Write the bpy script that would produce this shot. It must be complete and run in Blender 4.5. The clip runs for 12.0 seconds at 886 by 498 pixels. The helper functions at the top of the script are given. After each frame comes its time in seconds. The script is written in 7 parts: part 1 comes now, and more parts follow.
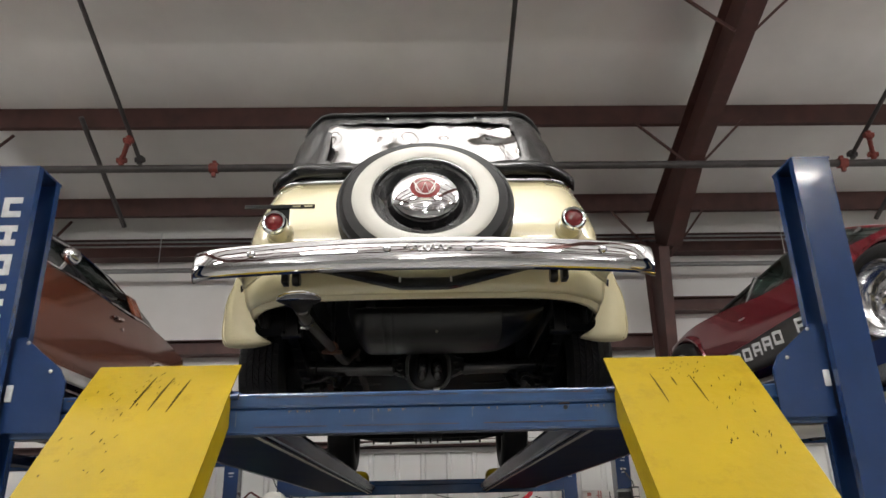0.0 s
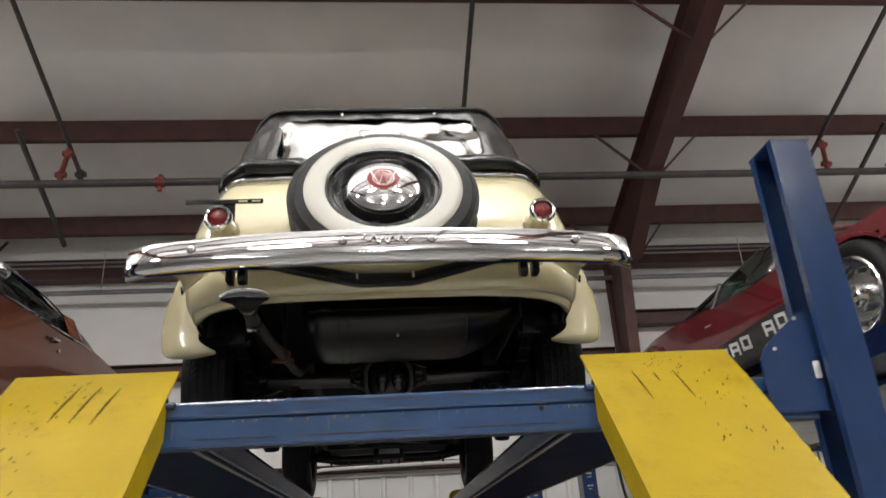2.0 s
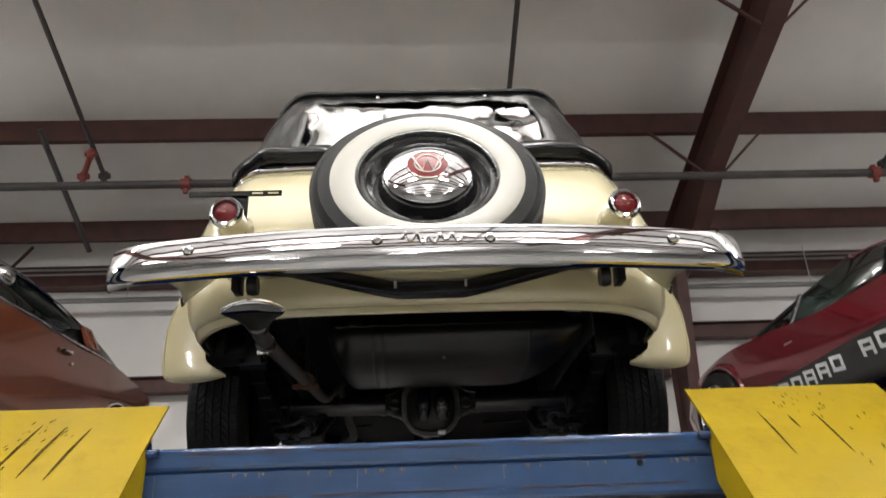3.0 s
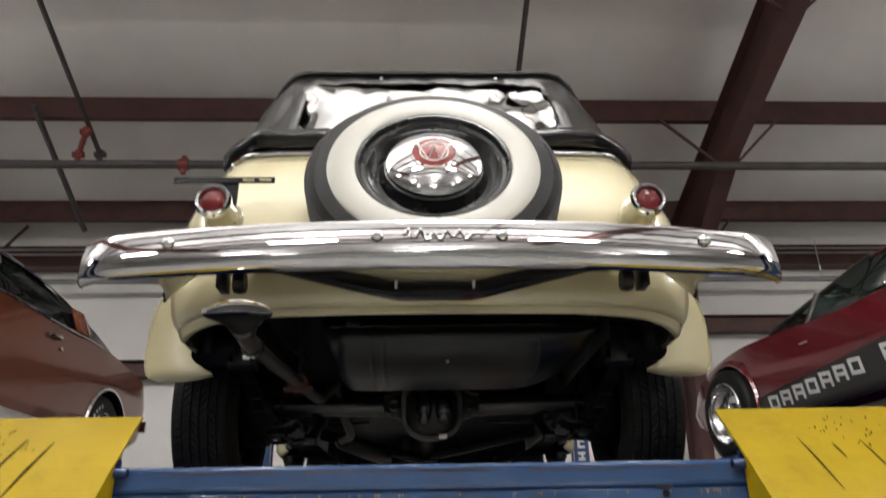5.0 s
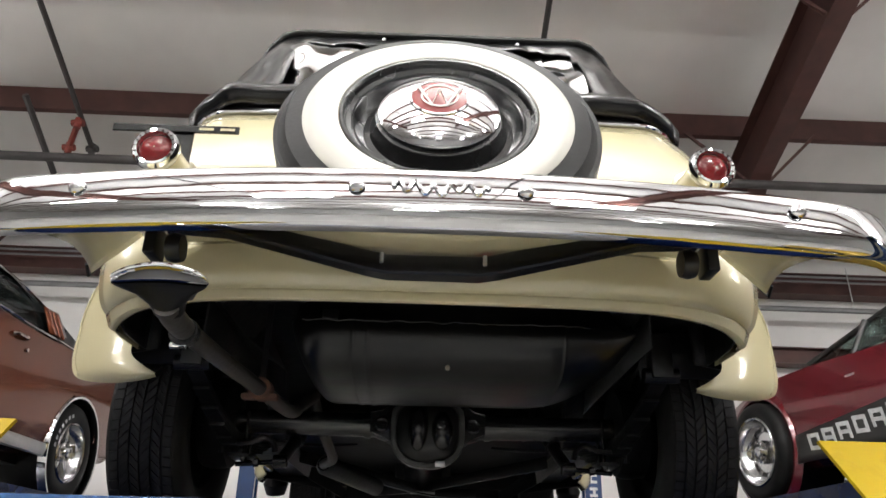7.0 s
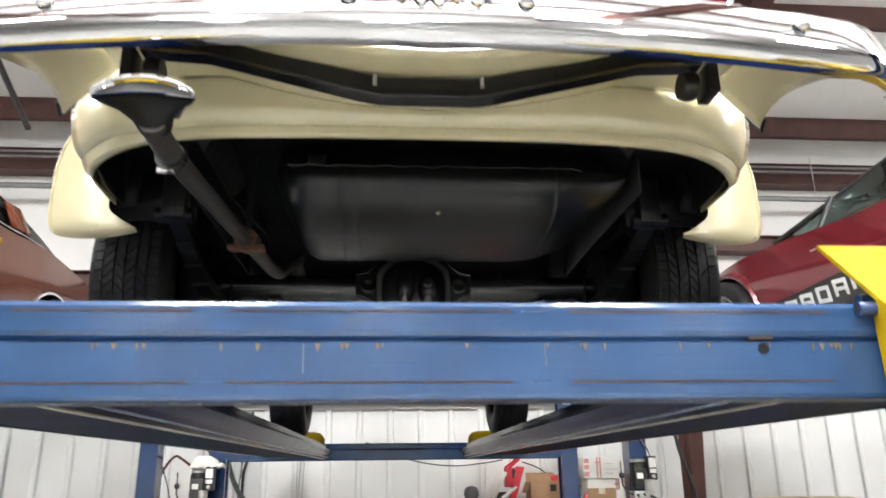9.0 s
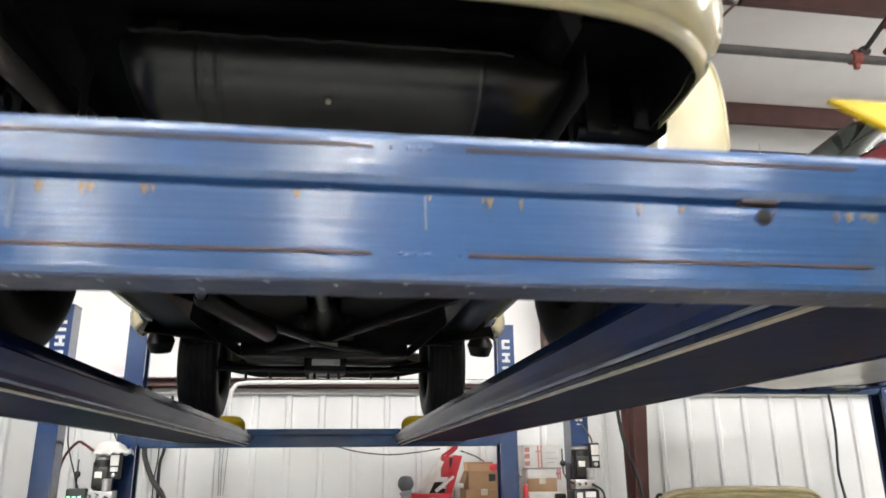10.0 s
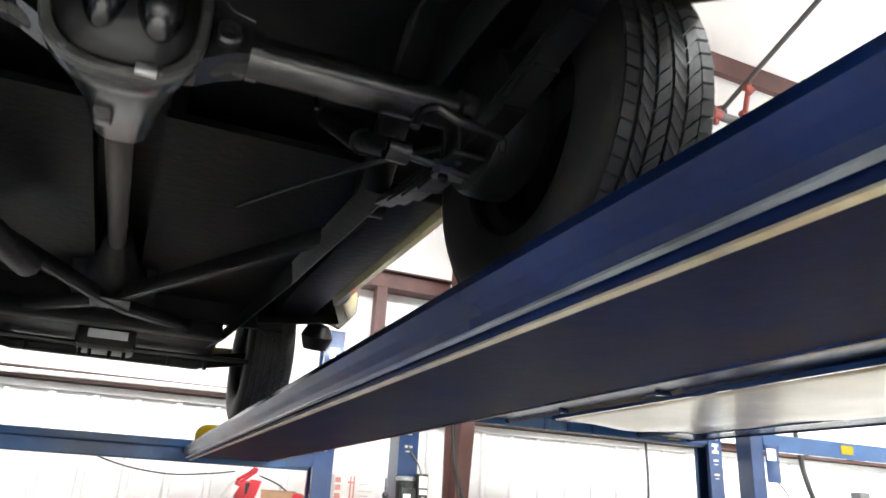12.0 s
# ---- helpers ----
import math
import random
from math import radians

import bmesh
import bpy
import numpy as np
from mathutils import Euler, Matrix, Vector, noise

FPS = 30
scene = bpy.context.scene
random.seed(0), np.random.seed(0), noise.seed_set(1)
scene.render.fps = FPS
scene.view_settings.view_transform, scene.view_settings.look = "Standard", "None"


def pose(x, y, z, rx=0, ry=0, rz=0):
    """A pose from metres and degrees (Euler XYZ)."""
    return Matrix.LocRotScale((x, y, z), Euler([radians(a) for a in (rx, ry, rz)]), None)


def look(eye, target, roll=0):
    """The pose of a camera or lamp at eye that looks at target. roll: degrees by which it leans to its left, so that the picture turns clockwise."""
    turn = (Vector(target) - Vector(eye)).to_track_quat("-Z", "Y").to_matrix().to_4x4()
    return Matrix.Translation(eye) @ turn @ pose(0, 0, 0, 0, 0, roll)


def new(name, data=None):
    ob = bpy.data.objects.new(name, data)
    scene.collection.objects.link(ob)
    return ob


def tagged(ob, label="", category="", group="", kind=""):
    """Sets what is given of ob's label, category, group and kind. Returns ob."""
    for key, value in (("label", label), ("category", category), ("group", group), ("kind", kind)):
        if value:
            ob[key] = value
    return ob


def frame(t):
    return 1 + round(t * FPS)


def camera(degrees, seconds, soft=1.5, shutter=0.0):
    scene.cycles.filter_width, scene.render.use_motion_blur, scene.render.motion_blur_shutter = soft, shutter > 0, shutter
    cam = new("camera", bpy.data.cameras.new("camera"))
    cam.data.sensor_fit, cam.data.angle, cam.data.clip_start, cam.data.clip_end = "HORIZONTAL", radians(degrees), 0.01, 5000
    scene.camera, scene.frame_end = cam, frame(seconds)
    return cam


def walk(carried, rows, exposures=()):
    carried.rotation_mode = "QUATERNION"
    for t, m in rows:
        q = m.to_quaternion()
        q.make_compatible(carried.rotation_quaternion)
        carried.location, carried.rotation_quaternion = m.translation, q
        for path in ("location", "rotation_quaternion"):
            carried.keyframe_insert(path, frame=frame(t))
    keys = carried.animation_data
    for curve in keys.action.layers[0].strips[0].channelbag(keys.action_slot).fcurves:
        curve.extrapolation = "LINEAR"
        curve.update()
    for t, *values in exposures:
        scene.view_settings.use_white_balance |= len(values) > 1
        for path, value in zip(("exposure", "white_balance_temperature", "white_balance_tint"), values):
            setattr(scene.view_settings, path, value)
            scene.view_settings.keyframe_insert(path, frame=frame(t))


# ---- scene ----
cam = camera(62.7, 12.0, shutter=0.5)
PATH = [
    (0, (0.012, -0.061, 1.127), (0.061, 1.809, 1.834), -1.4),
    (0.5, (-0.001, -0.071, 1.13), (0.087, 1.785, 1.869), -2.1),
    (1, (-0.013, -0.058, 1.12), (0.109, 1.783, 1.892), -2.5),
    (1.5, (-0.039, -0.033, 1.104), (0.115, 1.802, 1.883), -2.9),
    (2, (0.002, 0.186, 1.099), (0.17, 2.026, 1.865), -3.6),
    (2.5, (0.033, 0.475, 1.207), (0.094, 2.335, 1.939), -2.8),
    (3, (-0.026, 0.685, 1.29), (0.048, 2.52, 2.081), -2.3),
    (3.2, (-0.056, 0.752, 1.307), (0.064, 2.573, 2.126), -2.6),
    (4.8, (-0.017, 0.824, 1.411), (0.037, 2.661, 2.2), -1.2),
    (5, (-0.029, 0.842, 1.396), (0.038, 2.695, 2.146), -1.1),
    (5.5, (-0.054, 0.931, 1.374), (0.09, 2.808, 2.048), -0.9),
    (6, (0.021, 1.144, 1.376), (0.144, 3.009, 2.087), 0.8),
    (6.5, (0.046, 1.288, 1.439), (0.067, 3.121, 2.238), 2.2),
    (6.7, (0.028, 1.302, 1.459), (0.055, 3.122, 2.288), 1.8),
    (8.3, (-0.035, 1.323, 1.433), (0.047, 3.213, 2.083), 0.1),
    (8.5, (-0.048, 1.348, 1.424), (0.06, 3.241, 2.06), -0.3),
    (9, (-0.052, 1.4, 1.322), (0.088, 3.308, 1.906), -0.7),
    (9.5, (0.031, 1.585, 1.272), (0.347, 3.466, 1.872), -1.8),
    (10, (0.091, 1.806, 1.267), (0.365, 3.703, 1.838), -0.6),
    (10.1, (0.092, 1.856, 1.268), (0.366, 3.755, 1.83), -0.3),
    (10.3, (0.066, 1.936, 1.257), (0.373, 3.83, 1.818), -0.3),
    (10.5, (0.019, 2.016, 1.248), (0.44, 3.87, 1.867), -0.8),
    (10.7, (-0.016, 2.095, 1.233), (0.569, 3.901, 1.863), -1.6),
    (10.9, (-0.007, 2.156, 1.214), (0.681, 3.935, 1.815), -1.5),
    (11, (0.005, 2.2, 1.202), (0.731, 3.971, 1.784), -1.1),
    (11.2, (0.051, 2.307, 1.194), (0.811, 4.071, 1.753), 0.1),
    (11.5, (0.121, 2.441, 1.22), (0.794, 4.213, 1.857), 3.3),
    (12, (0.11, 2.632, 1.187), (0.847, 4.361, 1.87), 3.0),
]
walk(cam, [(t, look(eye, target, roll)) for t, eye, target, roll in PATH],
     exposures=[(0, 0.13, 6500, 10), (2.2, 0.13, 6500, 10), (3.2, 0.23, 6500, 10), (4.8, 0.07, 6490, 10), (5.5, 0.23, 6490, 10), (6.0, 0.39, 6480, 10), (6.7, 0.59, 6420, 10), (8.3, 1.15, 6250, 8), (9.5, 1.73, 6250, 8), (10.0, 1.5, 6300, 8), (10.5, 1.43, 6300, 8), (11.0, 1.99, 6230, 8), (12.0, 2.44, 6200, 8)])

# ---- world and lights ----
world = bpy.data.worlds.new("world")
scene.world = world
world.use_nodes = True
world.node_tree.nodes["Background"].inputs[0].default_value = (0.85, 0.92, 1.0, 1)
world.node_tree.nodes["Background"].inputs[1].default_value = 0.02


# ---- geometry helpers ----
class Geo:
    """Collects vertices and faces of one mesh."""

    def __init__(self):
        self.v, self.f = [], []

    def add(self, verts, faces):
        n = len(self.v)
        self.v += [tuple(p) for p in verts]
        self.f += [tuple(i + n for i in f) for f in faces]
        return self

    def box(self, x0, x1, y0, y1, z0, z1, m=None, b=0.0):
        if b:
            bm = bmesh.new()
            bmesh.ops.create_cube(bm, size=1)
            for p in bm.verts:
                p.co = Vector(((x0 + x1) / 2 + p.co.x * (x1 - x0), (y0 + y1) / 2 + p.co.y * (y1 - y0), (z0 + z1) / 2 + p.co.z * (z1 - z0)))
            bmesh.ops.bevel(bm, geom=bm.edges[:], offset=b, segments=2, affect="EDGES", profile=0.5)
            bm.verts.index_update()
            vs = [m @ p.co if m else p.co.copy() for p in bm.verts]
            fs = [[p.index for p in f.verts] for f in bm.faces]
            bm.free()
            return self.add(vs, fs)
        vs = [Vector((x, y, z)) for x in (x0, x1) for y in (y0, y1) for z in (z0, z1)]
        if m:
            vs = [m @ p for p in vs]
        return self.add(vs, [(0, 1, 3, 2), (4, 6, 7, 5), (0, 4, 5, 1), (2, 3, 7, 6), (0, 2, 6, 4), (1, 5, 7, 3)])

    def rings(self, rings, closed=True, cap=True):
        n = len(rings[0])
        fs = []
        for i in range(len(rings) - 1):
            for j in range(n if closed else n - 1):
                k = (j + 1) % n
                fs.append((i * n + j, i * n + k, (i + 1) * n + k, (i + 1) * n + j))
        if cap and closed:
            fs.append(tuple(range(n))[::-1])
            fs.append(tuple((len(rings) - 1) * n + j for j in range(n)))
        return self.add([p for r in rings for p in r], fs)

    def tube(self, pts, r, n=10, cap=True):
        pts = [Vector(p) for p in pts]
        rs = r if isinstance(r, (list, tuple)) else [r] * len(pts)
        rings = []
        side = None
        for i, p in enumerate(pts):
            d = (pts[min(i + 1, len(pts) - 1)] - pts[max(i - 1, 0)]).normalized()
            if side is None:
                side = d.orthogonal().normalized()
            side = (side - d * side.dot(d)).normalized()
            up = d.cross(side)
            rings.append([p + rs[i] * (math.cos(a) * side + math.sin(a) * up) for a in (2 * math.pi * j / n for j in range(n))])
        return self.rings(rings, cap=cap)

    def lathe(self, prof, m, n=32, cap=True):
        """prof: rows of radius and height along the local z of m."""
        rings = [[m @ Vector((r * math.cos(2 * math.pi * j / n), r * math.sin(2 * math.pi * j / n), h)) for j in range(n)] for r, h in prof]
        return self.rings(rings, cap=cap)

    def extrude(self, prof, axis, a, b, m=None, steps=1):
        """A closed outline of pairs, pushed along an axis from a to b."""
        put = {"x": lambda p, t: Vector((t, p[0], p[1])), "y": lambda p, t: Vector((p[0], t, p[1])), "z": lambda p, t: Vector((p[0], p[1], t))}[axis]
        rings = [[put(p, a + (b - a) * k / steps) for p in prof] for k in range(steps + 1)]
        if m:
            rings = [[m @ p for p in r] for r in rings]
        return self.rings(rings)

    def grid(self, fn, nu, nv):
        pts = [fn(i / nu, j / nv) for i in range(nu + 1) for j in range(nv + 1)]
        w = nv + 1
        return self.add(pts, [(i * w + j, (i + 1) * w + j, (i + 1) * w + j + 1, i * w + j + 1) for i in range(nu) for j in range(nv)])

    def mirror(self):
        n = len(self.v)
        self.v += [(-x, y, z) for x, y, z in self.v]
        self.f += [tuple(i + n for i in f)[::-1] for f in self.f]
        return self


def mesh_of(name, geo, material, smooth=True, fix=True):
    me = bpy.data.meshes.new(name)
    me.from_pydata([tuple(p) for p in geo.v], [], geo.f)
    if fix:
        bm = bmesh.new()
        bm.from_mesh(me)
        bmesh.ops.recalc_face_normals(bm, faces=bm.faces[:])
        bm.to_mesh(me)
        bm.free()
    me.materials.append(material)
    if smooth:
        me.shade_smooth()
        me.set_sharp_from_angle(angle=radians(38))
    return me


BASE = {}


def thing(name, at, label, category, group="", kind=""):
    """An empty at the base of a thing, which parents its parts."""
    ob = new(name)
    ob.empty_display_size = 0.1
    ob.location = at
    BASE[ob.name] = Matrix.Translation(at)
    return tagged(ob, label, category, group, kind)


def part(name, geo, material, parent, label="", smooth=True, kind="", thick=0.0):
    """One mesh object under a thing or under a part, in world coordinates."""
    ob = new(name, mesh_of(name, geo, material, smooth))
    ob.parent = parent
    ob.matrix_parent_inverse = BASE.get(parent.name, Matrix()).inverted()
    if thick:
        mod = ob.modifiers.new("thickness", "SOLIDIFY")
        mod.thickness, mod.offset = thick, -1
    return tagged(ob, label, kind=kind)


def solo(name, geo, material, label, category, group="", kind="", smooth=True):
    return tagged(new(name, mesh_of(name, geo, material, smooth)), label, category, group, kind)


# ---- materials ----
def mat(name, color, rough=0.5, metal=0.0, vary=0.12, scale=6.0, bump=0.0, bump_scale=80.0, dirt=None, dirt_amount=0.0, dirt_scale=3.0, coat=0.0, rvary=0.1, spec=0.5):
    m = bpy.data.materials.new(name)
    m.use_nodes = True
    nt = m.node_tree
    bs = nt.nodes["Principled BSDF"]
    bs.inputs["Metallic"].default_value = metal
    bs.inputs["Coat Weight"].default_value = coat
    bs.inputs["Coat Roughness"].default_value = 0.06
    bs.inputs["Specular IOR Level"].default_value = spec
    co = nt.nodes.new("ShaderNodeTexCoord")
    no = nt.nodes.new("ShaderNodeTexNoise")
    no.inputs["Scale"].default_value, no.inputs["Detail"].default_value = scale, 6
    nt.links.new(co.outputs["Object"], no.inputs["Vector"])
    ra = nt.nodes.new("ShaderNodeValToRGB")
    ra.color_ramp.elements[0].position, ra.color_ramp.elements[1].position = 0.3, 0.7
    ra.color_ramp.elements[0].color = (*[c * (1 - vary) for c in color], 1)
    ra.color_ramp.elements[1].color = (*[min(1, c * (1 + vary)) for c in color], 1)
    nt.links.new(no.outputs["Fac"], ra.inputs["Fac"])
    last = ra.outputs["Color"]
    if dirt:
        n2 = nt.nodes.new("ShaderNodeTexNoise")
        n2.inputs["Scale"].default_value, n2.inputs["Detail"].default_value, n2.inputs["Roughness"].default_value = dirt_scale, 9, 0.72
        nt.links.new(co.outputs["Object"], n2.inputs["Vector"])
        r2 = nt.nodes.new("ShaderNodeValToRGB")
        r2.color_ramp.elements[0].position, r2.color_ramp.elements[1].position = 0.72 - 0.25 * dirt_amount, 0.80
        r2.color_ramp.elements[0].color, r2.color_ramp.elements[1].color = (0, 0, 0, 1), (dirt_amount,) * 3 + (1,)
        nt.links.new(n2.outputs["Fac"], r2.inputs["Fac"])
        mx = nt.nodes.new("ShaderNodeMix")
        mx.data_type = "RGBA"
        nt.links.new(r2.outputs["Color"], mx.inputs["Factor"])
        nt.links.new(last, mx.inputs["A"])
        mx.inputs["B"].default_value = (*dirt, 1)
        last = mx.outputs["Result"]
    nt.links.new(last, bs.inputs["Base Color"])
    rr = nt.nodes.new("ShaderNodeMapRange")
    rr.inputs["To Min"].default_value, rr.inputs["To Max"].default_value = max(0.01, rough * (1 - rvary)), min(1, rough * (1 + rvary))
    nt.links.new(no.outputs["Fac"], rr.inputs["Value"])
    nt.links.new(rr.outputs["Result"], bs.inputs["Roughness"])
    if bump:
        n3 = nt.nodes.new("ShaderNodeTexNoise")
        n3.inputs["Scale"].default_value, n3.inputs["Detail"].default_value = bump_scale, 4
        nt.links.new(co.outputs["Object"], n3.inputs["Vector"])
        bu = nt.nodes.new("ShaderNodeBump")
        bu.inputs["Strength"].default_value, bu.inputs["Distance"].default_value = bump, 0.01
        nt.links.new(n3.outputs["Fac"], bu.inputs["Height"])
        nt.links.new(bu.outputs["Normal"], bs.inputs["Normal"])
    return m


def glow(name, color, strength):
    m = bpy.data.materials.new(name)
    m.use_nodes = True
    bs = m.node_tree.nodes["Principled BSDF"]
    bs.inputs["Base Color"].default_value = (0.8, 0.8, 0.8, 1)
    bs.inputs["Emission Color"].default_value = (*color, 1)
    bs.inputs["Emission Strength"].default_value = strength
    return m


def glass(name, tint, share, rough=0.02, bump=0.0):
    """A thin pane: part clear, part mirror."""
    m = bpy.data.materials.new(name)
    m.use_nodes = True
    nt = m.node_tree
    out = nt.nodes["Material Output"]
    nt.nodes.remove(nt.nodes["Principled BSDF"])
    tr, gl, mx = nt.nodes.new("ShaderNodeBsdfTransparent"), nt.nodes.new("ShaderNodeBsdfGlossy"), nt.nodes.new("ShaderNodeMixShader")
    tr.inputs["Color"].default_value = (*tint, 1)
    gl.inputs["Roughness"].default_value = rough
    mx.inputs["Fac"].default_value = share
    nt.links.new(tr.outputs[0], mx.inputs[1])
    nt.links.new(gl.outputs[0], mx.inputs[2])
    nt.links.new(mx.outputs[0], out.inputs["Surface"])
    if bump:
        n3 = nt.nodes.new("ShaderNodeTexNoise")
        n3.inputs["Scale"].default_value = 9
        bu = nt.nodes.new("ShaderNodeBump")
        bu.inputs["Strength"].default_value, bu.inputs["Distance"].default_value = bump, 0.02
        nt.links.new(n3.outputs["Fac"], bu.inputs["Height"])
        nt.links.new(bu.outputs["Normal"], gl.inputs["Normal"])
    return m


def brushed(m, stretch, strength, dist=0.004):
    """Adds long shallow waves to a paint, as left by rolling or brushing."""
    nt = m.node_tree
    bs = nt.nodes["Principled BSDF"]
    co, mp, no, bu = (nt.nodes.new(k) for k in ("ShaderNodeTexCoord", "ShaderNodeMapping", "ShaderNodeTexNoise", "ShaderNodeBump"))
    mp.inputs["Scale"].default_value = stretch
    no.inputs["Scale"].default_value, no.inputs["Detail"].default_value = 1.0, 3
    bu.inputs["Strength"].default_value, bu.inputs["Distance"].default_value = strength, dist
    nt.links.new(co.outputs["Object"], mp.inputs["Vector"])
    nt.links.new(mp.outputs["Vector"], no.inputs["Vector"])
    nt.links.new(no.outputs["Fac"], bu.inputs["Height"])
    nt.links.new(bu.outputs["Normal"], bs.inputs["Normal"])
    nt.links.new(bu.outputs["Normal"], bs.inputs["Coat Normal"])
    return m


M_CONCRETE = mat("concrete", (0.37, 0.365, 0.35), 0.45, vary=0.15, scale=1.5, bump=0.1, bump_scale=30, dirt=(0.15, 0.14, 0.13), dirt_amount=0.5, dirt_scale=0.8)
M_INSUL = mat("white_vinyl_insulation", (0.76, 0.75, 0.735), 0.5, vary=0.06, scale=1.4, bump=0.4, bump_scale=2.6)
M_LINER = mat("white_painted_sheet", (0.71, 0.71, 0.70), 0.4, vary=0.03, scale=2, bump=0.05, bump_scale=4)
M_REDIRON = mat("red_oxide_primer", (0.075, 0.029, 0.024), 0.55, vary=0.25, scale=5, bump=0.05, dirt=(0.05, 0.03, 0.028), dirt_amount=0.5, dirt_scale=2)
M_PIPE = mat("black_steel_pipe", (0.055, 0.05, 0.05), 0.5, vary=0.25, scale=8, bump=0.05)
M_PIPERED = mat("red_pipe_fitting", (0.20, 0.036, 0.026), 0.45, vary=0.2, scale=20)
M_CONDUIT = mat("galvanised_conduit", (0.27, 0.27, 0.28), 0.4, metal=0.7)
M_BLUE = mat("blue_powder_coat", (0.0135, 0.037, 0.115), 0.2, vary=0.12, scale=5, bump=0.06, bump_scale=45, dirt=(0.10, 0.09, 0.09), dirt_amount=0.28, dirt_scale=7, coat=0.6)
M_BEAM = brushed(mat("rolled_blue_paint", (0.0190, 0.056, 0.148), 0.13, vary=0.15, scale=6, dirt=(0.2, 0.19, 0.18), dirt_amount=0.25, dirt_scale=9, coat=0.5), (7, 7, 240), 0.5, 0.0009)
# Runway blue, much darker than the posts, with navy blotches.
M_BLUEDARK = mat("dark_blotchy_blue_paint", (0.0024, 0.0098, 0.048), 0.24, vary=0.25, scale=4, bump=0.06, bump_scale=14, dirt=(0.006, 0.010, 0.026), dirt_amount=0.6, dirt_scale=2.5, spec=0.22, rvary=0.25)
M_YELLOW = mat("yellow_powder_coat", (0.268, 0.186, 0.0013), 0.5, vary=0.10, scale=3, bump=0.14, bump_scale=28, dirt=(0.165, 0.100, 0.003), dirt_amount=0.7, dirt_scale=7, spec=0.12)
# The runway blue again, darkened for the shade on downward faces.
M_BLUESHADE = mat("shaded_navy_paint", (0.0010, 0.0044, 0.024), 0.5, vary=0.3, scale=4, bump=0.08, bump_scale=30, dirt=(0.002, 0.0048, 0.015), dirt_amount=0.6, dirt_scale=2.5, spec=0.02)
M_RAILSTREAK = mat("scuffed_steel_with_sheen", (0.17, 0.19, 0.22), 0.32, metal=0.5, vary=0.5, scale=5, bump=0.1, dirt=(0.02, 0.035, 0.09), dirt_amount=0.9, dirt_scale=3)
M_GREYWEAR = mat("worn_bare_steel", (0.36, 0.33, 0.26), 0.38, metal=0.7, vary=0.3, scale=12, bump=0.1)
M_CHIP = mat("pale_paint_chip", (0.42, 0.43, 0.42), 0.6, vary=0.3, scale=90)
M_BEAMEDGE = mat("scraped_dark_blue_paint", (0.013, 0.019, 0.042), 0.42, vary=0.4, scale=9, bump=0.15, bump_scale=40, dirt=(0.075, 0.062, 0.048), dirt_amount=0.55, dirt_scale=3, spec=0.25)
M_TANK = mat("black_tank_paint", (0.0042, 0.0042, 0.0044), 0.30, vary=0.35, scale=5, bump=0.22, bump_scale=7, dirt=(0.010, 0.010, 0.010), dirt_amount=0.6, dirt_scale=5, spec=0.36)
M_DRIP = mat("tan_rust_stain", (0.12, 0.085, 0.045), 0.7, vary=0.4, scale=60)
M_STAIN = mat("faint_blue_grey_stain", (0.055, 0.085, 0.15), 0.5, vary=0.3, scale=40)
M_RUST = mat("rusty_steel", (0.075, 0.033, 0.018), 0.8, vary=0.4, scale=25, bump=0.3)
M_CREAM = mat("cream_car_paint", (0.45, 0.405, 0.252), 0.22, vary=0.02, scale=3, coat=0.9, rvary=0.05)
M_CHROME = mat("chrome", (0.57, 0.57, 0.585), 0.035, metal=1.0, vary=0.02, scale=5)
M_RUBBER = mat("black_rubber", (0.0098, 0.0098, 0.0100), 0.5, vary=0.3, scale=15, bump=0.08, bump_scale=120, spec=0.15)
# Paler copy of the rubber: light falling on the tread, put into its colour.
M_TREAD = mat("lit_tread_rubber", (0.019, 0.019, 0.020), 0.6, vary=0.3, scale=15, bump=0.08, bump_scale=120, spec=0.2)
M_WHITEWALL = mat("whitewall_rubber", (0.345, 0.338, 0.298), 0.5, vary=0.03, scale=8)
M_BLACKGLOSS = mat("gloss_black_paint", (0.009, 0.009, 0.009), 0.42, coat=0.0, spec=0.3)
M_RIMBLACK = mat("enamelled_black_rim", (0.006, 0.006, 0.0065), 0.27, vary=0.1, scale=10, spec=0.5)
M_BARBLACK = mat("gloss_black_bar", (0.0036, 0.0036, 0.004), 0.2, vary=0.2, scale=12, bump=0.03, bump_scale=40, spec=0.32)
M_BUMPER = brushed(mat("wavy_chrome", (0.43, 0.43, 0.44), 0.035, metal=1.0, vary=0.02, scale=5), (5, 3, 9), 0.22, 0.006)
M_PAN = mat("black_floor_underseal", (0.0030, 0.0031, 0.0033), 0.45, vary=0.5, scale=6, bump=0.25, bump_scale=35, dirt=(0.0055, 0.0052, 0.005), dirt_amount=0.5, dirt_scale=3, spec=0.08)
M_UNDER = mat("black_undercoat", (0.0062, 0.0063, 0.0067), 0.37, vary=0.4, scale=7, bump=0.2, bump_scale=40, dirt=(0.010, 0.0095, 0.009), dirt_amount=0.5, dirt_scale=4, spec=0.14)
M_UNDERGLOSS = mat("black_chassis_paint", (0.0065, 0.0064, 0.0064), 0.3, vary=0.3, scale=9, bump=0.04, bump_scale=50, spec=0.32)
M_AXLE = mat("dusty_axle_paint", (0.0100, 0.0103, 0.0108), 0.24, vary=0.3, scale=14, bump=0.03, bump_scale=70, spec=0.6)
M_WELD = mat("painted_weld", (0.022, 0.058, 0.165), 0.25, vary=0.2, scale=60, bump=0.5, bump_scale=150, coat=0.5)
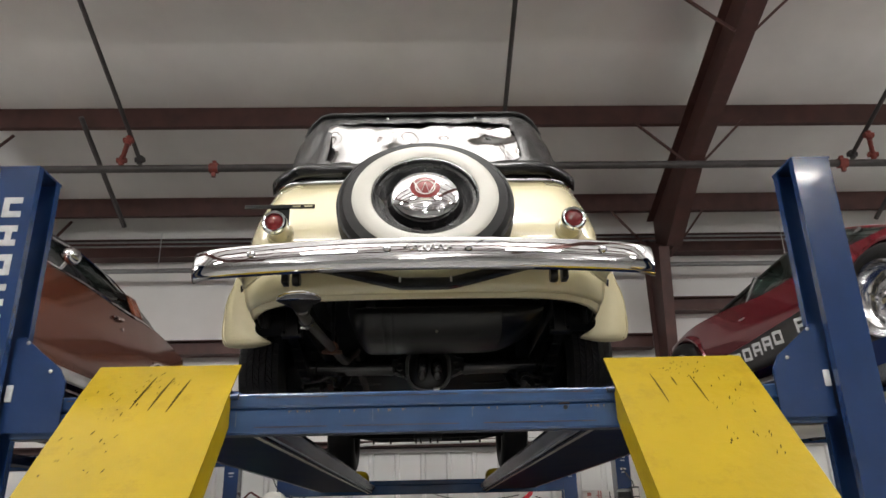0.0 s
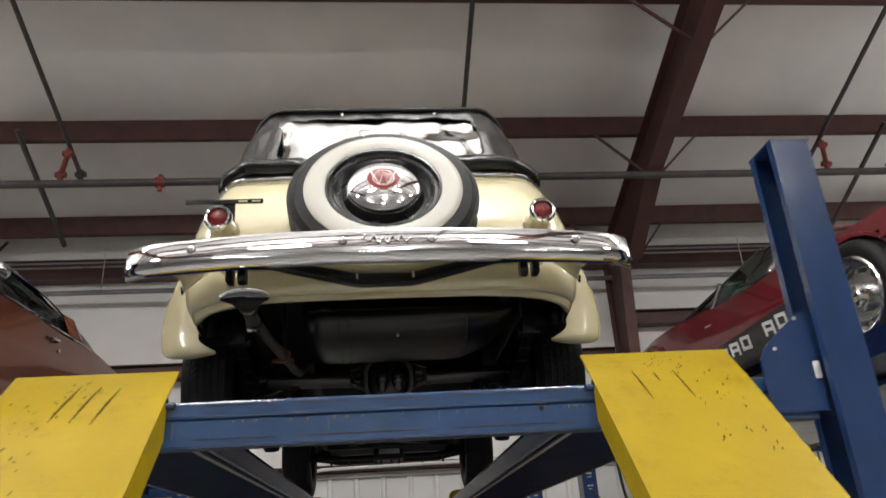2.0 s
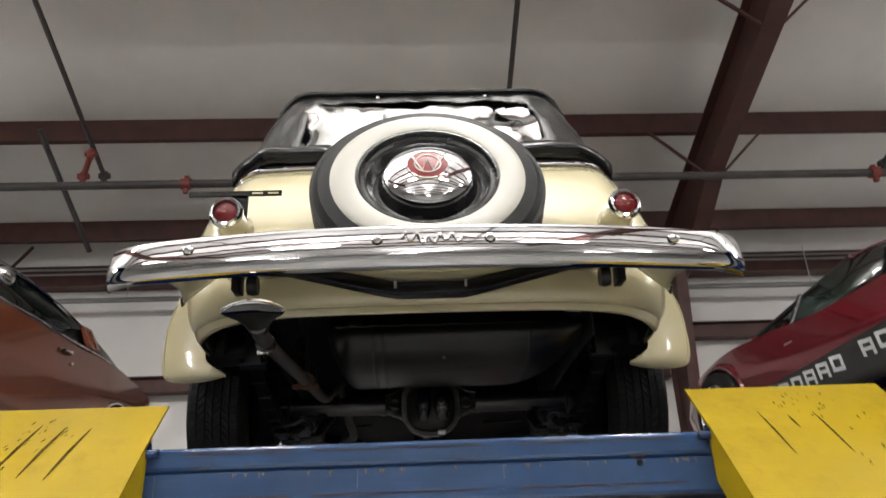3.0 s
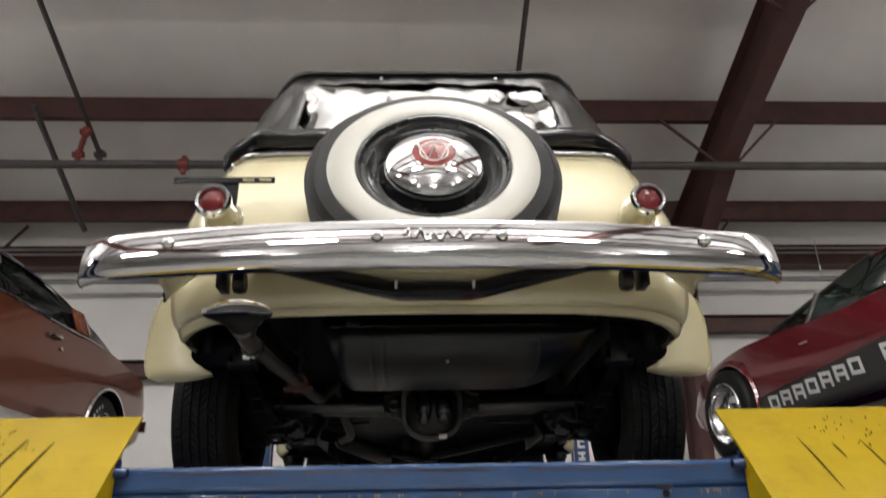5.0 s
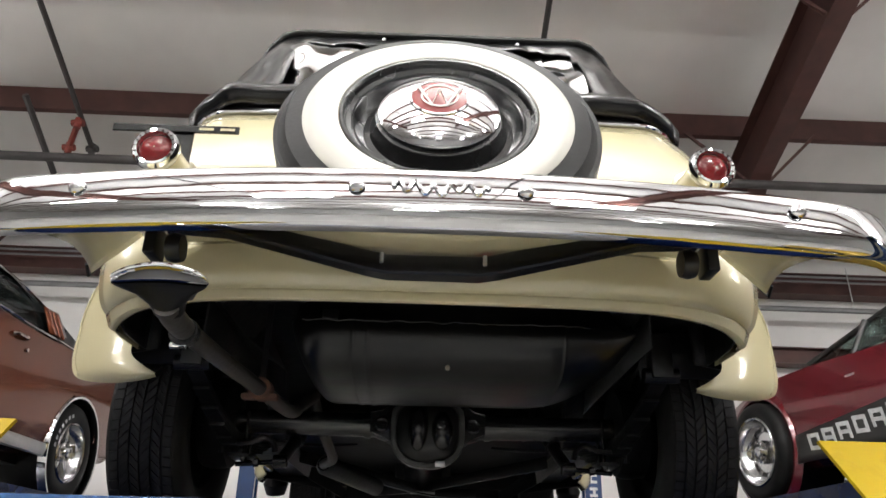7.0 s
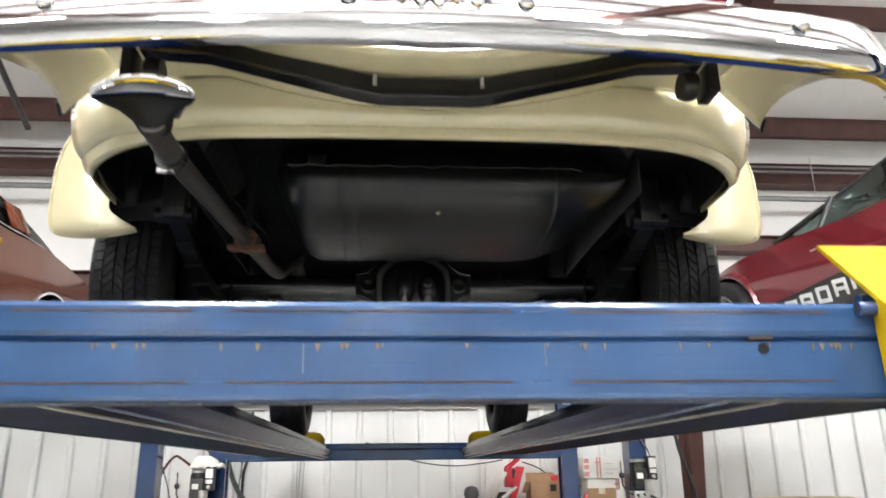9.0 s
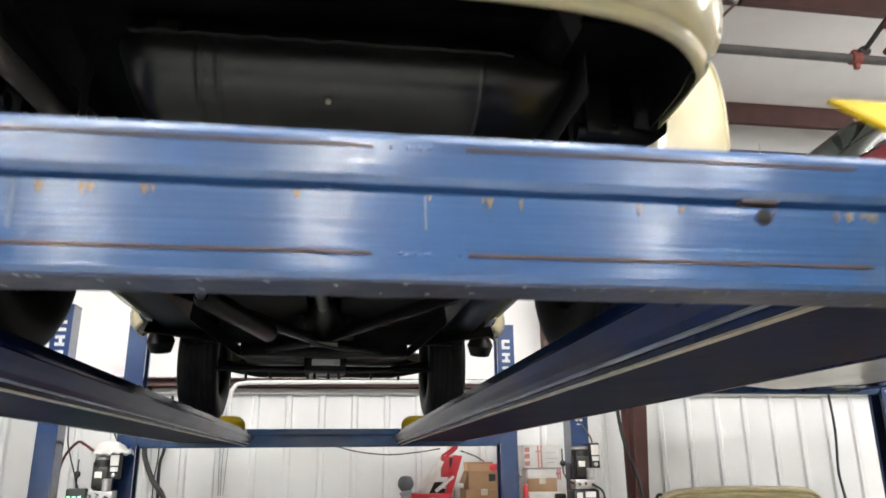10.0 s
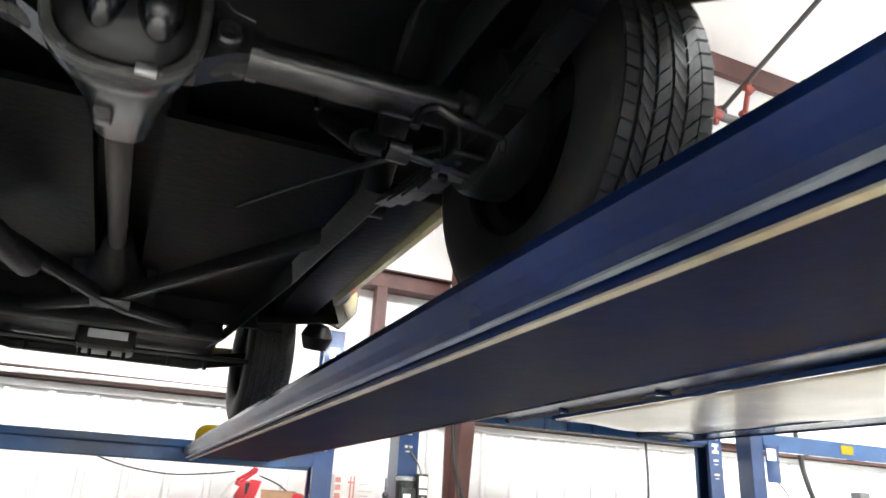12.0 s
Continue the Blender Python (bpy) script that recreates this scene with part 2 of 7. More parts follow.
M_EXHAUST = mat("weathered_exhaust_steel", (0.028, 0.024, 0.021), 0.55, metal=0.25, vary=0.35, scale=18, bump=0.15)
M_SHAFT = mat("dusty_driveshaft", (0.0165, 0.0128, 0.0090), 0.55, vary=0.35, scale=12, bump=0.1)
M_VINYL = mat("black_vinyl", (0.007, 0.007, 0.0075), 0.22, vary=0.15, scale=6, bump=0.22, bump_scale=9, spec=0.4)
M_REDLENS = mat("red_lens", (0.14, 0.0035, 0.005), 0.14, vary=0.1, scale=30, coat=0.2)
M_BADGE = mat("red_enamel", (0.17, 0.008, 0.007), 0.4, coat=0.0, spec=0.25)
M_WHITEPAINT = mat("white_lettering", (0.50, 0.51, 0.52), 0.45, vary=0.15, scale=40)
M_SLOT = mat("dark_weld_gap", (0.035, 0.018, 0.012), 0.8, vary=0.5, scale=30)
M_FLANGE = mat("worn_cast_flange", (0.050, 0.050, 0.048), 0.34, metal=0.3, vary=0.4, scale=25, bump=0.05)
M_COVER = mat("glossy_black_casting", (0.008, 0.008, 0.0085), 0.20, vary=0.3, scale=12, bump=0.05, bump_scale=60, spec=0.6)
M_SCUFF = mat("dark_rubber_scuff", (0.060, 0.044, 0.008), 0.8, vary=0.4, scale=40, spec=0.02)
M_STEEL = mat("zinc_steel", (0.55, 0.55, 0.55), 0.3, metal=0.9)
M_BLACKPL = mat("black_plastic", (0.02, 0.02, 0.02), 0.4)
M_GREYPL = mat("grey_plastic", (0.30, 0.31, 0.32), 0.45)
M_CARD = mat("brown_cardboard", (0.36, 0.22, 0.12), 0.8, vary=0.1, scale=6, bump=0.05)
M_PINKPRINT = mat("faded_red_print", (0.55, 0.22, 0.20), 0.7)
M_WHITECARD = mat("white_cardboard", (0.75, 0.73, 0.70), 0.6)
M_REDPAINT = mat("red_tool_paint", (0.55, 0.02, 0.035), 0.35, coat=0.3)
M_ORANGE = mat("copper_orange_paint", (0.15, 0.031, 0.0075), 0.26, metal=0.4, vary=0.05, scale=4, coat=0.5)
M_CRIMSON = mat("crimson_car_paint", (0.11, 0.006, 0.012), 0.22, metal=0.1, vary=0.03, scale=4, coat=0.9)
M_GOLD = mat("gold_car_paint", (0.55, 0.36, 0.05), 0.25, metal=0.4, coat=0.9)
M_LIDGOLD = mat("dull_gold_paint", (0.72, 0.62, 0.38), 0.42, metal=0.0, vary=0.1, scale=5, coat=0.2)
M_REDHOSE = mat("dark_red_rubber", (0.10, 0.02, 0.02), 0.5, vary=0.2, scale=20)
M_GREYDARK = mat("dark_grey_plastic", (0.09, 0.09, 0.095), 0.5, vary=0.2, scale=12)
M_GREYPRINT = mat("faint_grey_print", (0.42, 0.41, 0.40), 0.7, vary=0.3, scale=60)
M_TAPE = mat("pale_packing_tape", (0.62, 0.56, 0.45), 0.3, vary=0.1, scale=10)
M_SILVER = mat("stained_sheet_metal", (0.46, 0.44, 0.39), 0.30, metal=0.6, vary=0.25, scale=2, bump=0.22, bump_scale=4, dirt=(0.17, 0.16, 0.14), dirt_amount=0.7, dirt_scale=1.3)
M_ALLOY = mat("polished_alloy", (0.60, 0.60, 0.61), 0.17, metal=1.0)
M_DARKGLASS = mat("dark_car_glass", (0.010, 0.013, 0.013), 0.05, spec=0.3)
M_CLEAR = glass("clear_vinyl_window", (0.45, 0.48, 0.50), 0.50, 0.08, 0.0)
M_GLASS = glass("car_side_glass", (0.45, 0.52, 0.5), 0.14)
M_GREENLED = glow("green_led_digit", (0.02, 0.9, 0.12), 2.0)
M_LAMP = glow("led_tube_glow", (1.0, 0.98, 0.95), 42.0)

# ---- building ----
SKEW = Matrix.Translation((0, 7.2, 0)) @ pose(0, 0, 0, 0, 0, 0.5) @ Matrix.Translation((0, -7.2, 0))
FRAME_SKEW = Matrix.Translation((0, 7.2, 0)) @ pose(0, 0, 0, 0, 0, -1.2) @ Matrix.Translation((0, -7.2, 0))
WALL_Y, PITCH, ROOF, PURLIN_H = 8.806, 0.2824, 7.305, 0.275


def under(y):
    """Height of the underside of the purlins."""
    return ROOF - PITCH * y


RIDGE_Y = -6.0
floor = solo("floor", Geo().box(-16, 16, -16, 9.3, -0.2, 0), M_CONCRETE, "grey worn concrete workshop floor", "floor", kind="structure")

g = Geo()
for x0, x1 in ((-16, 16),):
    yr = RIDGE_Y
    z_r, z_e, z_s = under(yr) + PURLIN_H + 0.008, under(WALL_Y + 0.2) + PURLIN_H + 0.008, under(yr) + PURLIN_H + 0.008 - PITCH * 10
    g.extrude([(yr, z_r), (WALL_Y + 0.2, z_e), (WALL_Y + 0.2, z_e + 0.1), (yr, z_r + 0.1), (yr - 10, z_s + 0.1), (yr - 10, z_s)], "x", x0, x1, SKEW)
solo("ceiling", g, M_INSUL, "white vinyl-faced insulation blanket under the metal roof", "ceiling", kind="structure", smooth=False)


def wall_back():
    g = Geo().box(-16, 16, WALL_Y + 0.15, WALL_Y + 0.3, 0, under(WALL_Y) + PURLIN_H + 0.03, SKEW)
    ob = solo("wall_north", g, M_INSUL, "white insulated metal back wall above ribbed liner sheets", "wall", kind="structure", smooth=False)
    return ob


north = wall_back()
solo("wall_south", Geo().box(-16, 16, -16.3, -16, 0, 6.3), M_LINER, "white sheet metal wall", "wall", kind="structure")
solo("wall_west", Geo().box(-16.3, -16, -16.3, 9.6, 0, 9), M_LINER, "white sheet metal side wall", "wall", kind="structure")
solo("wall_east", Geo().box(16, 16.3, -16.3, 9.6, 0, 9), M_LINER, "white sheet metal side wall", "wall", kind="structure")

# ribbed liner sheets on the lower back wall, one for each 0.9 m
LINER_TOP = 1.925


def liner_sheet(x0):
    pts = []
    for k in range(3):
        a = x0 + k * 0.305
        pts += [(a, 0), (a + 0.235, 0), (a + 0.252, -0.022), (a + 0.288, -0.022), (a + 0.305, 0)]
    prof = [(x, WALL_Y + 0.10 + d) for x, d in pts] + [(x0 + 0.915, WALL_Y + 0.11), (x0, WALL_Y + 0.11)]
    return Geo().extrude(prof, "z", 0.02, LINER_TOP, SKEW)


for k in range(-12, 14):
    ob = new("liner_sheet", mesh_of("liner_sheet", liner_sheet(k * 0.917), M_LINER, smooth=False))
    ob.parent = north
g = Geo().box(-12, 13, WALL_Y + 0.05, WALL_Y + 0.112, LINER_TOP, LINER_TOP + 0.05, SKEW)
tagged(new("trim", mesh_of("trim", g, M_LINER)), "white cap trim over the liner sheets", "trim", kind="structure")

# purlins under the roof
PURLINS = [8.60, 7.11, 5.47] + [3.955 - 1.515 * k for k in range(7)]
for k, y in enumerate(PURLINS):
    z = under(y)
    g = Geo().extrude([(y - 0.065, z), (y + 0.004, z), (y + 0.004, z + PURLIN_H - 0.006), (y + 0.065, z + PURLIN_H - 0.006), (y + 0.065, z + PURLIN_H), (y - 0.003, z + PURLIN_H), (y - 0.003, z + 0.006), (y - 0.065, z + 0.006)], "x", -16, 16, SKEW)
    tagged(new("purlin", mesh_of("purlin", g, M_REDIRON, smooth=False)), "red-oxide steel roof purlin below the insulation", "purlin", "roof purlins", "structure")
for k in range(6):
    y = RIDGE_Y - 1.0 - 1.515 * k
    z = under(2 * RIDGE_Y - y)
    g = Geo().extrude([(y + 0.065, z), (y - 0.004, z), (y - 0.004, z + PURLIN_H - 0.006), (y - 0.065, z + PURLIN_H - 0.006), (y - 0.065, z + PURLIN_H), (y + 0.003, z + PURLIN_H), (y + 0.003, z + 0.006), (y + 0.065, z + 0.006)], "x", -16, 16, SKEW)
    tagged(new("purlin", mesh_of("purlin", g, M_REDIRON, smooth=False)), "red-oxide steel roof purlin below the insulation", "purlin", "roof purlins", "structure")
# eave strut and girts on the back wall
for name, z, h, x0, x1 in (("eave_strut", 4.393, 0.25, -16, 16), ("girt", 3.13, 0.175, -16, 2.87), ("girt", 3.595, 0.18, 2.97, 16), ("girt", 1.985, 0.075, -16, 16)):
    g = Geo().extrude([(WALL_Y - 0.06, z), (WALL_Y + 0.14, z), (WALL_Y + 0.14, z + h), (WALL_Y - 0.06, z + h), (WALL_Y - 0.06, z + h - 0.012), (WALL_Y + 0.0, z + h - 0.012), (WALL_Y + 0.0, z + 0.012), (WALL_Y - 0.06, z + 0.012)], "x", x0, x1, SKEW)
    tagged(new(name, mesh_of(name, g, M_REDIRON, smooth=False)), "red-oxide steel wall member", "girt", kind="structure")


def steel_frame(x):
    """A tapered column with its rafter under the purlins: flanges and web."""
    t = thing("steel_frame", (x, WALL_Y - 0.3, 0), "red-oxide tapered steel column and rafter", "steel frame", kind="structure")
    w, c = 0.09, x - 0.128
    col = Geo()
    base, knee, ztop = WALL_Y - 0.06, WALL_Y - 0.66, 4.20
    col.extrude([(base, 0), (base + 0.014, 0), (knee + 0.014, ztop), (knee, ztop)], "x", c - 0.062, c + 0.062, FRAME_SKEW)
    col.box(c - 0.062, c + 0.062, WALL_Y + 0.02, WALL_Y + 0.04, 0, 4.6, FRAME_SKEW)
    col.extrude([(base + 0.01, 0), (WALL_Y + 0.03, 0), (WALL_Y + 0.03, 4.55), (knee + 0.01, ztop)], "x", c - 0.005, c + 0.005, FRAME_SKEW)
    part("column", col, M_REDIRON, t, smooth=False)
    raf = Geo()
    top = lambda y: under(y) - 0.006
    ys = [RIDGE_Y, 2.0, 7.0, knee]
    bot = [top(ys[0]) - 0.60, top(2.0) - 0.50, top(7.0) - 0.50, ztop]
    raf.extrude([(y, b) for y, b in zip(ys, bot)] + [(y, b + 0.014) for y, b in zip(ys[::-1], bot[::-1])], "x", x - w, x + w, FRAME_SKEW)
    raf.extrude([(y, b + 0.005) for y, b in zip(ys, bot)] + [(WALL_Y + 0.02, 4.22), (WALL_Y, top(WALL_Y) - 0.01), (RIDGE_Y, top(RIDGE_Y) - 0.01)], "x", x - 0.005, x + 0.005, FRAME_SKEW)
    raf.extrude([(RIDGE_Y, top(RIDGE_Y) - 0.014), (WALL_Y, top(WALL_Y) - 0.014), (WALL_Y, top(WALL_Y)), (RIDGE_Y, top(RIDGE_Y))], "x", x - w, x + w, FRAME_SKEW)
    part("rafter", raf, M_REDIRON, t, smooth=False)
    for y in PURLINS[:5]:
        z = under(y)
        zb = max(np.interp(y, ys, bot), 0)
        for s in (-1, 1):
            part("flange_brace", Geo().tube([FRAME_SKEW @ Vector((x + s * 0.09, y, zb + 0.03)), FRAME_SKEW @ Vector((x + s * 0.62, y, z + 0.02))], 0.018, 4), M_REDIRON, t)
    return t


for x in (3.0, -5.2, 10.9):
    steel_frame(x)

# sprinkler main with branch lines
PIPE_Y, PIPE_Z = 6.974, 4.742
main = thing("sprinkler_main", (0, PIPE_Y, PIPE_Z), "long dark steel sprinkler main below the roof purlins", "pipe", kind="structure")
part("pipe", Geo().tube([SKEW @ Vector((x, PIPE_Y, PIPE_Z)) for x in (-15.9, -5, 5, 15.9)], 0.042, 12), M_PIPE, main)
for x in (-2.235, 4.615, -6.0):
    part("coupling", Geo().tube([SKEW @ Vector((x - 0.045, PIPE_Y, PIPE_Z)), SKEW @ Vector((x + 0.045, PIPE_Y, PIPE_Z))], 0.058, 12).box(x - 0.02, x + 0.02, PIPE_Y - 0.02, PIPE_Y + 0.02, PIPE_Z - 0.1, PIPE_Z + 0.085, SKEW), M_PIPERED, main, "red grooved pipe coupling")


def branch(x, swing):
    """A branch line under the purlins; swing: the side to which its joint turns down to the main."""
    t = thing("sprinkler_branch", (x, 6.0, under(6) - 0.14), "thin dark sprinkler branch pipe running up the roof slope", "pipe", "sprinkler branches", "structure")
    low, bend, top = Vector((x, PIPE_Y + 0.16, 4.935)), Vector((x, 5.30, under(5.30) - 0.13)), Vector((x, -4.5, under(-4.5) - 0.12))
    part("pipe", Geo().tube([SKEW @ top, SKEW @ bend, SKEW @ low], 0.024, 8), M_PIPE, t)
    if swing:
        a, c = Vector((x, 6.79, 4.985)), Vector((x + swing * 0.125, PIPE_Y, 4.845))
        part("swing_joint", Geo().tube([SKEW @ a, SKEW @ c], 0.026, 8).tube([SKEW @ c, SKEW @ Vector((c.x, PIPE_Y, PIPE_Z))], 0.022, 8), M_PIPERED, t, "red swing joint pipe")
        for p in (a, c, low):
            part("elbow", Geo().tube([SKEW @ (p + Vector((-0.05, 0, 0))), SKEW @ (p + Vector((0.05, 0, 0)))], 0.031, 10).tube([SKEW @ (p + Vector((0, 0, -0.05))), SKEW @ (p + Vector((0, 0, 0.045)))], 0.031, 10), M_PIPERED if p is not low else M_PIPE, t, "red threaded elbow" if p is not low else "")


branch(-3.10, -1)
branch(0.865, 0)
branch(4.86, 1)
for x, dx in ((-3.635, -0.06), (5.70, 0.08)):
    ob = Geo().tube([SKEW @ Vector((x + dx, 6.9, under(6.9) - 0.02)), SKEW @ Vector((x, 8.22, 4.60))], 0.03, 6)
    solo("sway_brace", ob, M_PIPE, "dark steel sway brace hanging under the purlins", "brace", kind="structure")
for z, dy, r in ((4.588, 0.085, 0.014), (4.53, 0.085, 0.014), (4.172, 0.16, 0.032)):
    solo("conduit", Geo().tube([SKEW @ Vector((x, WALL_Y - dy, z)) for x in (-15, 15)], r, 8), M_CONDUIT, "grey electrical conduit along the back wall", "conduit", kind="structure")
for x in (-3.33, 4.68):
    solo("hanger_rod", Geo().tube([SKEW @ Vector((x, WALL_Y - 0.16, 4.172)), SKEW @ Vector((x, WALL_Y - 0.16, 4.68))], 0.006, 6), M_STEEL, "thin steel hanger rod holding a conduit", "rod", kind="structure")


def high_bay(x, y, z, watts, turn=0, fill_share=2.35):
    """A linear LED high bay hung under the purlins, with its lamp and added fill."""
    t = thing("high_bay_light", (x, y, z + 0.06), "white linear LED high-bay light hung from the roof", "light", "high bay lights")
    g = Geo().extrude([(-0.20, 0.0), (0.20, 0.0), (0.14, 0.07), (-0.14, 0.07)], "x", -0.62, 0.62, Matrix.Translation((x, y, z)) @ pose(0, 0, 0, 0, 0, turn))
    part("housing", g, M_LINER, t)
    for d in (-0.11, 0.11):
        part("led_tube", Geo().box(-0.58, 0.58, d - 0.05, d + 0.05, -0.012, -0.002, Matrix.Translation((x, y, z)) @ pose(0, 0, 0, 0, 0, turn)), M_LAMP, t)
    for s in (-0.5, 0.5):
        o = Matrix.Translation((x, y, z)) @ pose(0, 0, 0, 0, 0, turn)
        part("hanger", Geo().tube([o @ Vector((s, 0, 0.07)), o @ Vector((s, 0, under(max(y, 2 * RIDGE_Y - y)) + PURLIN_H - z))], 0.004, 5), M_STEEL, t)
    la = bpy.data.lights.new("high_bay_lamp", "AREA")
    la.shape, la.size, la.size_y, la.energy, la.color = "RECTANGLE", 1.15, 0.34, watts, (1.0, 0.98, 0.945)
    ob = new("high_bay_lamp", la)
    ob.matrix_basis = Matrix.Translation((x, y, z - 0.03)) @ pose(0, 0, 0, 0, 0, turn)
    # Unseen fill lamp, added above the housing to brighten the ceiling.
    up = bpy.data.lights.new("ceiling_fill_lamp", "AREA")
    up.shape, up.size, up.size_y, up.energy, up.color = "RECTANGLE", 1.15, 0.2, watts * fill_share, (1.0, 0.98, 0.945)
    ob = new("ceiling_fill_lamp", up)
    ob.matrix_basis = Matrix.Translation((x, y, z + 0.075)) @ pose(0, 0, 0, 180, 0, turn)


FAR_LAMPS = [(-5.2, -11.4), (-0.4, -11.4), (6.8, -11.4)]
LAMPS = [(-7.6, 6.1), (9.5, 6.1), (-7.6, 2.3), (-3.5, 2.3), (0.35, 2.3), (4.4, 2.3), (8.6, 2.3), (-5.4, -1.8), (-1.9, -1.8), (2.2, -1.8), (6.3, -1.8), (-5.4, -8.1), (0.3, -8.1), (7.2, -8.1)]
for x, y in LAMPS:
    high_bay(x, y, under(max(y, 2 * RIDGE_Y - y)) - (1.2 if y > -6 else 1.0), 54 if y > 0 else 40, 0, 4.3 if abs(x) < 3.6 else 2.2)


for x, y in FAR_LAMPS:
    high_bay(x, y, under(2 * RIDGE_Y - y) - 1.3, 34)

# ---- four-post lift ----
def post_profile(w, d, s):
    """A C-shaped post section, open toward the lift; s: which way it opens."""
    k = 0.006
    pts = [(-w / 2, -d / 2), (w / 2, -d / 2), (w / 2, -d / 2 + 0.03), (w / 2 - k, -d / 2 + 0.03), (w / 2 - k, -d / 2 + k), (-w / 2 + k, -d / 2 + k), (-w / 2 + k, d / 2 - k), (w / 2 - k, d / 2 - k), (w / 2 - k, d / 2 - 0.03), (w / 2, d / 2 - 0.03), (w / 2, d / 2), (-w / 2, d / 2)]
    return [(-s * x, y) for x, y in pts]


def letters(parent, cx, y, ztop, dz, n, w, h):
    """Worn white block marks, one above the other, in place of a maker's name."""
    for k in range(n):
        z = ztop - k * dz
        if k > 4:
            part("mark", Geo().box(cx - w * 0.4, cx + w * 0.4, y, y + 0.0016, z + h * 0.1, z + h * 0.3).box(cx - w * 0.3, cx + w * 0.3, y, y + 0.0016, z - h * 0.25, z - h * 0.15), M_WHITEPAINT, parent, "thin white printed bar", smooth=False)
            continue
        g = Geo().box(cx - w / 2, cx + w / 2, y, y + 0.0016, z + h * 0.2, z + h / 2)
        g.box(cx - w / 2, cx + w / 2, y, y + 0.0016, z - h / 2, z - h * 0.2)
        a = (-0.5, -0.1, 0.16)[k % 3]
        g.box(cx + w * a, cx + w * (a + 0.34), y, y + 0.0016, z - h * 0.2, z + h * 0.2)
        part("mark", g, M_WHITEPAINT, parent, "worn white block mark", smooth=False)


def make_lift(name, cx, y0, y1, half, deck, label, marks, post_h=2.40, plain_runways=False):
    """Posts, crossbeams and corner gussets. deck: height of the crossbeams' top."""
    t = thing(name, (cx, (y0 + y1) / 2, 0), label, "car lift")
    pw, pd = 0.137, 0.16
    for sx in (-1, 1):
        for y in (y0, y1):
            near = 0.012 if y == y0 else 0.0
            px, py = cx + sx * (half + pw / 2 + near), y + pd / 2 - 0.01 - 3.2 * near
            m = Matrix.Translation((px, py, 0))
            post = part("post", Geo().extrude(post_profile(pw, pd, sx), "z", 0.012, post_h, m), M_BLUE, t, "glossy blue steel lift post", smooth=False)
            part("cap", Geo().box(px - pw / 2 - 0.003, px + pw / 2 + 0.003, py - pd / 2 - 0.003, py + pd / 2 + 0.003, post_h, post_h + 0.007), M_BLUE, post, smooth=False)
            part("base_plate", Geo().box(px - 0.15, px + 0.15, py - 0.15, py + 0.15, 0.001, 0.012), M_BLUE, post, smooth=False)
            part("ladder", Geo().box(px + sx * 0.035, px + sx * 0.047, py - 0.025, py + 0.025, 0.05, post_h - 0.05), M_GREYWEAR, post, smooth=False)
            if (sx, y == y0) in marks:
                letters(post, px, py - pd / 2 - 0.0018, post_h - 0.155, 0.108, 7, 0.066, 0.076)
    for y in (y0, y1):
        beam = part("crossbeam", Geo().extrude([(y + 0.02, deck - 0.133), (y + 0.070, deck - 0.133), (y + 0.070, deck), (y + 0.02, deck), (y + 0.018, deck - 0.006), (y + 0.018, deck - 0.040), (y + 0.021, deck - 0.047), (y + 0.028, deck - 0.052), (y + 0.0262, deck - 0.0555), (y + 0.018, deck - 0.0562), (y + 0.018, deck - 0.127)], "x", cx - half + 0.02, cx + half - 0.02), M_BEAM, t, "glossy rolled blue crossbeam", smooth=False)
        # Lower face in a darker blue than the beam, with brown patches.
        part("beam_edge", Geo().box(cx - half + 0.021, cx + half - 0.021, y + 0.0195, y + 0.0705, deck - 0.1355, deck - 0.1325), M_BEAMEDGE, beam, "scraped dirty lower edge, darker than the beam", smooth=False)
        for sx in (-1, 1):
            prof = [(cx + sx * (half + 0.012 + a), b) for a, b in ((-0.19, deck - 0.115), (-0.002, deck - 0.115), (-0.002, deck + 0.195), (-0.03, deck + 0.205), (-0.165, deck + 0.095), (-0.19, deck + 0.05))]
            gus = part("gusset", Geo().extrude(prof, "y", y + 0.002, y + 0.012), M_BLUE, t, smooth=False)
            for a, b in ((-0.036, deck + 0.183), (-0.125, deck + 0.085)):
                part("bolt", Geo().lathe([(0.0065, 0), (0.0065, 0.004), (0.003, 0.006)], Matrix.Translation((cx + sx * (half + a), y + 0.002, b)) @ pose(0, 0, 0, 90), 8), M_STEEL, gus)
            part("wear_pad", Geo().box(cx + sx * (half - 0.003) - 0.011, cx + sx * (half - 0.003) + 0.011, y - 0.006, y + 0.001, deck - 0.015, deck + 0.04, b=0.003), M_WHITEPAINT, gus, "white plastic wear pad")
        for sx in (-1, 1):
            if plain_runways and y == y0:
                a, b = 0.56, 1.06
                prof = [(cx + sx * x, deck + z) for x, z in ((a, -0.10), (a + 0.02, -0.12), (a + 0.05, -0.10), (b, -0.10), (b + 0.01, -0.11), (b + 0.015, 0.01), (b, 0.01), (b, -0.01), (a, -0.01))]
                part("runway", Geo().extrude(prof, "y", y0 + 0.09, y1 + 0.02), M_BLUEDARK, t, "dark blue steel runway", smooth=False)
    return t


DECK = 1.547
lift = make_lift("four_post_lift", 0.0, 2.37, 7.60, 1.366, DECK, "blue four-post car lift with raised yellow ramps, standing on the floor", ((-1, True), (1, False)), 2.365)
